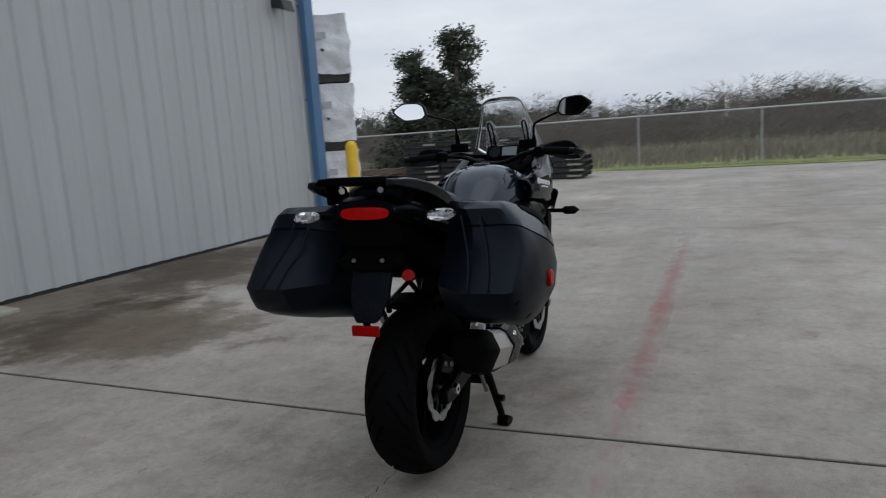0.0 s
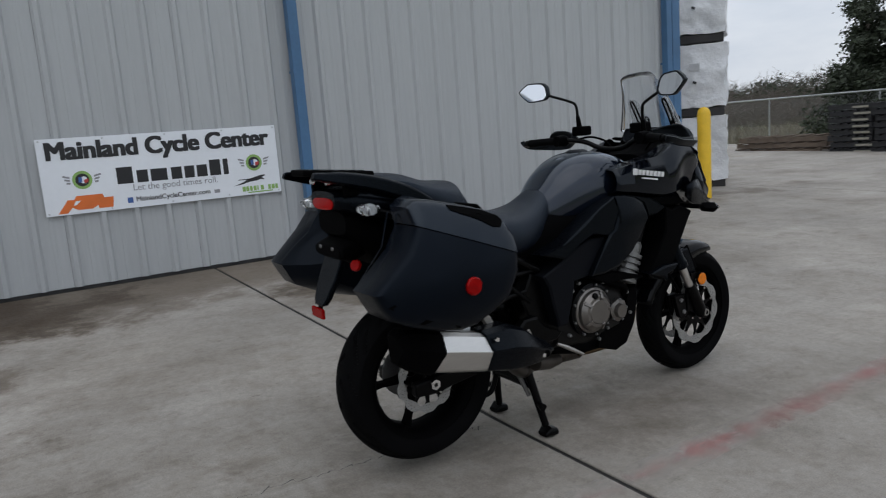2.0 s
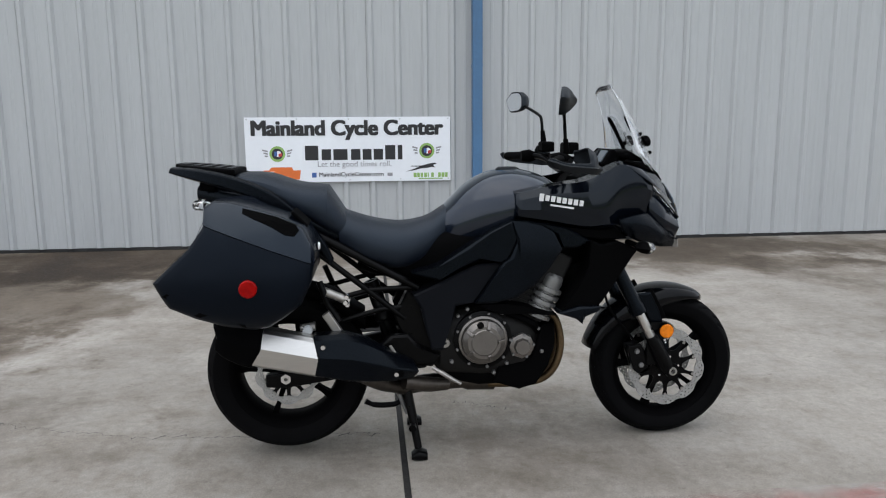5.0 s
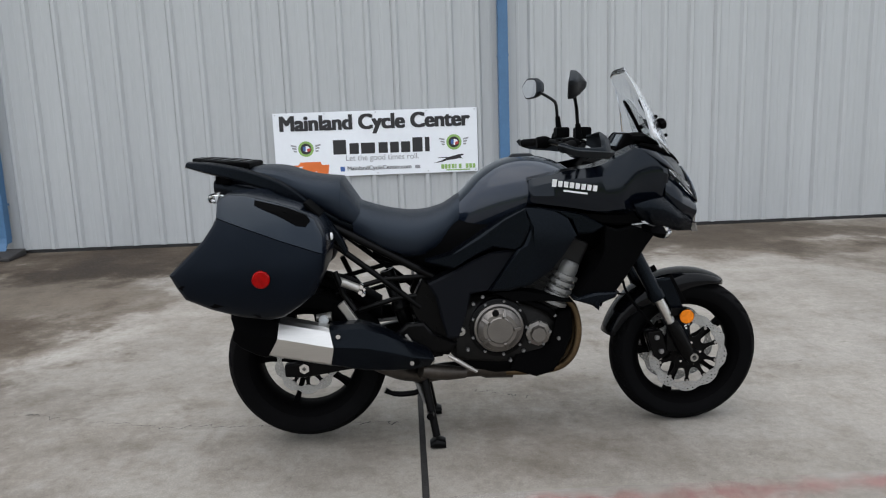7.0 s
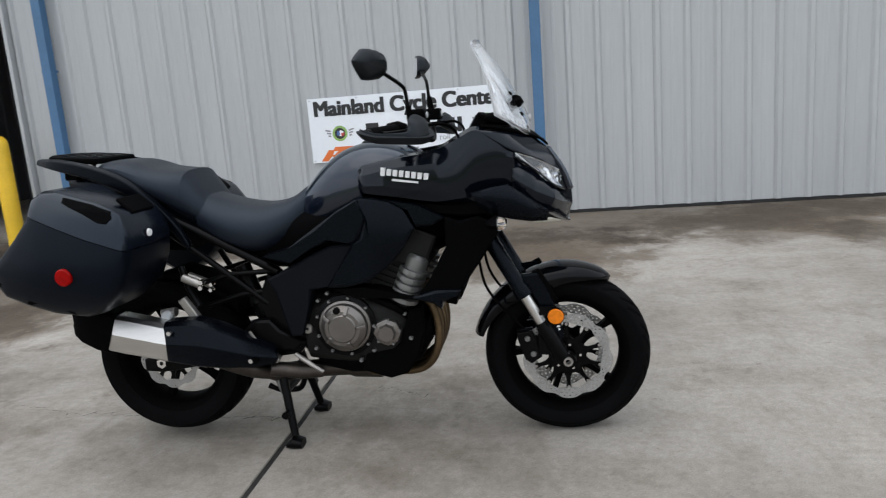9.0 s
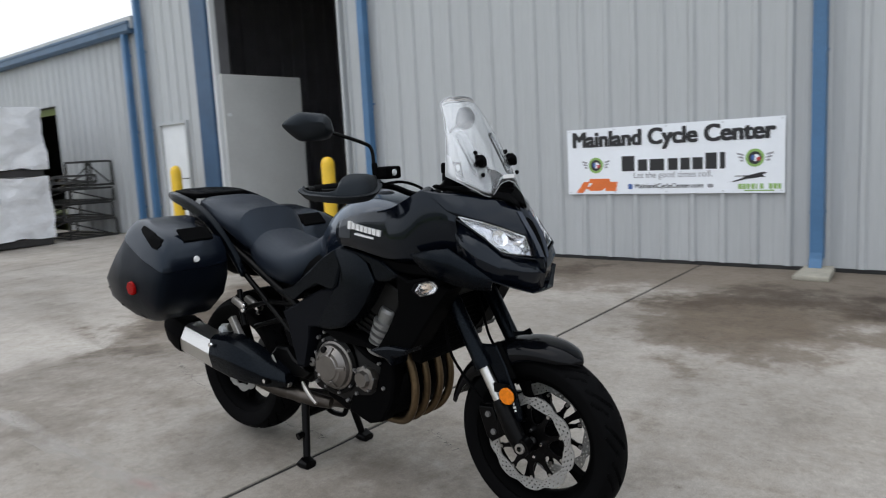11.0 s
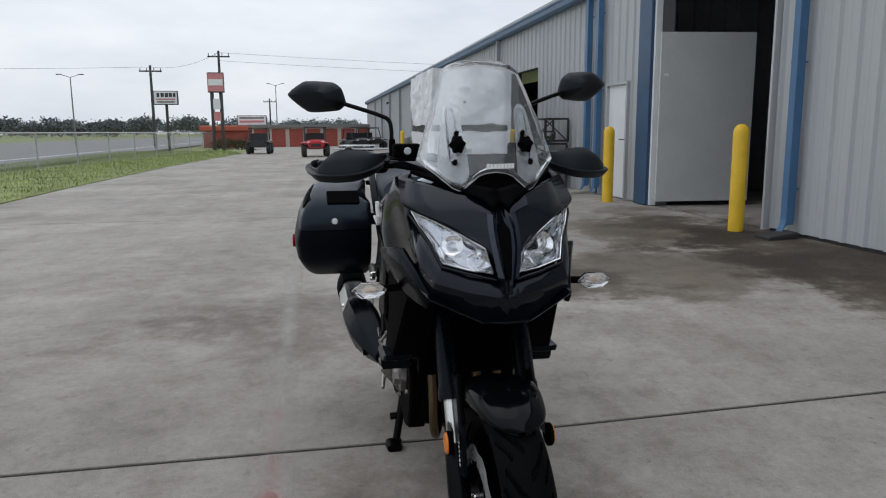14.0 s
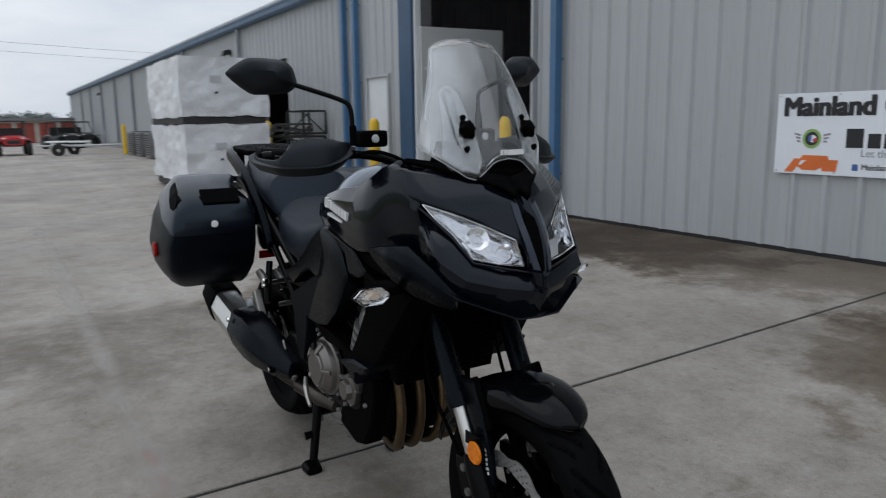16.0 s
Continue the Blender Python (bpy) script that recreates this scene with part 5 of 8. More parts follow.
def rotor_mesh(ro, ri, waves=9, th=0.005):
    """A wave-edged brake disc, drilled."""
    n, rows_n = 270, 7
    keep = []
    bm = bmesh.new()
    grid = {}
    for side in (0, 1):
        for i in range(n):
            a = 2 * math.pi * i / n
            wv = 0.010 * (0.5 + 0.5 * math.cos(a * waves)) ** 2
            for j in range(rows_n + 1):
                f = j / rows_n
                r = (ri + wv * 0.8) * (1 - f) + (ro - wv) * f
                grid[side, i, j] = bm.verts.new((th * (side - 0.5), r * math.sin(a), r * math.cos(a)))
    hole = lambda i, j: (i % 6 in (1, 2) and j in (1, 5)) or (i % 6 in (4, 5) and j == 3)
    for i in range(n):
        k = (i + 1) % n
        for j in range(rows_n):
            if hole(i, j):
                rimmed = [((i, j), (k, j)), ((k, j + 1), (i, j + 1))]
                rimmed += [] if hole(k, j) else [((k, j), (k, j + 1))]
                rimmed += [] if hole((i - 1) % n, j) else [((i, j + 1), (i, j))]
                for (a1, b1), (a2, b2) in rimmed:
                    bm.faces.new((grid[0, a1, b1], grid[0, a2, b2], grid[1, a2, b2], grid[1, a1, b1]))
                continue
            bm.faces.new((grid[1, i, j], grid[1, k, j], grid[1, k, j + 1], grid[1, i, j + 1]))
            bm.faces.new((grid[0, i, j + 1], grid[0, k, j + 1], grid[0, k, j], grid[0, i, j]))
        bm.faces.new((grid[0, i, 0], grid[0, k, 0], grid[1, k, 0], grid[1, i, 0]))
        bm.faces.new((grid[1, i, rows_n], grid[1, k, rows_n], grid[0, k, rows_n], grid[0, i, rows_n]))
    return bm


def carrier(ro, parent, x):
    """Inner and outer ring of a disc carrier with ten separate arms."""
    c = part("disc_carrier", lathe(bmesh.new(), [(0.03, -0.003), (ro * 0.56, -0.003), (ro * 0.56, 0.003), (0.03, 0.003), (0.03, -0.003)], SIDEWAYS, 36), M_FRAME, parent)
    c.location = (x, 0, 0)
    for k in range(10):
        t = Matrix.Rotation(2 * math.pi * k / 10, 3, "X")
        arm = loft(bmesh.new(), [[t @ Vector((x * 0.003, y * w, z * ro)) for x, y in ((-1, -1), (1, -1), (1, 1), (-1, 1))] for z, w in ((0.52, 0.017), (0.66, 0.0085), (0.86, 0.006), (0.94, 0.009), (1.02, 0.009))])
        part("carrier_arm", arm, M_FRAME, parent).location = (x, 0, 0)
        part("disc_bobbin", lathe(bmesh.new(), [(0.0001, 0.005), (0.006, 0.005), (0.007, -0.005)], Matrix.Translation(t @ Vector((0, 0, ro - 0.002))) @ SIDEWAYS, 8), M_ALU, parent).location = (x, 0, 0)


def bolts(parent, centre, ring, count, size=0.006, out=0.012, sgn=1, material=None):
    for k in range(count):
        a = 2 * math.pi * k / count + 0.2
        c = Vector(centre) + Vector((0, ring * math.sin(a), ring * math.cos(a)))
        part("bolt", lathe(bmesh.new(), [(0.0001, out), (size * 0.8, out), (size, out * 0.6), (size, 0)], Matrix.Translation(c) @ Matrix.Rotation(radians(90 * sgn), 4, "Y"), 8), material or M_CHROME, parent)


def caliper(parent, m, mat_body, pistons=2):
    """Brake caliper over a disc, opposed halves."""
    bm = bmesh.new()
    for sx in (-0.018, 0.018):
        prof = [(-0.062, -0.028), (-0.05, 0.026), (0.05, 0.026), (0.062, -0.02), (0.04, -0.034), (-0.04, -0.034)]
        loft(bm, [[(sx - 0.011, a, b) for a, b in prof], [(sx + 0.011, a, b) for a, b in prof]])
    box(bm, (0, 0, 0.028), (0.03, 0.05, 0.012))
    fix(bm)
    bm.transform(m)
    c = part("caliper", bm, mat_body, parent, smooth=30, bevel=0.003)
    for k in (-1, 1):
        b2 = lathe(bmesh.new(), [(0.0001, 0.006), (0.009, 0.006), (0.011, 0)], Matrix.Translation((0.029, k * 0.03, 0)) @ SIDEWAYS, 12)
        b2.transform(m)
        part("piston_cap", b2, M_DULL, c)
    return c


RW, FW = Vector((0.018, 0.025, 0.335)), Vector((0.0, 1.524, 0.293))


def rear_wheel():
    w = new("rear_wheel")
    w.parent, w.location = bike, RW
    part("tyre", tyre_mesh(0.308, 0.18, False), M_RUBBER, w, smooth=40)
    part("rim", rim_mesh(0.145), M_MATTE, w, smooth=40)
    d = part("brake_disc", rotor_mesh(0.122, 0.088), M_ROTOR, w, smooth=30)
    d.location = (0.075, 0, 0)
    carrier(0.094, w, 0.07)
    sp = part("sprocket", lathe(bmesh.new(), [(0.03, -0.003), (0.095, -0.003), (0.1, 0), (0.095, 0.003), (0.03, 0.003), (0.03, -0.003)], SIDEWAYS, 46), M_DULL, w)
    sp.location = (-0.085, 0, 0)
    part("axle", tubed([(-0.13, 0, 0), (0.13, 0, 0)], 0.012, 14), M_ALU, w)
    part("axle_nut", lathe(bmesh.new(), [(0.008, 0.02), (0.02, 0.02), (0.022, 0)], Matrix.Translation((0.122, 0, 0)) @ SIDEWAYS, 6), M_CHROME, w)


STEER = Matrix.Translation(FW) @ Matrix.Rotation(radians(0.5), 4, "Z")


def front_wheel():
    w = new("front_wheel")
    w.parent, w.matrix_basis = bike, STEER
    part("tyre", tyre_mesh(0.296, 0.122, True), M_NEWRUBBER, w, smooth=40)
    part("rim", rim_mesh(0.095), M_MATTE, w, smooth=40)
    for sgn in (1, -1):
        d = part("brake_disc", rotor_mesh(0.159, 0.120), M_ROTOR, w, smooth=30)
        d.location = (0.066 * sgn, 0, 0)
        carrier(0.12, w, 0.062 * sgn)
        bolts(w, (0.066 * sgn, 0, 0), 0.045, 5, sgn=sgn)
    part("axle", tubed([(-0.12, 0, 0), (0.12, 0, 0)], 0.014, 16), M_DULL, w)
    part("axle_nut", lathe(bmesh.new(), [(0.009, 0.012), (0.016, 0.012), (0.018, 0)], Matrix.Translation((0.12, 0, 0)) @ SIDEWAYS, 16), M_ALU, w)


rear_wheel()
front_wheel()


def fork():
    f = new("front_fork")
    f.parent, f.matrix_basis = bike, STEER
    lean = Vector((0, -0.47, 0.883))
    for sgn in (1, -1):
        off = Vector((0.105 * sgn, -0.012, 0))
        P = lambda d: off + lean * d
        part("upper_tube", tubed([P(0.27), P(0.30), P(0.31), P(0.78)], [0.031, 0.031, 0.027, 0.027], 20), M_SATIN, f, smooth=40)
        part("slider", tubed([P(0.1), P(0.275)], 0.0185, 20), M_BRUSHED, f, smooth=40)
        bm = tubed([P(0.16), P(0.13), P(0.04), P(-0.005)], [0.024, 0.028, 0.03, 0.026], 16)
        part("axle_lug", bm, M_FRAME, f, smooth=40)
        part("axle_clamp", lathe(bmesh.new(), [(0.012, -0.02), (0.028, -0.02), (0.03, 0), (0.028, 0.02), (0.012, 0.02)], Matrix.Translation((0.105 * sgn, 0, 0)) @ SIDEWAYS, 20), M_FRAME, f, smooth=40)
        caliper(f, Matrix.Translation((0.068 * sgn, -0.128, 0.05)) @ Matrix.Rotation(radians(-72), 4, "X") @ Matrix.Diagonal((sgn, 1, 1, 1)), M_FRAME)
        part("caliper_bracket", boxed((0.095 * sgn, -0.07, 0.07), (0.016, 0.06, 0.1)), M_FRAME, f, bevel=0.004)
        # round amber reflector on a stay
        part("reflector_stay", boxed((0.121 * sgn, -0.062, 0.185), (0.004, 0.06, 0.03)), M_FRAME, f)
        part("reflector", lathe(bmesh.new(), [(0.0001, 0.012), (0.024, 0.012), (0.026, 0.009), (0.0275, 0.009), (0.0275, 0)], Matrix.Translation((0.128 * sgn, -0.036, 0.168)) @ Matrix.Rotation(radians(90 * sgn), 4, "Y"), 26), M_AMBER, f, "round amber side reflector")
        part("reflector_cup", lathe(bmesh.new(), [(0.0285, 0.008), (0.0295, 0.006), (0.0295, -0.003), (0.022, -0.007), (0.0001, -0.008)], Matrix.Translation((0.128 * sgn, -0.036, 0.168)) @ Matrix.Rotation(radians(90 * sgn), 4, "Y"), 26), M_MATTE, f, smooth=30)
        part("brake_hose", tubed(spline([P(0.1) + Vector((0, -0.09, 0.03)), P(0.3) + Vector((0.01 * sgn, -0.11, 0)), P(0.45) + Vector((0, -0.07, 0)), P(0.62) + Vector((-0.03 * sgn, -0.03, 0))], 5), 0.005, 8), M_MATTE, f)
        # black plate ahead of the slider, hung from the mudguard
        fg = part("fork_guard", plate([(-0.155, 0.312), (-0.092, 0.318), (-0.056, 0.25), (-0.024, 0.16), (-0.008, 0.085), (-0.03, 0.055), (-0.052, 0.090), (-0.074, 0.17), (-0.116, 0.25)], 0.088, 0.104, 0.008, sgn), M_SATIN, f, "black plastic fork guard", smooth=30)
        for k, wd in enumerate((0.011, 0.008, 0.011, 0.005, 0.010, 0.007)):
            part("sticker_bar", boxed((0.1045 * sgn, -0.040 + 0.003 * k, 0.165 - 0.0105 * k), (0.002, wd, 0.0065), Matrix.Rotation(radians(16), 3, "X")), M_LETTER_GLINT, fg, "white sticker print")
    part("lower_clamp", boxed((0, -0.012 - 0.47 * 0.55, 0.883 * 0.55), (0.27, 0.07, 0.04)), M_FRAME, f, bevel=0.008)
    part("upper_clamp", boxed((0, -0.012 - 0.47 * 0.76, 0.883 * 0.78), (0.27, 0.08, 0.035)), M_FRAME, f, bevel=0.008)
    # mudguard
    bm = bmesh.new()
    rings = []
    for deg, hw, R, side in smoothed([(31, 0.006, 0.310, 0.0), (28.5, 0.034, 0.316, 0.006), (23, 0.064, 0.322, 0.020), (13, 0.080, 0.325, 0.036), (0, 0.087, 0.326, 0.050), (-14, 0.088, 0.326, 0.066), (-28, 0.086, 0.326, 0.080), (-42, 0.080, 0.328, 0.055), (-58, 0.070, 0.331, 0.035), (-75, 0.062, 0.334, 0.022)], 4):
        a = radians(deg)
        out, along = Vector((0, math.sin(a), math.cos(a))), Vector((0, math.cos(a), -math.sin(a)))
        ring = []
        for x, dz in ((-1.0, -side - 0.006), (-1.0, -side * 0.45 - 0.010), (-0.93, -0.012), (-0.75, -0.004), (-0.4, 0.003), (0, 0.005), (0.4, 0.003), (0.75, -0.004), (0.93, -0.012), (1.0, -side * 0.45 - 0.010), (1.0, -side - 0.006)):
            ring.append(Vector((x * hw, 0, 0)) + out * (R + dz))
        rings.append(ring)
    loft(bm, rings, cap=False, closed=False)
    fix(bm)
    g = part("mudguard", bm, M_GUARD, f, "glossy black front mudguard", smooth=70)
    sol = g.modifiers.new("thickness", "SOLIDIFY")
    sol.thickness, sol.offset = 0.004, 0.0
    for sgn in (1, -1):
        part("mudguard_stay", boxed((0.094 * sgn, -0.08, 0.26), (0.01, 0.06, 0.13), Matrix.Rotation(radians(28), 3, "X")), M_MATTE, f, bevel=0.006)


fork()


def drive_train():
    # crankcase, cylinders and head
    e = new("engine")
    e.parent = bike
    part("crankcase", hull([(0.56, 0.10, 0.36, 0.52), (0.6, 0.16, 0.32, 0.57), (0.75, 0.18, 0.30, 0.60), (0.92, 0.18, 0.30, 0.58), (1.0, 0.14, 0.32, 0.52)], 4), M_ENGINE, e, smooth=40)
    tilt = Matrix.Rotation(radians(-24), 3, "X")
    block = part("cylinder_block", boxed(tilt @ Vector((0, 0, 0.07)) + Vector((0, 0.90, 0.54)), (0.31, 0.15, 0.16), tilt), M_ENGINE, e, bevel=0.002)
    for k in range(6):
        part("cooling_fin", boxed(tilt @ Vector((0, 0, 0.02 + k * 0.022)) + Vector((0, 0.90, 0.54)), (0.33, 0.17, 0.010), tilt), M_ENGINE, block)
    part("cylinder_head", boxed(tilt @ Vector((0, 0, 0.22)) + Vector((0, 0.90, 0.54)), (0.36, 0.19, 0.14), tilt), M_ENGINE, e, bevel=0.012)
    # ribbed silver housing ahead of the covers
    for sgn in (1, -1):
        ax = Matrix.Translation((0.165 * sgn, 0.955, 0.515)) @ Matrix.Rotation(radians(-23), 4, "X")
        prof = [(0.0001, 0.205), (0.030, 0.205), (0.038, 0.195), (0.040, 0.17)]
        for k in range(5):
            z = 0.16 - k * 0.026
            prof += [(0.038, z), (0.038, z - 0.006), (0.050, z - 0.008), (0.050, z - 0.023)]
        prof += [(0.034, 0.028), (0.0001, 0.028)]
        part("ribbed_housing", lathe(bmesh.new(), prof, ax, 20), M_RIB, e, "grey ribbed metal housing", smooth=18)
        # round cover with its rim, and the smaller one ahead
        turn = Matrix.Translation((0.185 * sgn, 0.757, 0.467)) @ Matrix.Rotation(radians(90 * sgn), 4, "Y")
        cv = part("round_cover", lathe(bmesh.new(), [(0.0001, 0.050), (0.046, 0.050), (0.050, 0.046), (0.062, 0.045), (0.080, 0.028), (0.084, 0.014), (0.092, 0.010), (0.095, 0.002), (0.095, -0.03)], turn, 48), M_COVER, e, "grey-bronze round engine cover", smooth=24)
        for k in range(5):
            web = boxed((0.064, 0, 0.040), (0.034, 0.014, 0.014), Matrix.Rotation(radians(32), 3, "Y"))
            web.transform(turn @ Matrix.Rotation(radians(72 * k + 20), 4, "Z"))
            part("cover_web", web, M_COVER, cv, bevel=0.003)
        part("cover_ring", lathe(bmesh.new(), [(0.096, -0.03), (0.108, -0.03), (0.110, 0.004), (0.096, 0.008)], turn, 48), M_FRAME, cv, smooth=30)
        bolts(cv, (0.190 * sgn, 0.757, 0.467), 0.103, 9, 0.006, 0.010, sgn, M_DULL)
        part("filler_cap", lathe(bmesh.new(), [(0.0001, 0.012), (0.010, 0.012), (0.013, 0.008), (0.013, 0)], Matrix.Translation((0.222 * sgn, 0.742, 0.532)) @ Matrix.Rotation(radians(90 * sgn), 4, "Y"), 14), M_FRAME, cv)
        sc = part("small_cover", lathe(bmesh.new(), [(0.0001, 0.038), (0.028, 0.038), (0.031, 0.030), (0.033, 0.022), (0.048, 0.018), (0.050, 0.0), (0.050, -0.03)], Matrix.Translation((0.175 * sgn, 0.905, 0.437)) @ Matrix.Rotation(radians(90 * sgn), 4, "Y"), 8), M_COVER, e, "grey-bronze eight-sided engine cover", smooth=20)
        bolts(sc, (0.186 * sgn, 0.905, 0.437), 0.045, 5, 0.006, 0.012, sgn, M_DULL)
        for k, (a, b) in enumerate(((0.64, 0.385), (0.665, 0.56), (0.70, 0.585), (0.83, 0.565), (0.85, 0.37), (0.97, 0.5), (0.985, 0.41), (0.8, 0.335))):
            part("case_bolt", lathe(bmesh.new(), [(0.0001, 0.014), (0.006, 0.014), (0.008, 0.008), (0.008, 0)], Matrix.Translation((0.172 * sgn, a, b)) @ Matrix.Rotation(radians(90 * sgn), 4, "Y"), 8), M_DULL, e)
        part("coolant_hose", tubed(spline([(0.13 * sgn, 0.98, 0.47), (0.19 * sgn, 0.95, 0.52), (0.185 * sgn, 0.88, 0.555), (0.15 * sgn, 0.82, 0.57)], 5), 0.013, 12), M_MATTE, e, smooth=40)
    for sgn in (1, -1):
        part("belly_cover", plate([(0.80, 0.295), (0.90, 0.262), (0.965, 0.28), (1.012, 0.35), (1.036, 0.44), (1.034, 0.52), (0.985, 0.51), (0.96, 0.40), (0.90, 0.365), (0.82, 0.355)], 0.12, 0.178, 0.010, sgn), M_MATTE, e, smooth=30)
    part("skid_plate", hull([(0.62, 0.11, 0.285, 0.36), (0.75, 0.15, 0.262, 0.36), (0.92, 0.16, 0.265, 0.38), (1.0, 0.15, 0.30, 0.44), (1.05, 0.12, 0.38, 0.50)], 3.5), M_MATTE, e, smooth=40)
    # radiator between the side covers
    r = part("radiator", boxed((0, 1.17, 0.67), (0.34, 0.04, 0.30), Matrix.Rotation(radians(-14), 3, "X")), M_MATTE, e, bevel=0.004)
    for k in range(14):
        part("radiator_fin", boxed((0, 1.20 + 0.07 * (k / 13 - 0.5), 0.54 + k * 0.02), (0.32, 0.006, 0.004)), M_MATTE, r)

    x = new("exhaust")
    x.parent = bike
    for k, r0 in enumerate((-0.110, -0.040, 0.040, 0.110)):
        pts = spline([(r0, 0.99, 0.555), (r0 * 1.02, 1.05, 0.52), (r0, 1.075, 0.42), (r0 * 0.95, 1.055, 0.325), (r0 * 0.8, 1.0, 0.268), (r0 * 0.55, 0.9, 0.248), (r0 * 0.4, 0.8, 0.245)], 6)
        part("header_pipe", tubed(pts, 0.0155, 16), M_BRONZE, x, "bronze heat-tinted header pipe", smooth=60)
    part("collector", tubed(spline([(0.0, 0.83, 0.246), (0.0, 0.7, 0.25), (0.03, 0.56, 0.255), (0.1, 0.46, 0.272), (0.17, 0.38, 0.31), (0.23, 0.30, 0.37)], 6), [0.042] * 6 + [0.034] * 14 + [0.028] * 11, 18), M_PIPE, x, smooth=60)
    part("collector_shell", tubed([(0.11, 0.63, 0.272), (0.135, 0.56, 0.284), (0.175, 0.46, 0.312)], [0.022, 0.029, 0.027], 16), M_PIPE, x, smooth=60)

    def tin(stations, name, material, label="", chevron=0.022):
        """Many-sided silencer sections: forward, centre r and z, half width, half height."""
        bm = bmesh.new()
        rings = []
        for s, r, z, hw, hh, sk in stations:
            pr = [(-0.55, 1), (0.30, 1), (0.62, 0.84), (1.0, 0.08), (0.98, -0.06), (0.66, -0.88), (0.35, -1), (-0.55, -1), (-0.95, -0.5), (-0.95, 0.5)]
            rings.append([(r + a * hw, s + b * sk + chevron * (1 - abs(b)), z + b * hh) for a, b in pr])
        loft(bm, rings)
        return part(name, fix(bm), material, x, label, smooth=25, bevel=0.006)
    tin([(0.165, 0.262, 0.452, 0.060, 0.066, 0.012), (0.0, 0.266, 0.492, 0.062, 0.066, 0.018), (-0.06, 0.266, 0.506, 0.062, 0.064, 0.02)], "silencer", M_BRUSHED, "brushed steel silencer body")
    tin([(-0.050, 0.266, 0.503, 0.067, 0.071, 0.026), (-0.10, 0.266, 0.518, 0.069, 0.074, 0.012), (-0.165, 0.264, 0.538, 0.064, 0.066, 0.0), (-0.195, 0.263, 0.545, 0.05, 0.045, 0.0)], "end_cover", M_MATTE, "matte black silencer end cover")
    tin([(0.142, 0.262, 0.462, 0.066, 0.072, 0.0), (0.25, 0.255, 0.450, 0.070, 0.086, 0.0), (0.33, 0.243, 0.428, 0.068, 0.076, 0.0), (0.42, 0.215, 0.392, 0.056, 0.052, 0.0), (0.495, 0.190, 0.372, 0.040, 0.030, 0.0)], "heat_shield", M_SATIN, "black ribbed heat shield")
    for s, z in ((0.178, 0.505), (0.43, 0.375)):
        part("shield_bolt", lathe(bmesh.new(), [(0.0001, 0.008), (0.008, 0.008), (0.010, 0)], Matrix.Translation((0.322 if s < 0.3 else 0.262, s, z)) @ SIDEWAYS, 12), M_CHROME, x)

    # swing arm and chain
    for sgn in (1, -1):
        bm = bmesh.new()
        prof = [(0.55, 0.40, 0.05), (0.4, 0.385, 0.05), (0.2, 0.355, 0.036), (0.02, 0.325, 0.03), (-0.05, 0.325, 0.024)]
        loft(bm, [[(sgn * (0.118 + a * 0.017), s, z + b * h) for a, b in ((-1, -1), (1, -1), (1, 1), (-1, 1))] for s, z, h in prof])
        part("swing_arm", fix(bm), M_FRAME, bike, bevel=0.006)
    bm = bmesh.new()
    for z0, z1 in ((0.425, 0.46), (0.225, 0.33)):
        tube(bm, [(-0.086, 0.0, z0), (-0.086, 0.55, z1)], 0.009, 6)
    part("chain", bm, M_DULL, bike)
    part("chain_guard", boxed((-0.09, 0.25, 0.475), (0.03, 0.42, 0.05), Matrix.Rotation(radians(4), 3, "X")), M_MATTE, bike, bevel=0.006)
    caliper(bike, Matrix.Translation((0.085, 0.035, 0.325 + 0.098)) @ Matrix.Rotation(radians(-20), 4, "X"), M_FRAME)
    part("shock_absorber", lathe(bmesh.new(), [(0.014, 0.0), (0.03, 0.0), (0.03, 0.08), (0.036, 0.085), (0.036, 0.10), (0.028, 0.11), (0.028, 0.24), (0.014, 0.24)], Matrix.Translation((0.05, 0.42, 0.45)) @ Matrix.Rotation(radians(18), 4, "X"), 20), M_FRAME, bike, smooth=40)
    bm = bmesh.new()
    tube(bm, [(0.125, 0.17, 0.66), (0.125, 0.255, 0.622)], 0.016, 14)
    part("preload_adjuster", bm, M_ALU, bike, "silver cylinder below the seat", smooth=40)
    for s, z in ((0.262, 0.628), (0.258, 0.608)):
        part("banjo_bolt", lathe(bmesh.new(), [(0.0001, 0.02), (0.007, 0.02), (0.009, 0.012), (0.009, 0)], Matrix.Translation((0.13, s, z)) @ SIDEWAYS, 10), M_CHROME, bike)
    part("rear_hugger", hull([(0.0, 0.07, 0.625, 0.655), (0.08, 0.085, 0.63, 0.675), (0.2, 0.09, 0.58, 0.64), (0.32, 0.08, 0.48, 0.56)], 3), M_MATTE, bike, smooth=40)


drive_train()


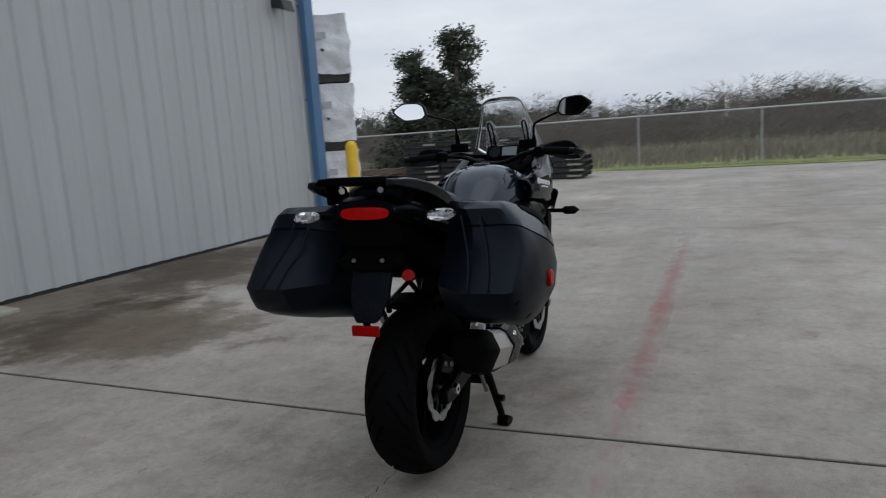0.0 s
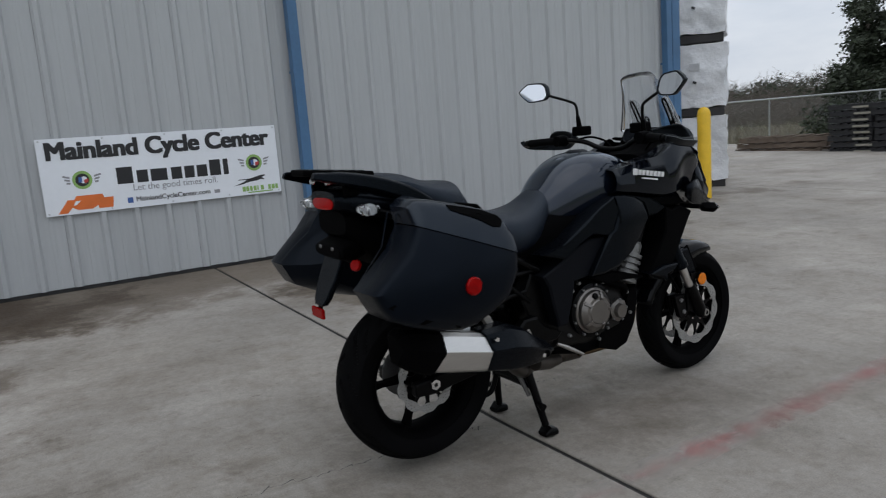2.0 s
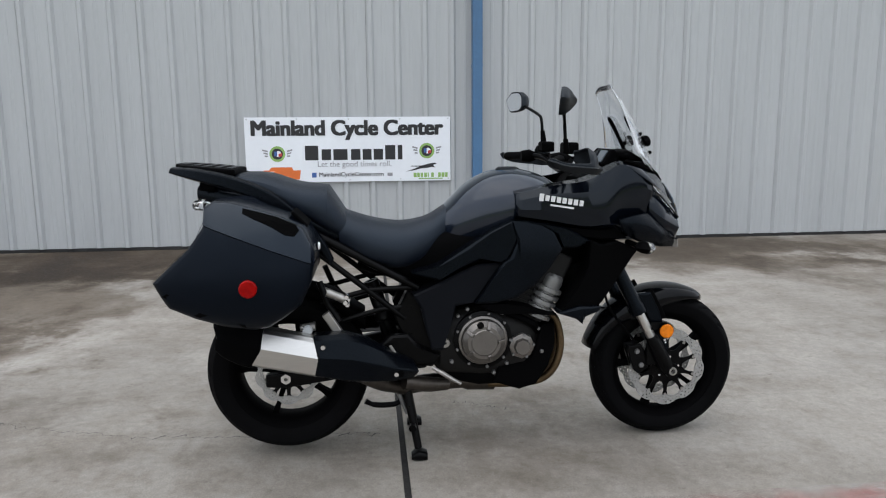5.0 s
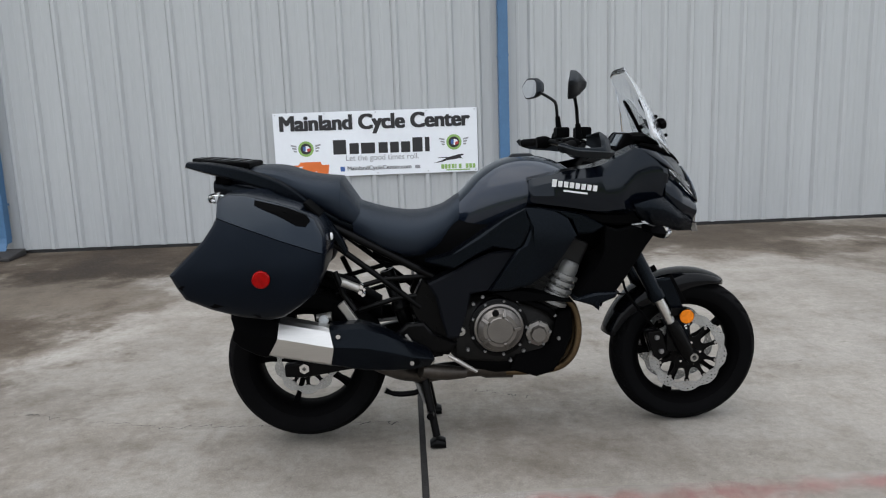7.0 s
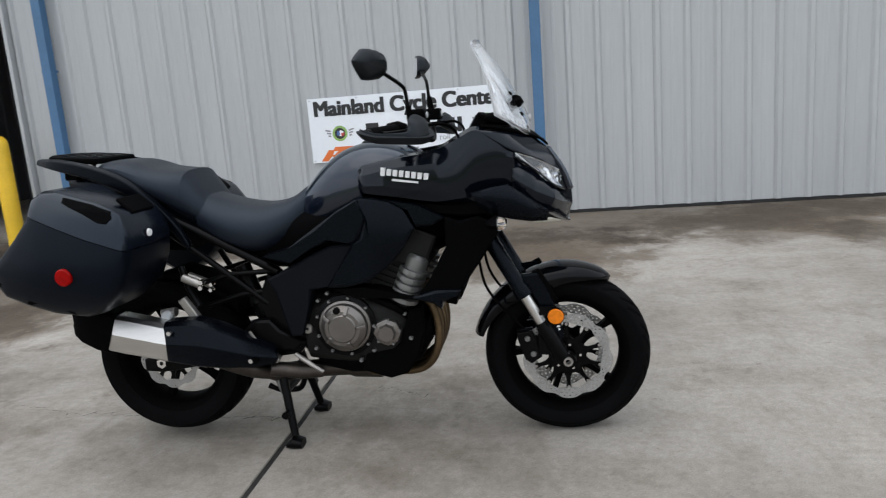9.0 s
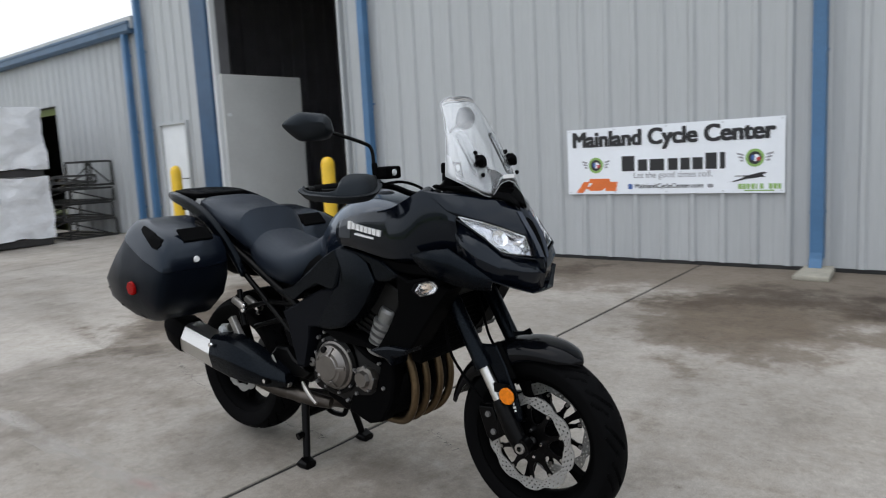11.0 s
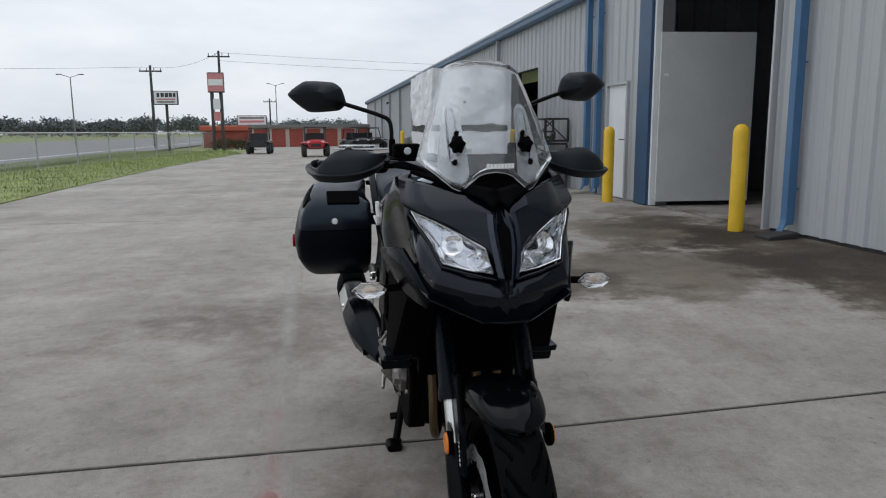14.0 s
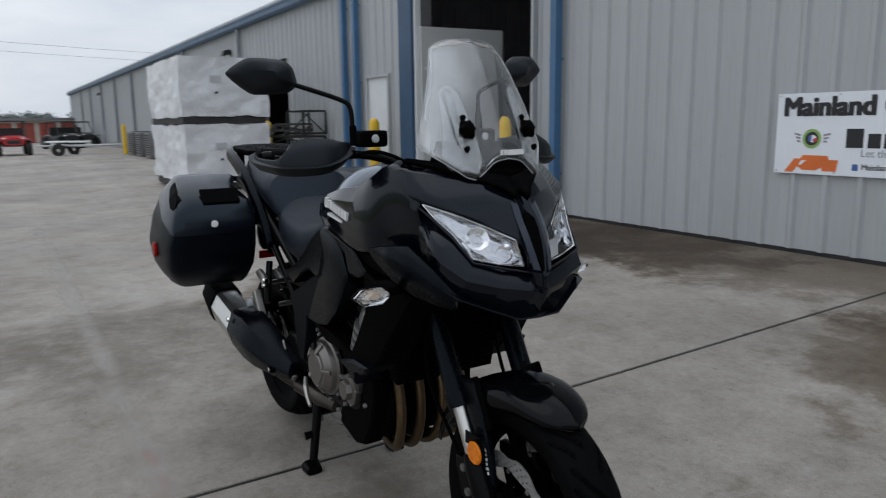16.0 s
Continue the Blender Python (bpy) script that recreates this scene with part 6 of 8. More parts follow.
def frame_parts():
    for sgn in (1, -1):
        x = 0.145 * sgn
        for pts, r in (([(x, 0.14, 0.82), (x, 0.30, 0.69), (x * 1.02, 0.47, 0.55)], 0.0115), ([(x, 0.16, 0.618), (x, 0.34, 0.663), (x, 0.52, 0.668)], 0.010),
                       ([(x, 0.24, 0.55), (x, 0.38, 0.588), (x, 0.52, 0.60)], 0.010), ([(x * 0.95, 0.10, 0.90), (x, 0.30, 0.79), (x, 0.52, 0.665)], 0.016),
                       ([(x * 0.95, -0.2, 0.99), (x * 0.95, 0.10, 0.90)], 0.014)):
            part("frame_tube", tubed(pts, r, 10), M_FRAME, bike, smooth=50)
        part("main_beam", plate([(0.48, 0.66), (0.55, 0.60), (0.62, 0.42), (0.57, 0.36), (0.50, 0.37), (0.47, 0.46), (0.43, 0.56)], 0.09 * sgn * sgn, 0.155, 0.01, sgn), M_FRAME, bike, smooth=30)
        part("frame_spar", tubed([(x, 0.55, 0.60), (x * 1.1, 0.8, 0.72), (x * 1.1, 1.05, 0.86), (x * 0.6, 1.2, 0.96)], 0.035, 12), M_FRAME, bike, smooth=50)
        # footrests with their hangers
        h = part("footrest_hanger", plate([(0.415, 0.494), (0.476, 0.497), (0.515, 0.455), (0.60, 0.41), (0.574, 0.386), (0.492, 0.379), (0.425, 0.405), (0.375, 0.458)], 0.15, 0.185, 0.01, sgn), M_FRAME, bike, smooth=30)
        part("footrest", tubed([(0.17 * sgn, 0.45, 0.385), (0.27 * sgn, 0.445, 0.378)], [0.015, 0.013], 10), M_MATTE, h)
        part("footrest_plate", boxed((0.205 * sgn, 0.432, 0.428), (0.006, 0.012, 0.085), Matrix.Rotation(radians(31), 3, "X")), M_ALU, h, "bare aluminium heel guard", bevel=0.003)
        part("footrest_clevis", boxed((0.205 * sgn, 0.48, 0.372), (0.02, 0.07, 0.02), Matrix.Rotation(radians(-37), 3, "X")), M_ALU, h, bevel=0.004)
        part("toe_lever", tubed([(0.19 * sgn, 0.565, 0.37), (0.205 * sgn, 0.60, 0.352), (0.215 * sgn, 0.64, 0.328), (0.22 * sgn, 0.67, 0.311)], [0.006, 0.009, 0.008, 0.006], 10), M_ALU, h, "bright foot lever")
        p2 = part("pillion_hanger", tubed([(0.15 * sgn, 0.16, 0.70), (0.17 * sgn, 0.19, 0.62), (0.19 * sgn, 0.23, 0.56)], 0.012, 10), M_FRAME, bike, smooth=50)
        part("pillion_rest", boxed((0.215 * sgn, 0.209, 0.556), (0.026, 0.030, 0.100), Matrix.Rotation(radians(32), 3, "X")), M_ALU, p2, "bare aluminium pillion footrest", bevel=0.004)
        part("hanger_bolt", lathe(bmesh.new(), [(0.005, 0.006), (0.016, 0.006), (0.019, 0)], Matrix.Translation((0.178 * sgn, 0.616, 0.458)) @ Matrix.Rotation(radians(90 * sgn), 4, "Y"), 18), M_ALU, bike)
    adj = part("preload_adjuster", tubed([(0.2, 0.189, 0.670), (0.2, 0.25, 0.643)], 0.015, 16), M_ALU, bike, "bare aluminium spring adjuster", smooth=40)
    for ds, dz in ((0.258, 0.652), (0.254, 0.632)):
        part("adjuster_bolt", lathe(bmesh.new(), [(0.0001, 0.01), (0.008, 0.01), (0.010, 0.004), (0.010, -0.01)], Matrix.Translation((0.205, ds, dz)) @ SIDEWAYS, 12), M_CHROME, adj)
    part("master_cylinder", tubed([(0.2, 0.09, 0.545), (0.2, 0.145, 0.548)], [0.012, 0.017], 12), M_ALU, bike, smooth=40)
    part("reservoir", lathe(bmesh.new(), [(0.0001, 0.03), (0.016, 0.03), (0.018, 0.025), (0.018, -0.02), (0.0001, -0.02)], Matrix.Translation((0.2, 0.118, 0.538)) @ SIDEWAYS, 18), M_PALE, bike, smooth=40)
    # dark filling behind the panels
    part("inner_body", hull([(0.3, 0.10, 0.72, 0.86), (0.5, 0.13, 0.66, 0.86), (0.8, 0.17, 0.64, 0.92), (1.05, 0.16, 0.68, 0.94), (1.2, 0.13, 0.74, 1.0)], 3), M_MATTE, bike, smooth=40)


frame_parts()


def bodywork():
    # tank with knee hollows
    st = smoothed([(0.60, 0.085, 0.80, 0.925), (0.64, 0.118, 0.79, 0.965), (0.70, 0.15, 0.79, 1.025), (0.77, 0.175, 0.80, 1.07), (0.85, 0.195, 0.82, 1.092), (0.93, 0.205, 0.86, 1.090), (1.0, 0.20, 0.90, 1.07), (1.06, 0.17, 0.93, 1.035)], 4)
    t = part("tank", hull(st, 2.7, 36, 0.86), M_TANK, bike, "glossy black fuel tank", smooth=60)
    part("filler_lid", lathe(bmesh.new(), [(0.0001, 0.012), (0.035, 0.012), (0.045, 0.006), (0.05, 0.0)], Matrix.Translation((0, 0.88, 1.088)), 28), M_SATIN, t, smooth=40)
    # seats
    rs = smoothed([(0.235, 0.135, 0.80, 0.955), (0.30, 0.155, 0.765, 0.930), (0.38, 0.165, 0.735, 0.908), (0.47, 0.165, 0.725, 0.898), (0.56, 0.14, 0.755, 0.915), (0.62, 0.11, 0.80, 0.950), (0.645, 0.095, 0.85, 0.965)], 4)
    part("rider_seat", hull(rs, 3.0, 32, 0.82), M_SEAT, bike, "black vinyl rider seat", smooth=60)
    ps = smoothed([(-0.15, 0.09, 1.045, 1.075), (-0.11, 0.125, 1.03, 1.092), (-0.02, 0.15, 0.995, 1.088), (0.07, 0.16, 0.95, 1.058), (0.15, 0.16, 0.90, 1.045), (0.192, 0.153, 0.868, 1.041), (0.198, 0.152, 0.866, 1.036), (0.228, 0.145, 0.855, 0.99), (0.262, 0.13, 0.84, 0.937)], 4)
    part("pillion_seat", hull(ps, 3.4, 32, 0.86), M_SEAT, bike, "black vinyl pillion seat", smooth=28)
    part("tail_cowl", hull([(-0.265, 0.09, 0.99, 1.05), (-0.2, 0.12, 0.955, 1.06), (-0.05, 0.13, 0.93, 1.03), (0.12, 0.13, 0.86, 0.97), (0.25, 0.12, 0.80, 0.90)], 3.2), M_SATIN, bike, smooth=45)
    part("under_tail", hull([(-0.24, 0.10, 0.90, 0.98), (-0.12, 0.115, 0.78, 0.96), (0.02, 0.11, 0.74, 0.94), (0.15, 0.10, 0.74, 0.88)], 3.5), M_MATTE, bike, smooth=45)
    # luggage rack: padded plate with slots, and two arms
    rk = new("luggage_rack")
    rk.parent = bike
    outline = [(-0.05, -0.345), (0.05, -0.345), (0.125, -0.30), (0.135, -0.20), (0.115, -0.125), (-0.115, -0.125), (-0.135, -0.20), (-0.125, -0.30)]
    bm = bmesh.new()
    zt = lambda s: 1.128 - 0.10 * (s + 0.34)
    loft(bm, [[(r, s, zt(s) - 0.022) for r, s in outline], [(r, s, zt(s)) for r, s in outline]])
    plate_top = part("rack_plate", fix(bm), M_MATTE, rk, bevel=0.006)
    for k in range(5):
        s = -0.315 + k * 0.04
        part("grip_rib", boxed((0, s, zt(s) + 0.0002), (0.2 - 0.02 * abs(k - 2), 0.022, 0.003)), M_SATIN, plate_top, bevel=0.003)
    for sgn in (1, -1):
        path = smoothed([(0.118, -0.345, 1.108, 0.012), (0.15, -0.25, 1.092, 0.022), (0.165, -0.12, 1.058, 0.026), (0.17, 0.0, 1.005, 0.026), (0.17, 0.10, 0.925, 0.024), (0.165, 0.175, 0.835, 0.02), (0.16, 0.21, 0.77, 0.014)], 5)
        bm = bmesh.new()
        loft(bm, [[(sgn * (r + a * 0.012), s + 0.45 * b * h, z + b * h) for a, b in ((-1, -1), (1, -0.7), (1, 0.7), (-1, 1))] for r, s, z, h in path])
        part("grab_rail", fix(bm), M_SATIN, rk, smooth=35, bevel=0.004)
        part("rail_bolt", lathe(bmesh.new(), [(0.0001, 0.010), (0.010, 0.010), (0.013, 0)], Matrix.Translation((sgn * 0.06, -0.265, 1.082)) @ Matrix.Rotation(radians(90), 4, "X"), 12), M_CHROME, rk)
        part("rack_strut", boxed((0.12 * sgn, -0.22, 1.065), (0.02, 0.05, 0.06)), M_MATTE, rk, bevel=0.004)
    # lights at the tail
    tl = part("tail_light", hull([(-0.272, 0.05, 0.996, 1.02), (-0.268, 0.075, 0.988, 1.028), (-0.24, 0.088, 0.984, 1.032), (-0.2, 0.088, 0.985, 1.03)], 3), M_TAIL, bike, "red tail light lens", smooth=50)
    for sgn in (1, -1):
        ts = part("rear_indicator", tubed([(0.10 * sgn, -0.19, 0.99), (0.18 * sgn, -0.20, 0.993)], 0.011, 10), M_MATTE, bike, "black stalk with a clear lens")
        part("bulb", hull([(-0.216, 0.006, 0.989, 0.999), (-0.2, 0.009, 0.987, 1.001)], 2, 12), M_PALE, ts).location = (0.225 * sgn, 0, 0)
        part("indicator_lens", hull([(-0.243, 0.03, 0.984, 1.006), (-0.235, 0.042, 0.977, 1.012), (-0.212, 0.044, 0.976, 1.014), (-0.19, 0.03, 0.982, 1.008)], 2.6, 18), M_LENS, ts, "clear indicator lens", smooth=40).location = (0.225 * sgn, 0, 0)
        part("reflector_bowl", hull([(-0.205, 0.040, 0.978, 1.012), (-0.185, 0.02, 0.986, 1.004)], 2.6, 14), M_CHROME, ts).location = (0.225 * sgn, 0, 0)
    # plate bracket, mud flap, reflectors
    pb = part("plate_bracket", hull([(-0.268, 0.09, 0.828, 0.866), (-0.258, 0.10, 0.822, 0.872), (-0.21, 0.09, 0.80, 0.90), (-0.15, 0.08, 0.82, 0.92)], 3.5), M_MATTE, bike, smooth=40)
    for sgn in (1, -1):
        part("bracket_bolt", lathe(bmesh.new(), [(0.0001, 0.006), (0.006, 0.006), (0.008, 0)], Matrix.Translation((0.045 * sgn, -0.266, 0.858)) @ Matrix.Rotation(radians(90), 4, "X"), 10), M_DULL, pb)
    bm = bmesh.new()
    loft(bm, [[(a * w, s + b * 0.012, z) for a, b in ((-1, -1), (1, -1), (1, 1), (-1, 1))] for w, s, z in ((0.062, -0.235, 0.83), (0.06, -0.27, 0.75), (0.045, -0.298, 0.69), (0.03, -0.308, 0.665))])
    fl = part("mud_flap", fix(bm), M_SATIN, bike, bevel=0.004)
    part("low_reflector", boxed((0.0, -0.322, 0.641), (0.084, 0.012, 0.034)), M_RED, fl, "small red reflector", bevel=0.003)
    part("reflector_arm", boxed((0.0, -0.312, 0.66), (0.02, 0.008, 0.03)), M_MATTE, fl)
    part("side_reflector", lathe(bmesh.new(), [(0.0001, 0.01), (0.018, 0.01), (0.02, 0)], Matrix.Translation((0.1, -0.215, 0.80)) @ Matrix.Rotation(radians(50), 4, "Y") @ Matrix.Rotation(radians(60), 4, "X"), 18), M_RED, fl)

    # side panels, mirrored
    for sgn in (1, -1):
        wide = lambda s, z: 0.222 + 0.03 * min(1, max(0, (s - 0.5) / 0.5))
        part("side_panel", plate([(0.492, 0.732), (0.588, 0.756), (0.69, 0.822), (0.783, 0.881), (0.856, 0.916), (0.88, 0.86), (0.845, 0.78), (0.821, 0.766), (0.745, 0.779), (0.67, 0.752), (0.591, 0.705)], 0.14, wide, 0.010, sgn), M_SATIN, bike, smooth=30)
        part("side_lobe", plate([(0.858, 0.916), (0.904, 0.916), (0.96, 0.90), (1.008, 0.872), (1.04, 0.81), (0.991, 0.739), (0.942, 0.683), (0.868, 0.633), (0.79, 0.616), (0.721, 0.616), (0.775, 0.695), (0.823, 0.766), (0.85, 0.782), (0.883, 0.86)], 0.14, wide, 0.012, sgn), M_SATIN, bike, smooth=30)
        part("frame_cover", plate([(0.498, 0.649), (0.592, 0.692), (0.66, 0.727), (0.736, 0.758), (0.824, 0.762), (0.775, 0.69), (0.725, 0.616), (0.655, 0.604), (0.635, 0.53), (0.605, 0.44), (0.565, 0.44), (0.54, 0.53), (0.525, 0.60)], 0.12, lambda s, z: 0.208 + 0.02 * (s - 0.5), 0.010, sgn), M_GREYP, bike, "dark grey frame cover", smooth=30)
        part("cover_plug", lathe(bmesh.new(), [(0.0001, 0.004), (0.012, 0.004), (0.014, 0)], Matrix.Translation((0.205 * sgn, 0.715, 0.655)) @ Matrix.Rotation(radians(90 * sgn), 4, "Y"), 16), M_MATTE, bike)
        part("cover_bolt", lathe(bmesh.new(), [(0.0001, 0.006), (0.007, 0.006), (0.009, 0)], Matrix.Translation((0.196 * sgn, 0.535, 0.622)) @ Matrix.Rotation(radians(90 * sgn), 4, "Y"), 12), M_CHROME, bike)
        part("lower_trim", plate([(0.731, 0.609), (0.83, 0.613), (0.936, 0.593), (1.027, 0.566), (1.03, 0.556), (0.936, 0.566), (0.812, 0.57)], 0.15, 0.222, 0.008, sgn), M_MATTE, bike, smooth=30)
        part("middle_panel", plate([(0.868, 0.922), (0.988, 0.905), (1.068, 0.886), (1.145, 0.838), (1.10, 0.815), (1.048, 0.812), (1.016, 0.875), (0.965, 0.905)], 0.15, lambda s, z: 0.242 + 0.03 * (s - 0.9), 0.010, sgn), M_SATIN, bike, smooth=30)
        part("radiator_cover", plate([(1.145, 0.842), (1.189, 0.824), (1.25, 0.835), (1.336, 0.80), (1.304, 0.760), (1.263, 0.700), (1.20, 0.615), (1.17, 0.582), (1.10, 0.575), (1.03, 0.572), (1.084, 0.643), (1.14, 0.74)], 0.15, lambda s, z: 0.252 - 0.14 * max(0, s - 1.16), 0.008, sgn), M_MATTE, bike, smooth=30)
        part("cover_fin", plate([(1.02, 0.578), (1.10, 0.600), (1.186, 0.598), (1.176, 0.580), (1.12, 0.560), (1.115, 0.534), (1.09, 0.555)], 0.19, 0.275, 0.010, sgn), M_SATIN, bike, smooth=30)
        part("wing_root", plate([(1.02, 0.893), (1.14, 0.880), (1.24, 0.905), (1.262, 0.868), (1.29, 0.842), (1.20, 0.836), (1.12, 0.85)], 0.15, 0.232, 0.010, sgn), M_MATTE, bike, smooth=30)
        # front indicators
        ind = part("front_indicator", tubed([(0.2 * sgn, 1.30, 0.825), (0.29 * sgn, 1.315, 0.822)], 0.010, 10), M_MATTE, bike)
        part("indicator_pod", hull([(1.285, 0.012, 0.815, 0.829), (1.30, 0.036, 0.803, 0.841), (1.318, 0.0495, 0.7985, 0.8455), (1.322, 0.0495, 0.7985, 0.8455)], 2, 6), M_MATTE, ind, smooth=40).location = (0.325 * sgn, 0, 0)
        part("reflector_bowl", hull([(1.3225, 0.045, 0.801, 0.843), (1.326, 0.042, 0.802, 0.842)], 2, 6), M_CHROME, ind).location = (0.325 * sgn, 0, 0)
        part("bulb", hull([(1.326, 0.018, 0.817, 0.826), (1.334, 0.010, 0.818, 0.825)], 2, 12), M_BULB, ind).location = (0.325 * sgn, 0, 0)
        part("indicator_lens", hull([(1.323, 0.048, 0.799, 0.845), (1.332, 0.048, 0.799, 0.845), (1.343, 0.040, 0.804, 0.840), (1.352, 0.020, 0.812, 0.832)], 2, 6), M_LENS, ind, "clear indicator lens", smooth=15, bevel=0.002).location = (0.325 * sgn, 0, 0)
        # white badge: eight plain letter blocks with a thin line below
        badge = new("badge")
        badge.parent = bike
        for k in range(8):
            f = k / 7
            h = 0.026 if k == 0 else 0.020
            part("letter_block", boxed((sgn * (0.2592 + 0.0125 * f), 0.957 + 0.142 * f, 1.002 - 0.023 * f), (0.010, 0.0142, h), Matrix.Rotation(radians(-9), 3, "X")), M_LETTER_GLINT, badge)
        part("thin_line", boxed((sgn * 0.2685, 1.03, 0.968), (0.012, 0.085, 0.006), Matrix.Rotation(radians(-9), 3, "X")), M_LETTER_GLINT, badge)


bodywork()


def skin(rows, across=4, along=4):
    """A smooth sheet through rows of points."""
    fine = [spline(r, across) for r in rows]
    cols = [spline([r[k] for r in fine], along) for k in range(len(fine[0]))]
    bm = bmesh.new()
    loft(bm, [list(p) for p in zip(*cols)], cap=False, closed=False)
    return fix(bm)


def sheet_part(name, bm, material, parent, label="", smooth=50, thick=0.004, offset=-1.0):
    ob = part(name, bm, material, parent, label, smooth=smooth)
    sol = ob.modifiers.new("thickness", "SOLIDIFY")
    sol.thickness, sol.offset = thick, offset
    return ob


def cowl():
    """The upper fairing: side halves, hood, lower mask and lamps."""
    rows = [
        (0.868, [(0.185, 1.020), (0.226, 1.012), (0.242, 0.988), (0.246, 0.958), (0.236, 0.935), (0.20, 0.920)]),
        (1.00, [(0.185, 1.046), (0.238, 1.040), (0.260, 1.012), (0.266, 0.955), (0.252, 0.915), (0.20, 0.898)]),
        (1.12, [(0.180, 1.064), (0.243, 1.056), (0.267, 1.018), (0.273, 0.950), (0.260, 0.895), (0.20, 0.868)]),
        (1.20, [(0.190, 1.102), (0.244, 1.088), (0.265, 1.036), (0.271, 0.960), (0.262, 0.900), (0.20, 0.850)]),
        (1.265, [(0.205, 1.124), (0.238, 1.112), (0.256, 1.050), (0.248, 0.975), (0.226, 0.895), (0.20, 0.845)]),
        (1.335, [(0.215, 1.076), (0.238, 1.066), (0.244, 1.030), (0.230, 0.965), (0.206, 0.885), (0.17, 0.840)]),
        (1.380, [(0.205, 1.044), (0.224, 1.036), (0.232, 1.015), (0.216, 0.955), (0.194, 0.875), (0.16, 0.830)]),
    ]
    for sgn in (1, -1):
        M = lambda pts: [(sgn * r, s, z) for r, s, z in pts]
        sheet_part("upper_cowl", skin([M([(r, s, z) for r, z in pts]) for s, pts in rows], 1, 5), M_GLOSS, bike, "glossy black fairing half", 26)
        hood = [
            [(0.0, 1.445, 1.072), (0.022, 1.452, 1.062), (0.074, 1.430, 1.078), (0.150, 1.355, 1.098), (0.221, 1.272, 1.112)],
            [(0.0, 1.478, 1.036), (0.024, 1.486, 1.034), (0.074, 1.463, 1.046), (0.145, 1.408, 1.052), (0.224, 1.335, 1.070)],
            [(0.0, 1.505, 1.000), (0.024, 1.514, 0.998), (0.060, 1.489, 1.010), (0.130, 1.444, 1.014), (0.216, 1.376, 1.042)],
            [(0.0, 1.528, 0.960), (0.022, 1.538, 0.958), (0.042, 1.513, 0.974), (0.080, 1.488, 0.985), (0.125, 1.454, 0.999)],
            [(0.0, 1.548, 0.920), (0.017, 1.555, 0.918), (0.026, 1.538, 0.930), (0.033, 1.531, 0.942), (0.042, 1.528, 0.956)],
            [(0.0, 1.562, 0.880), (0.010, 1.564, 0.879), (0.016, 1.548, 0.882), (0.020, 1.539, 0.885), (0.024, 1.535, 0.889)],
            [(0.0, 1.566, 0.850), (0.008, 1.566, 0.850), (0.014, 1.553, 0.850), (0.019, 1.545, 0.850), (0.024, 1.541, 0.852)]]
        sheet_part("hood_panel", skin([M(r) for r in hood], 1, 5), M_GLOSS, bike, "glossy black hood half above the lamp", 18)
        part("hood_slot", fix(loft(bmesh.new(), [M([(0.0, y + 0.004, z), (w, y + 0.004, z), (w, y - 0.006, z), (0.0, y - 0.006, z)]) for w, y, z in ((0.003, 1.500, 1.010), (0.014, 1.509, 0.998), (0.016, 1.523, 0.973), (0.013, 1.538, 0.944), (0.007, 1.554, 0.908), (0.002, 1.562, 0.886))])), M_MATTE, bike, "matte black slot in the nose")
        # raised ridge beside the slot, its bluer paint standing in for reflected sky
        ridge = ((0.023, 1.493, 1.026), (0.026, 1.512, 0.998), (0.025, 1.536, 0.960), (0.020, 1.553, 0.922), (0.013, 1.565, 0.884))
        part("nose_ridge", fix(loft(bmesh.new(), [M([(x - 0.005, y + 0.001, z - 0.003), (x, y + 0.006, z + 0.005), (x + 0.012, y - 0.004, z + 0.007), (x + 0.010, y - 0.014, z)]) for x, y, z in ridge])), M_TANK, bike, "nose ridge in bluer paint that imitates reflected sky", smooth=20)
        mask = [
            [(0.205, 1.372, 1.020), (0.206, 1.372, 0.950), (0.186, 1.368, 0.872)],
            [(0.172, 1.449, 0.960), (0.192, 1.440, 0.905), (0.188, 1.428, 0.850)],
            [(0.150, 1.504, 0.910), (0.166, 1.506, 0.872), (0.172, 1.483, 0.835)],
            [(0.085, 1.527, 0.893), (0.092, 1.532, 0.852), (0.110, 1.512, 0.808)],
            [(0.024, 1.543, 0.880), (0.030, 1.550, 0.842), (0.055, 1.540, 0.786)],
            [(0.0, 1.567, 0.850), (0.0, 1.566, 0.834), (0.0, 1.550, 0.784)]]
        sheet_part("lamp_mask", skin([M(r) for r in mask], 1, 1), M_GLOSS, bike, "", 12)
        sheet_part("nose_underside", skin([M([r[2], (r[2][0] * 0.9, r[2][1] - 0.06, r[2][2] + 0.012), (r[2][0] * 0.6, 1.36, 0.83)]) for r in mask], 2, 3), M_MATTE, bike)
        # thin blade along the lower edge, turned up to the sky
        lip = [(0.186, 1.445, 0.848), (0.172, 1.483, 0.835), (0.110, 1.512, 0.808), (0.055, 1.540, 0.786), (0.0, 1.550, 0.784)]
        part("cowl_lip", fix(loft(bmesh.new(), [M([(x, y - 0.004, z + 0.004), (x * 1.03 + 0.002, y + 0.015 * k, z - 0.002), (x * 1.03, y + 0.013 * k, z - 0.007), (x, y - 0.006, z - 0.006)]) for (x, y, z), k in zip(lip, (0.3, 1.0, 1.0, 1.0, 0.3))])), M_GLOSS, bike)
        rim = [(0.207, 1.380, 1.022), (0.190, 1.420, 0.994), (0.170, 1.455, 0.962), (0.149, 1.508, 0.911), (0.085, 1.531, 0.895), (0.024, 1.546, 0.882)]
        part("lamp_rim", tubed(M(rim), 0.0032, 8), M_GLOSS, bike, smooth=50)
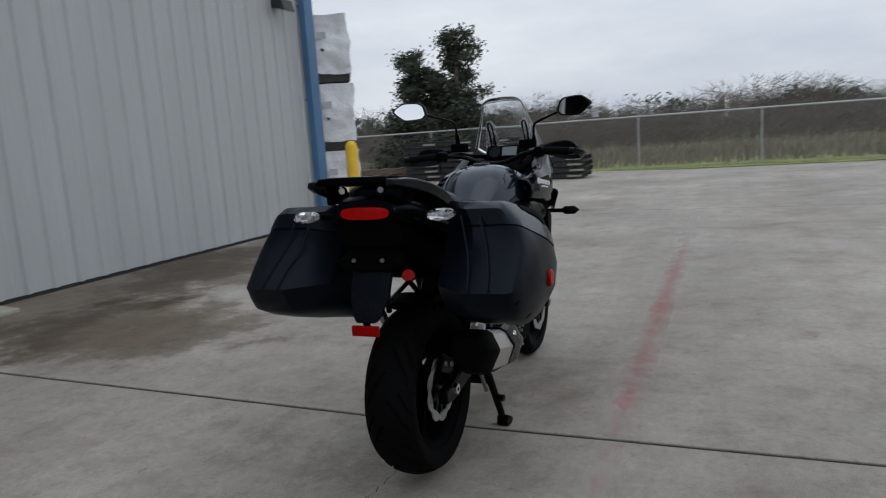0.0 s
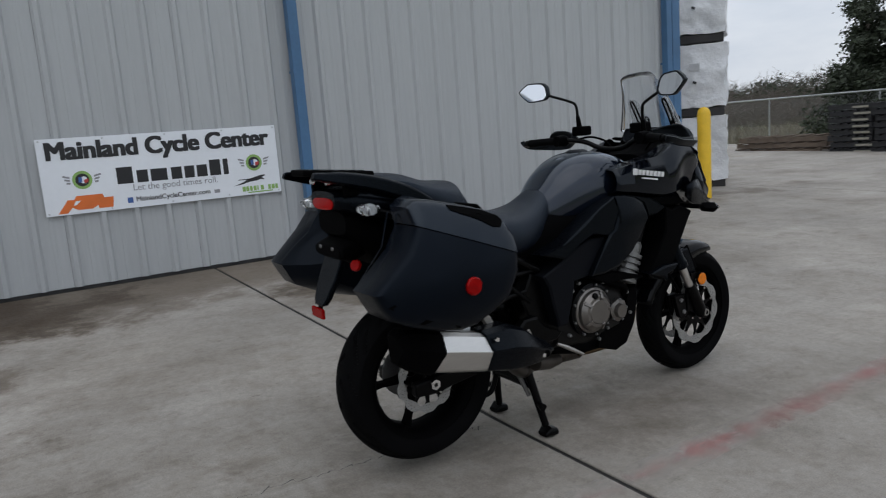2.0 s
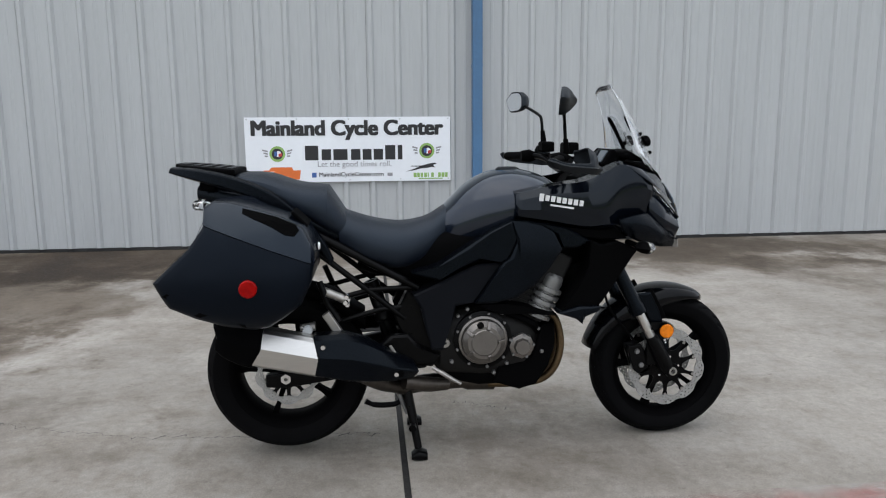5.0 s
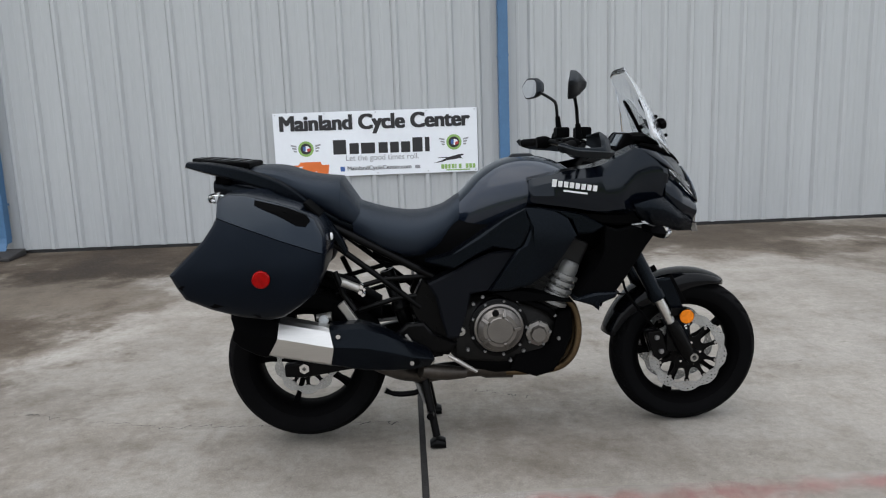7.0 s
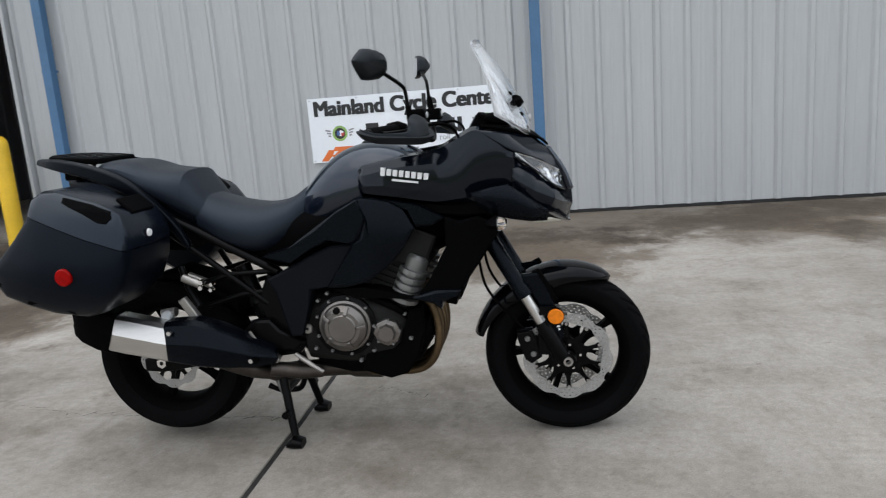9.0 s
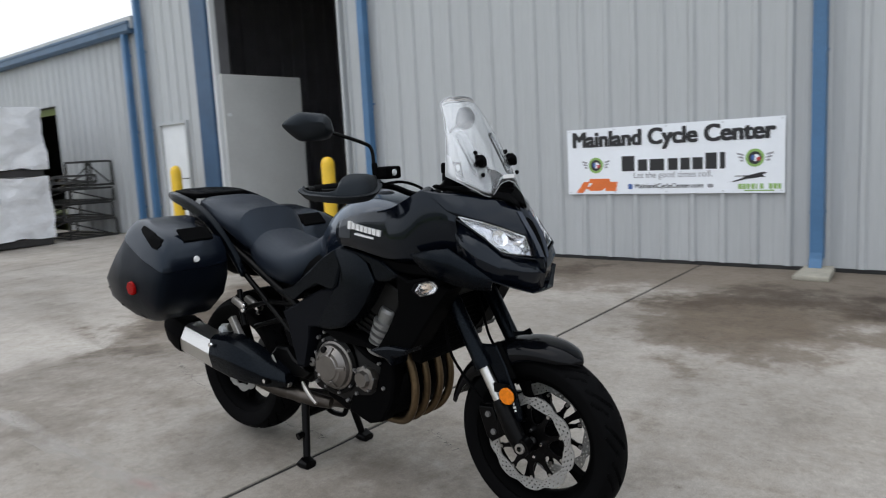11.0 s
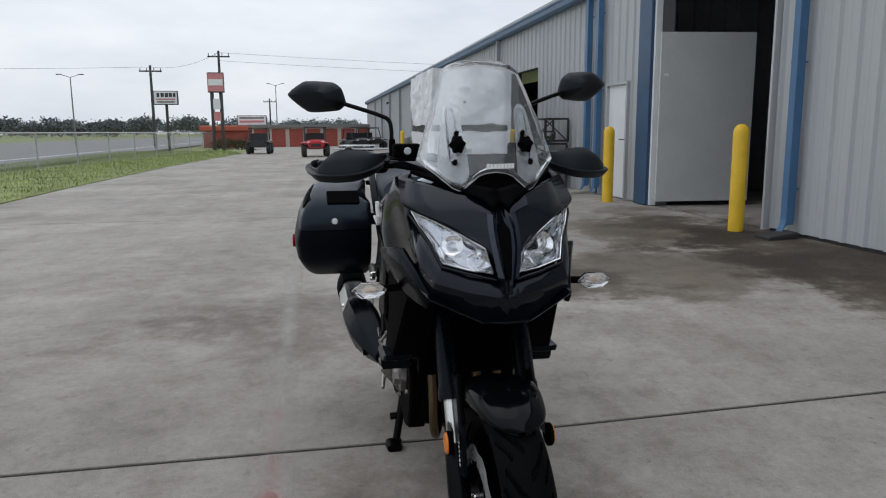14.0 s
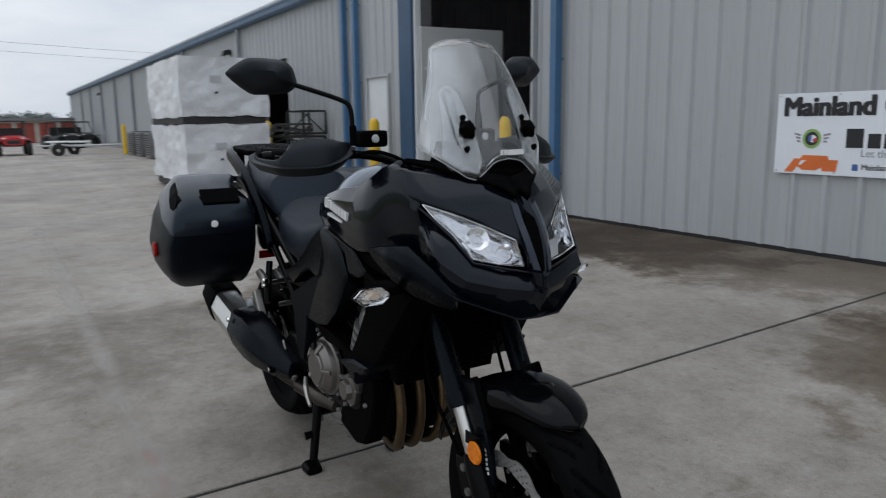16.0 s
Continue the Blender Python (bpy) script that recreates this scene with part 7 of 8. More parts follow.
        # satin wing beside the mask
        wing = [
            [(0.272, 1.240, 0.917), (0.261, 1.250, 0.892), (0.245, 1.262, 0.868)],
            [(0.252, 1.310, 0.930), (0.247, 1.305, 0.886), (0.235, 1.300, 0.842)],
            [(0.228, 1.357, 0.934), (0.229, 1.358, 0.877), (0.219, 1.360, 0.820)],
            [(0.200, 1.420, 0.886), (0.203, 1.424, 0.846), (0.197, 1.422, 0.806)],
            [(0.178, 1.484, 0.838), (0.184, 1.482, 0.820), (0.180, 1.476, 0.803)]]
        sheet_part("wing_panel", skin([M(r) for r in wing], 1, 1), M_SATIN, bike, "satin black wing panel", 15, 0.012)
        # matte panel round the foot of the screen
        base = [
            [(0.0, 1.440, 1.085), (0.030, 1.436, 1.090), (0.070, 1.420, 1.098), (0.130, 1.372, 1.116), (0.200, 1.285, 1.128)],
            [(0.0, 1.462, 1.064), (0.032, 1.462, 1.068), (0.072, 1.446, 1.078), (0.130, 1.395, 1.104), (0.205, 1.275, 1.124)],
            [(0.0, 1.474, 1.062), (0.021, 1.490, 1.040), (0.048, 1.466, 1.064), (0.112, 1.414, 1.086), (0.200, 1.280, 1.118)]]
        sheet_part("screen_base", skin([M(r) for r in base], 1, 2), M_MATTE, bike, "matte black panel below the screen", thick=0.006, offset=0.0)
        # inner lining behind the lamp
        part("lamp_box", fix(loft(bmesh.new(), [M([(0.204, 1.366, 1.022), (0.13, 1.43, 0.99), (0.03, 1.515, 0.92), (0.03, 1.515, 0.885), (0.15, 1.46, 0.91)]), M([(0.17, 1.31, 1.0), (0.10, 1.38, 0.98), (0.02, 1.44, 0.92), (0.02, 1.44, 0.87), (0.13, 1.39, 0.89)])])), M_MATTE, bike)

        # headlight: chrome bowl facets behind a clear lens
        h = new("headlight")
        h.parent = bike
        lens_pts = [(0.205, 1.379, 1.034), (0.150, 1.432, 1.010), (0.090, 1.484, 0.980), (0.042, 1.524, 0.953), (0.024, 1.532, 0.890), (0.085, 1.519, 0.900), (0.146, 1.500, 0.916), (0.166, 1.452, 0.966), (0.188, 1.416, 0.998)]
        out = Vector((0.42 * sgn, 0.78, 0.40)).normalized()
        pts = [Vector((sgn * a, b, c)) for a, b, c in lens_pts]
        mid = sum(pts, Vector()) / len(pts)

        def shell(lift, bulge, shrink, back):
            bm = bmesh.new()
            edge = [bm.verts.new(mid + (p - mid) * shrink + out * lift) for p in pts]
            rear = [bm.verts.new(mid + (p - mid) * shrink + out * (lift - back)) for p in pts]
            inner = [bm.verts.new(mid + (p - mid) * shrink * 0.55 + out * (lift + bulge)) for p in pts]
            hub = bm.verts.new(mid + out * (lift + bulge * 1.2))
            k = len(pts)
            for i in range(k):
                j = (i + 1) % k
                bm.faces.new((rear[i], rear[j], edge[j], edge[i]))
                bm.faces.new((edge[i], edge[j], inner[j], inner[i]))
                bm.faces.new((inner[i], inner[j], hub))
            bm.faces.new(rear[::-1])
            return fix(bm)
        part("bezel", shell(-0.012, -0.004, 1.03, 0.02), M_MATTE, h)
        bw = shell(-0.006, -0.014, 0.95, 0.004)
        bmesh.ops.subdivide_edges(bw, edges=bw.edges[:], cuts=2, use_grid_fill=True)
        rng = random.Random(5)
        for v in bw.verts:
            v.co += out * rng.uniform(-0.007, 0.007)
        part("bowl", bw, M_BOWL, h, "bright faceted reflector")
        for a, b, c, r in ((0.118, 1.478, 0.958, 0.028), (0.070, 1.512, 0.925, 0.022), (0.176, 1.416, 1.003, 0.014)):
            cen = Vector((sgn * a, b, c)) - out * 0.020
            t = out.to_track_quat("Z", "Y").to_matrix().to_4x4()
            part("lamp_cup", lathe(bmesh.new(), [(0.0001, 0.004), (r * 0.3, 0.006), (r * 0.35, 0.012), (r * 0.5, 0.006), (r * 0.97, 0.013), (r, 0.013), (r, 0)], Matrix.Translation(cen) @ t, 9), M_CHROME, h, smooth=20)
        edge = [mid + (p - mid) * 0.95 + out * 0.001 for p in pts]
        part("lens_trim", tubed(edge + edge[:1], 0.0022, 6), M_CHROME, h, "bright strip round the lens")
        rng = random.Random(11)
        for k, (a, b, c) in enumerate(((0.085, 1.502, 0.925), (0.105, 1.490, 0.935), (0.098, 1.492, 0.915), (0.072, 1.508, 0.908), (0.125, 1.472, 0.930), (0.185, 1.405, 1.012), (0.172, 1.418, 0.992), (0.06, 1.51, 0.945))):
            tip = boxed((0, 0, 0), (0.017 - 0.001 * k, 0.003, 0.014), None)
            tip.transform(Matrix.Translation(Vector((sgn * a, b, c)) - out * 0.010) @ out.to_track_quat("Y", "Z").to_matrix().to_4x4() @ Matrix.Rotation(rng.uniform(-0.5, 0.5), 4, "X") @ Matrix.Rotation(rng.uniform(-0.4, 0.4), 4, "Z"))
            part("reflector_facet", tip, M_CHROME, h)
        lens = shell(0.004, 0.005, 0.985, 0.003)
        part("lens", lens, M_LENS, h, "clear headlight lens", smooth=40)


M_BOWL = mat("faceted_reflector", (0.50, 0.51, 0.53), 0.12, metal=1.0, var=0.15, scale=45, fine=150)
cowl()


def screen_and_bars():
    ws = new("windscreen")
    ws.parent = bike
    bm = bmesh.new()
    nu, nv = 24, 14
    depth = lambda z: float(np.interp(z, (1.06, 1.16, 1.25, 1.33, 1.405), (1.462, 1.424, 1.378, 1.328, 1.272)))
    half = lambda z: float(np.interp(z, (1.06, 1.155, 1.25, 1.385, 1.41), (0.205, 0.198, 0.166, 0.114, 0.106)))
    low = lambda u: float(np.interp(abs(u), (0, 0.22, 0.48, 0.56, 1.0), (1.128, 1.122, 1.082, 1.084, 1.155)))
    high = lambda u: float(np.interp(abs(u), (0, 0.6, 0.85, 1.0), (1.409, 1.406, 1.398, 1.384)))
    rows = []
    for j in range(nv + 1):
        row = []
        for i in range(nu + 1):
            u = i / nu * 2 - 1
            z = low(u) + (high(u) - low(u)) * j / nv
            r = u * half(z)
            row.append((r, depth(z) - 2.6 * r * r, z))
        rows.append(row)
    loft(bm, rows, cap=False, closed=False)
    fix(bm)
    sheet = part("screen", bm, M_ACRYL, ws, "clear acrylic windscreen", smooth=60)
    sheet.visible_shadow = False
    sol = sheet.modifiers.new("thickness", "SOLIDIFY")
    sol.thickness, sol.offset = 0.0025, 0.0
    rim = rows[0] + [r[-1] for r in rows[1:]] + rows[-1][::-1][1:] + [r[0] for r in rows[::-1][1:]]
    part("screen_edge", tubed(rim, 0.0013, 6), M_EDGE, ws, smooth=60)
    for k in range(8):
        r = (k - 3.5) * 0.0105 - 0.015
        part("letter_block", boxed((r, depth(1.142) - 2.6 * r * r + 0.005, 1.142), (0.008, 0.0025, 0.012)), M_LETTER_GLINT, ws)
    for sgn in (1, -1):
        z_pts = ((1.092, 0.100, 0.006), (1.104, 0.114, 0.030), (1.125, 0.113, 0.042), (1.17, 0.110, 0.037), (1.22, 0.107, 0.029), (1.275, 0.104, 0.022), (1.288, 0.104, 0.015), (1.294, 0.104, 0.006))
        bm = bmesh.new()
        loft(bm, [[(sgn * (c + a * w), depth(z) - 2.6 * (c + a * w) ** 2 - 0.009 + b, z) for a, b in ((-1, -0.002), (0, -0.002), (1, -0.002), (1, 0.002), (0, 0.002), (-1, 0.002))] for z, c, w in z_pts])
        br = part("screen_bracket", fix(bm), M_PANE, ws, "translucent screen bracket, paled to imitate its front reflection", smooth=30)
        part("bracket_slot", boxed((sgn * 0.104, depth(1.25) - 2.6 * 0.0108 - 0.013, 1.25), (0.018, 0.003, 0.062), Matrix.Rotation(radians(30), 3, "X")), M_PANE, br, bevel=0.001)
        # dark slotted carrier behind the one paled for its reflection
        ring = spline([(sgn * (0.104 + a * 0.012), depth(z) - 0.028 - 0.020, z) for a, z in ((-1, 1.16), (-1, 1.22), (-0.9, 1.272), (0, 1.284), (0.9, 1.272), (1, 1.22), (1, 1.16), (0, 1.150), (-1, 1.16))], 3)
        part("slotted_carrier", tubed(ring, 0.0042, 8), M_MATTE, ws, "black slotted screen carrier", smooth=50)
        zk = 1.188
        kn = lathe(bmesh.new(), [(0.0001, 0.03), (0.012, 0.03), (0.016, 0.026), (0.021, 0.020), (0.021, 0.008), (0.010, 0.004), (0.008, -0.02)], None, 24)
        for v in kn.verts:
            a = math.atan2(v.co.y, v.co.x)
            if math.hypot(v.co.x, v.co.y) > 0.015:
                f = 1 + 0.16 * math.cos(6 * a)
                v.co.x, v.co.y = v.co.x * f, v.co.y * f
        kn.transform(Matrix.Translation((sgn * 0.1, depth(zk) - 0.028, zk)) @ Matrix.Rotation(radians(-62), 4, "X"))
        part("screen_knob", kn, M_MATTE, ws, "black star-shaped knob", smooth=40)
        for dz in (-0.038, 0.032):
            part("screen_rivet", lathe(bmesh.new(), [(0.0001, 0.008), (0.006, 0.008), (0.008, 0.0)], Matrix.Translation((sgn * (0.104 + dz * -0.2), depth(zk + dz) - 0.022, zk + dz)) @ Matrix.Rotation(radians(-62), 4, "X"), 12), M_MATTE, ws)
    # cockpit
    part("cockpit_tray", hull([(1.14, 0.12, 1.0, 1.06), (1.22, 0.15, 1.03, 1.10), (1.33, 0.15, 1.07, 1.125), (1.42, 0.10, 1.06, 1.10)], 3), M_MATTE, bike, smooth=40)
    d = part("dashboard", boxed((0, 1.265, 1.125), (0.21, 0.05, 0.075), Matrix.Rotation(radians(-32), 3, "X")), M_MATTE, bike, bevel=0.010)
    part("display", boxed((0.035, 1.242, 1.137), (0.085, 0.006, 0.05), Matrix.Rotation(radians(-32), 3, "X")), M_SCREEN, d, "grey instrument display")
    part("tachometer", lathe(bmesh.new(), [(0.0001, 0.004), (0.03, 0.004), (0.034, 0.008), (0.038, 0)], Matrix.Translation((-0.05, 1.242, 1.135)) @ Matrix.Rotation(radians(58), 4, "X"), 26), M_SATIN, d)
    part("screen_hood", hull([(1.26, 0.10, 1.135, 1.16), (1.33, 0.125, 1.115, 1.165), (1.40, 0.10, 1.09, 1.125)], 3), M_MATTE, bike, smooth=40)
    # handlebar and controls
    hb = new("handlebar")
    hb.parent = bike
    part("bar", tubed(spline([(-0.41, 0.955, 1.128), (-0.27, 1.02, 1.135), (-0.17, 1.065, 1.125), (-0.06, 1.085, 1.09), (0.06, 1.085, 1.09), (0.17, 1.065, 1.125), (0.27, 1.02, 1.135), (0.41, 0.955, 1.128)], 5), 0.011, 12), M_FRAME, hb, smooth=50)
    for sgn in (1, -1):
        P = lambda r, s, z: (r * sgn, s, z)
        part("grip", tubed([P(0.285, 1.014, 1.134), P(0.35, 0.984, 1.132), P(0.405, 0.957, 1.128)], [0.017, 0.0165, 0.018], 16), M_RUBBER, hb, smooth=50)
        part("switch_box", hull([(0.985, 0.022, 1.11, 1.155), (1.02, 0.026, 1.105, 1.16), (1.045, 0.02, 1.115, 1.15)], 3, 16), M_MATTE, hb, smooth=40).location = (0.255 * sgn, 0, 0)
        part("lever", tubed(spline([P(0.22, 1.065, 1.13), P(0.28, 1.055, 1.128), P(0.36, 1.02, 1.126), P(0.415, 1.0, 1.127)], 4), [0.009] * 5 + [0.006] * 7 + [0.008], 8), M_FRAME, hb, smooth=50)
        part("reservoir", boxed(P(0.185, 1.075, 1.172), (0.078, 0.052, 0.042)), M_MATTE, hb, bevel=0.008)
        part("reservoir_sight", lathe(bmesh.new(), [(0.0001, 0.004), (0.009, 0.004), (0.011, 0)], Matrix.Translation(P(0.185, 1.102, 1.172)) @ Matrix.Rotation(radians(-90), 4, "X"), 14), M_PALE, hb)
        # hand guard: shell and wrap-round strut
        line = smoothed([(0.236, 1.085, 1.130, 1.156), (0.275, 1.122, 1.109, 1.172), (0.330, 1.142, 1.092, 1.180), (0.385, 1.134, 1.087, 1.182), (0.418, 1.120, 1.087, 1.174), (0.436, 1.108, 1.088, 1.158), (0.449, 1.092, 1.090, 1.124), (0.460, 1.048, 1.094, 1.116), (0.467, 0.990, 1.100, 1.118), (0.462, 0.950, 1.112, 1.129), (0.440, 0.932, 1.118, 1.133)], 4)
        rings = []
        for r, s, z0, z1 in line:
            v = Vector((0.335 - r, 1.0 - s, 0)).normalized()
            e = z1 - z0
            prof = ((0.014, 0.0), (-0.001, 0.014), (-0.004, 0.020), (0.002, 0.023), (0.010, 0.0235), (0.010 + 0.05 * e, 0.023 + 0.36 * e), (0.010 + 0.17 * e, 0.02 + 0.58 * e), (0.010 + 0.40 * e, 0.008 + 0.86 * e), (0.012 + 0.40 * e, 0.004 + 0.86 * e), (0.014 + 0.17 * e, 0.015 + 0.57 * e), (0.016, 0.022), (0.020, 0.0))
            rings.append([P(r + v.x * a, s + v.y * a, z0 + b) for a, b in prof])
        part("hand_guard", fix(loft(bmesh.new(), rings)), M_SHELL, hb, "black plastic hand guard", smooth=32)
        part("guard_stay", tubed(spline([P(0.25, 1.105, 1.138), P(0.242, 1.08, 1.136), P(0.235, 1.04, 1.134)], 3), 0.008, 8), M_MATTE, hb, smooth=50)
        part("bar_end", lathe(bmesh.new(), [(0.0001, 0.03), (0.013, 0.03), (0.016, 0.02), (0.016, 0)], Matrix.Translation(P(0.405, 0.957, 1.128)) @ Matrix.Rotation(radians(90 * sgn), 4, "Y"), 14), M_FRAME, hb)
        part("cable", tubed(spline([P(0.23, 1.06, 1.13), P(0.2, 1.15, 1.14), P(0.13, 1.19, 1.10), P(0.08, 1.16, 1.02)], 5), 0.005, 7), M_MATTE, hb)
        # mirrors
        mr = new("mirror")
        mr.parent, mr.location = hb, ((0.02, 0.02, -0.010) if sgn > 0 else (0.013, 0.03, 0.022))
        part("stem_foot", tubed([P(0.20, 1.035, 1.165), P(0.202, 1.03, 1.215)], [0.012, 0.009], 12), M_MATTE, mr, smooth=50)
        part("stem", tubed(spline([P(0.202, 1.03, 1.20), P(0.206, 1.025, 1.262), P(0.235, 1.015, 1.284), P(0.335, 0.985, 1.318)], 5), 0.0062, 10), M_FRAME, mr, smooth=50)
        face = [(0.325, 1.318), (0.338, 1.362), (0.362, 1.380), (0.445, 1.385), (0.500, 1.346), (0.435, 1.292), (0.345, 1.298)]
        for cut in (0.13, 0.27):
            pairs = list(zip(face, face[1:] + face[:1]))
            face = [(p[0] + (q[0] - p[0]) * w, p[1] + (q[1] - p[1]) * w) for p, q in pairs for w in (cut, 1 - cut)]
        cx, cz = 0.415, 1.337
        bm = bmesh.new()
        tilt = lambda r, z: 0.955 - 0.24 * (r - cx) + 0.10 * (z - cz)
        ringz = [[P(cx + (r - cx) * k, tilt(r, z) + d, cz + (z - cz) * k) for r, z in face] for k, d in ((0.84, 0.0), (0.90, -0.005), (0.98, -0.004), (1.0, 0.003), (0.97, 0.013), (0.72, 0.030), (0.3, 0.038))]
        loft(bm, ringz)
        part("mirror_shell", fix(bm), M_SHELL, mr, smooth=42)
        bm = bmesh.new()
        loft(bm, [[P(cx + (r - cx) * 0.86, tilt(r, z) + d, cz + (z - cz) * 0.86) for r, z in face] for d in (-0.005, -0.001)])
        part("mirror_glass", fix(bm), M_MIRROR, mr, "silvered mirror glass")


screen_and_bars()


def side_case(sgn):
    """A hard side case: lower shell and lid meet at a slanting seam."""
    def rmax(s, z):
        return float(np.interp(z, (0.58, 0.63, 0.70, 0.78, 0.88, 0.96, 1.03), (0.41, 0.465, 0.507, 0.515, 0.493, 0.455, 0.395))) - 0.05 * max(0, (-0.1 - s) / 0.23) ** 1.5 - 0.016 * max(0, (s - 0.05) / 0.13)

    ROUND = ((0.95, 0.0), (1.0, 0.06), (1.0, 0.44), (1.0, 0.86), (0.99, 0.945), (0.96, 0.985), (0.90, 1.0), (0.75, 1.0), (0.5, 1.0), (0.25, 1.0))
    CRISP = ((1.0, 0.55), (1.0, 0.975), (0.985, 1.0), (0.85, 1.0), (0.6, 1.0), (0.3, 1.0))

    def shell(pts, lift, form=ROUND, rin=0.195):
        cs, cz = sum(p[0] for p in pts) / len(pts), sum(p[1] for p in pts) / len(pts)
        rings = []
        for k, f in form:
            ring = []
            for s, z in pts:
                s2, z2 = cs + (s - cs) * k, cz + (z - cz) * k
                # the rear face falls away towards the wheel
                s2 += 0.10 * max(0.0, 1 - f / 0.44) * max(0.0, min(1.0, -s2 / 0.2)) if form is ROUND else 0.0
                inner = rin + (0.11 * max(0.0, min(1.0, (z2 - 0.93) / 0.06)) * max(0.0, min(1.0, (s2 + 0.04) / 0.12)) if form is ROUND else 0.0)
                ring.append((sgn * (inner + f * (rmax(s2, z2) + lift - inner)), s2, z2))
            rings.append(ring)
        bm = bmesh.new()
        loft(bm, rings)
        return fix(bm)
    case = new("side_case")
    case.parent = bike
    whole = [(-0.172, 0.945), (-0.215, 0.88), (-0.275, 0.825), (-0.333, 0.772), (-0.31, 0.727), (-0.288, 0.69), (-0.209, 0.652), (-0.12, 0.622), (-0.03, 0.60), (0.02, 0.612), (0.075, 0.65), (0.125, 0.69), (0.162, 0.77), (0.172, 0.832), (0.168, 0.88), (0.14, 0.936), (0.075, 0.972), (0.0, 0.995), (-0.09, 1.018), (-0.145, 1.022), (-0.174, 1.004)]
    def half(upper):
        """The body cut along the slanting seam, a hair apart."""
        bm = shell(whole, 0.003 if upper else 0.0)
        nrm = Vector((0, 0.352, 0.936))
        at = Vector((0, -0.172, 0.952)) + nrm * (0.0015 if upper else -0.0015)
        bmesh.ops.bisect_plane(bm, geom=bm.verts[:] + bm.edges[:] + bm.faces[:], plane_co=at, plane_no=nrm, clear_inner=upper, clear_outer=not upper)
        bmesh.ops.holes_fill(bm, edges=[e for e in bm.edges if e.is_boundary], sides=0)
        return fix(bm)
    part("case_shell", half(False), M_CASE, case, "grained black lower shell", smooth=35)
    part("case_lid", half(True), M_LID, case, "smooth dark lid", smooth=35)
    slot = [(-0.05, 1.0), (0.0, 0.988), (0.06, 0.972), (0.115, 0.948), (0.128, 0.930), (0.114, 0.913), (0.085, 0.918), (0.04, 0.945), (-0.02, 0.972), (-0.05, 0.986)]
    part("handle_recess", shell(slot, 0.006, CRISP), M_MATTE, case, "black handle slot")
    # black plate laid on the lid for the dark of its opening
    part("lid_recess", boxed((sgn * 0.308, 0.120, 0.955), (0.135, 0.012, 0.070), Matrix.Rotation(radians(45), 3, "X")), M_MATTE, case, "black plate that paints the shade of the lid opening", bevel=0.005)
    # metal lock coloured white so that its glint is painted in
    part("case_lock", lathe(bmesh.new(), [(0.0001, 0.006), (0.011, 0.006), (0.013, 0)], Matrix.Translation((sgn * 0.348, 0.176, 0.862)) @ Matrix.Rotation(radians(-90), 4, "X"), 16), M_LETTER_GLINT, case)
    part("case_reflector", lathe(bmesh.new(), [(0.0001, 0.009), (0.024, 0.008), (0.028, 0.004), (0.0285, -0.012)], Matrix.Translation((sgn * (rmax(-0.03, 0.758) + 0.002), -0.03, 0.758)) @ Matrix.Rotation(radians(90 * sgn), 4, "Y"), 30), M_RED, case, "round red reflector")
    part("rub_strip", plate([(-0.285, 0.745), (-0.30, 0.735), (-0.20, 0.665), (-0.05, 0.618), (-0.05, 0.628), (-0.19, 0.678)], 0.3, lambda s, z: rmax(s, z) + 0.001, 0.003, sgn), M_MATTE, case)
    part("case_mount", boxed((sgn * 0.19, 0.02, 0.86), (0.05, 0.18, 0.05)), M_FRAME, case, bevel=0.006)
    # flat raised bands down the rear face
    for d in (0.0, 0.062):
        bm = bmesh.new()
        loft(bm, [[(sgn * (r - d + a * w), s - 0.0015 + b * 0.002, z + b * 0.002) for a, b in ((-1, 0), (1, 0), (1, -1), (-1, -1))] for r, s, z, w in ((0.335, -0.172, 0.985, 0.003), (0.365, -0.217, 0.885, 0.003), (0.385, -0.278, 0.832, 0.003), (0.395, -0.330, 0.782, 0.003))])
        part("corner_band", fix(bm), M_CASE, case, smooth=30)


side_case(1)
side_case(-1)


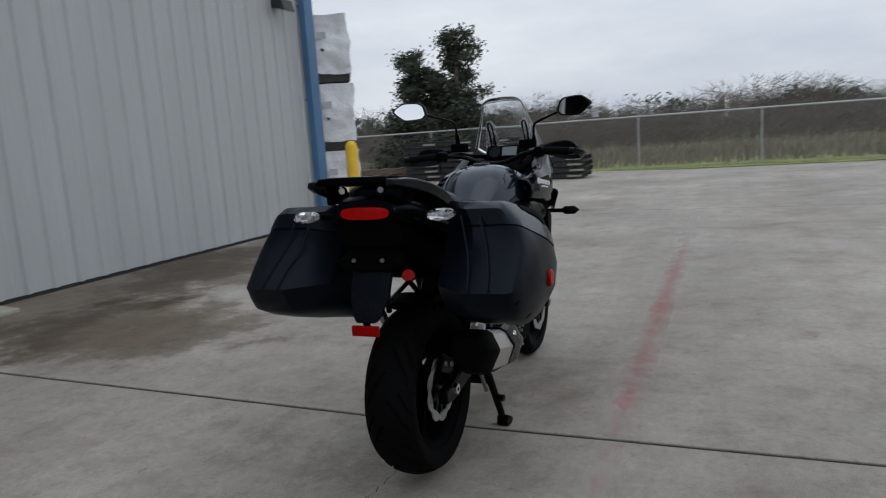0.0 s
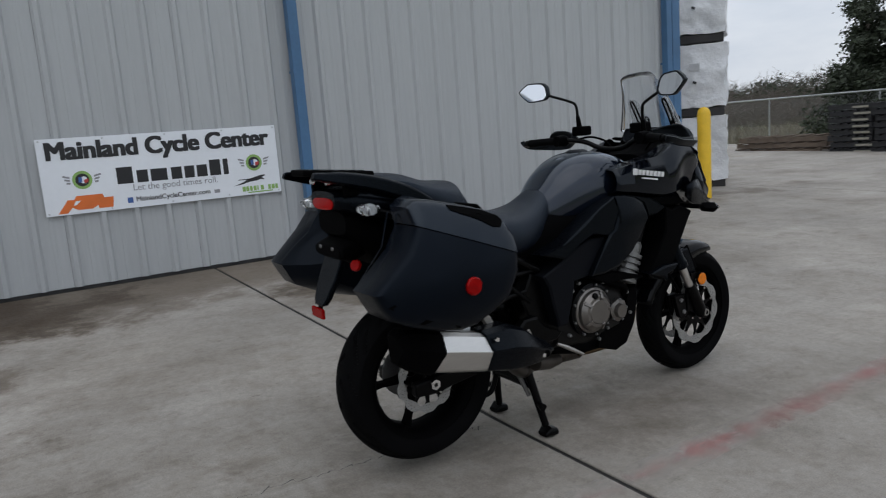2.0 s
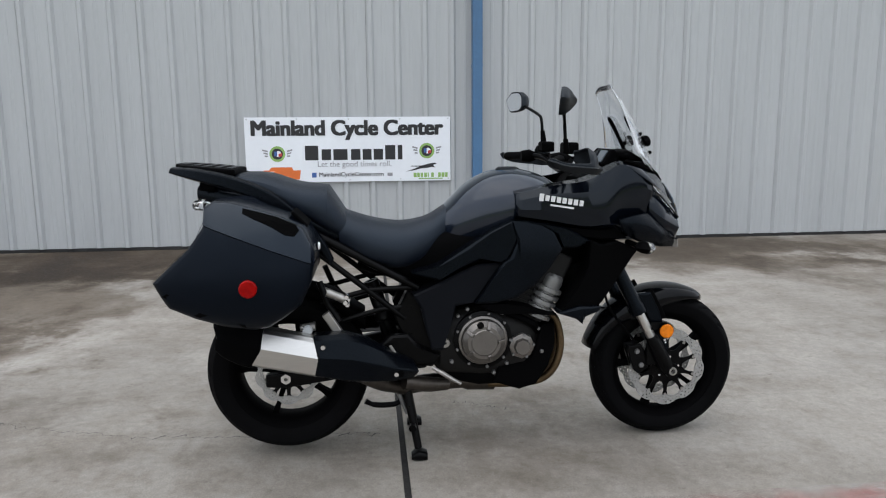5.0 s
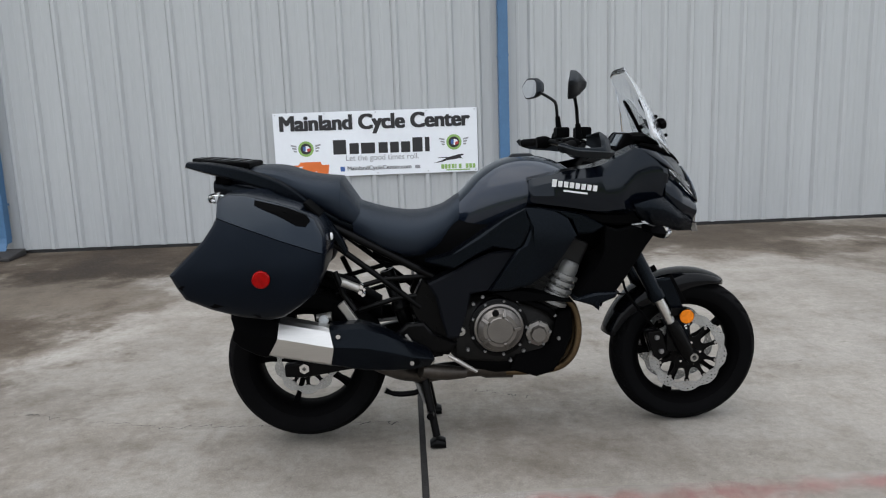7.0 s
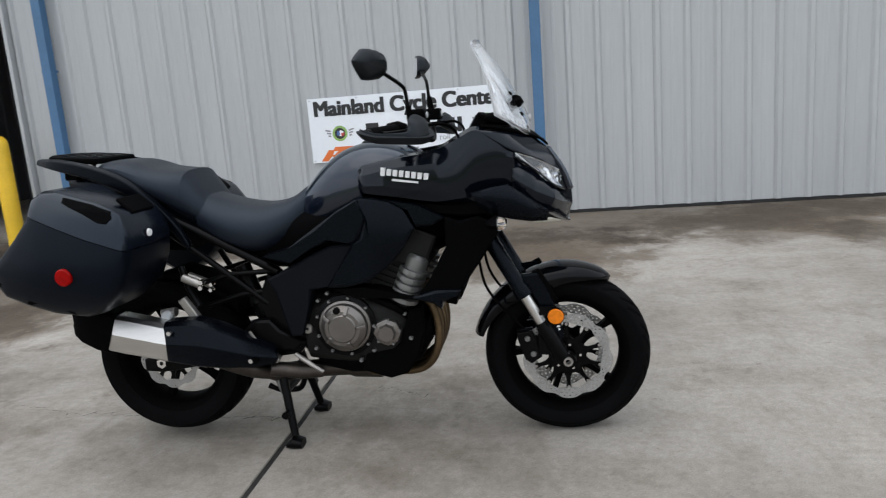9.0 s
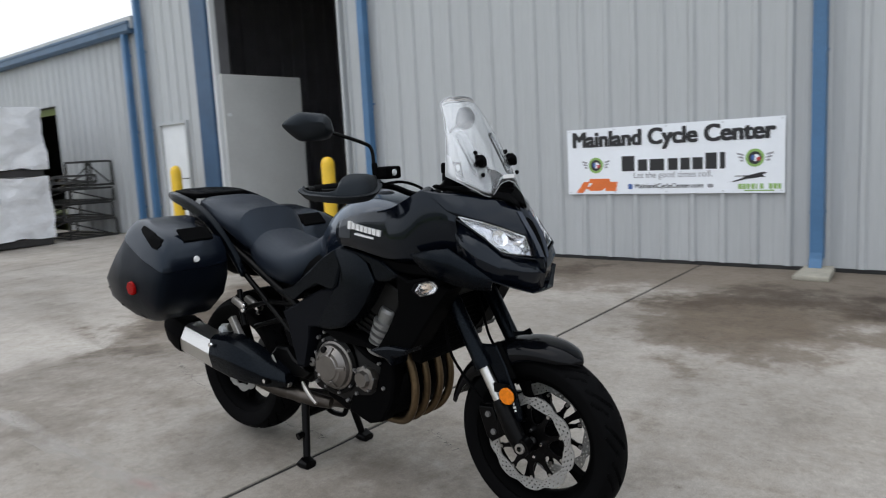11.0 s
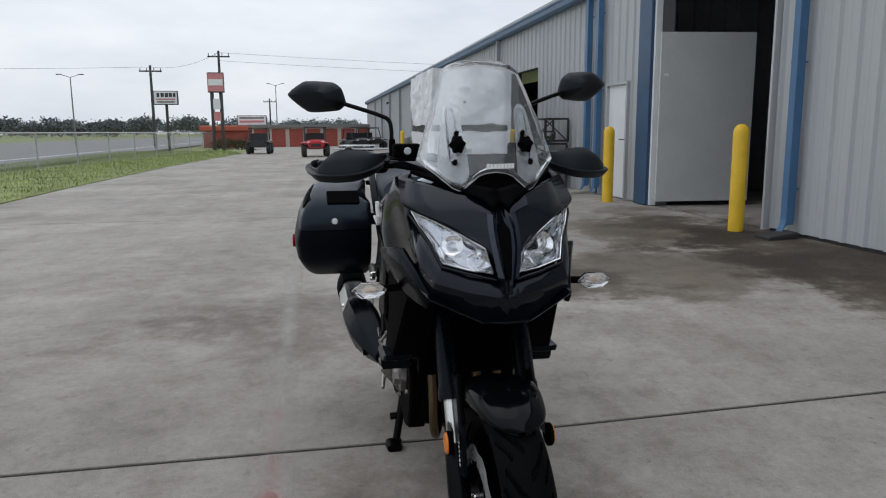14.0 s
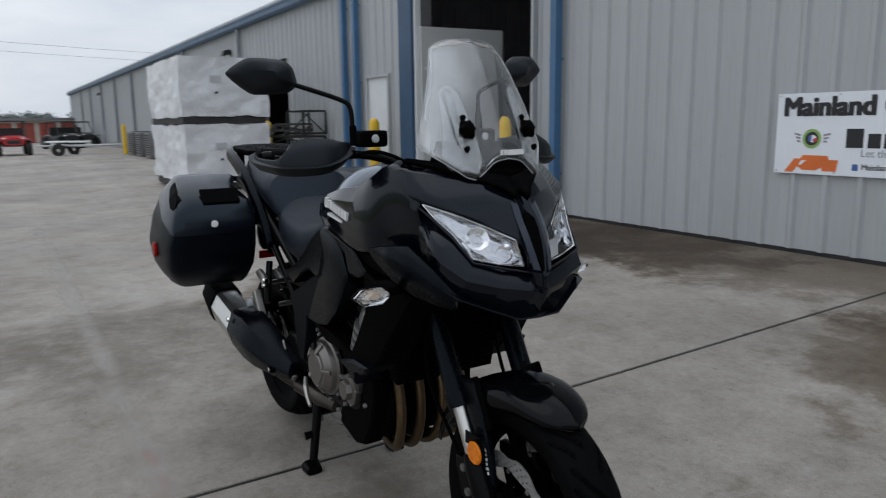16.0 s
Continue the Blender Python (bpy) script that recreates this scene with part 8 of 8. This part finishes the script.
def centre_stand():
    st = new("centre_stand")
    st.parent = bike
    for sgn in (1, -1):
        part("stand_leg", tubed([(0.10 * sgn, 0.47, 0.285), (0.118 * sgn, 0.48, 0.22), (0.155 * sgn, 0.512, 0.04)], [0.019, 0.017, 0.015], 12), M_FRAME, st, smooth=50)
        part("stand_foot", hull([(0.485, 0.026, 0.004, 0.022), (0.51, 0.034, 0.0, 0.045), (0.545, 0.028, 0.0, 0.03)], 3, 16), M_FRAME, st, smooth=40).location = (0.165 * sgn, 0, 0)
        part("stand_tang", tubed([(0.135 * sgn, 0.495, 0.13), (0.175 * sgn, 0.49, 0.125)], [0.012, 0.015], 10), M_FRAME, st)
    part("stand_bridge", tubed([(-0.12, 0.483, 0.2), (0.12, 0.483, 0.2)], 0.014, 10), M_FRAME, st)
    part("stand_gusset", boxed((0, 0.482, 0.235), (0.2, 0.008, 0.05)), M_FRAME, st)
    part("stand_lever", tubed(spline([(-0.115, 0.48, 0.19), (-0.12, 0.452, 0.122), (-0.125, 0.40, 0.108), (-0.13, 0.345, 0.110), (-0.13, 0.31, 0.126)], 4), [0.012] * 13 + [0.010, 0.011, 0.012, 0.013], 10), M_FRAME, st, smooth=50)
    part("stand_spring", tubed([(0.09, 0.42, 0.30), (0.105, 0.475, 0.16)], 0.009, 8), M_DULL, st)


centre_stand()


def taper():
    """Draws the fairing in towards the nose and lets the tail and its right-hand fittings out a little."""
    def drawn(x, y, one_sided):
        k = max(-1.0, min(1.0, x / 0.15))
        if y < 0.55 and one_sided:
            k = 1.0
        return x - 0.0236 * (y - 0.55) * k
    apart = {"rear_wheel", "front_wheel", "front_fork", "hood_panel", "hood_slot", "lamp_mask", "nose_ridge", "nose_underside", "cowl_lip", "lamp_rim", "wing_panel", "headlight", "lamp_box", "centre_stand"}
    done = set()
    for ob in bike.children_recursive:
        chain, o = [], ob
        while o is not None:
            chain.append(o.name.split(".")[0])
            o = o.parent
        if ob.type != "MESH" or apart & set(chain):
            continue
        one = "side_case" in chain
        if ob.location.length > 1e-6:
            mid = sum((v.co.y for v in ob.data.vertices), 0.0) / len(ob.data.vertices)
            ob.location.x = drawn(ob.location.x, mid + ob.location.y, one)
        elif ob.data.name not in done:
            done.add(ob.data.name)
            for v in ob.data.vertices:
                v.co.x = drawn(v.co.x, v.co.y, one)


taper()
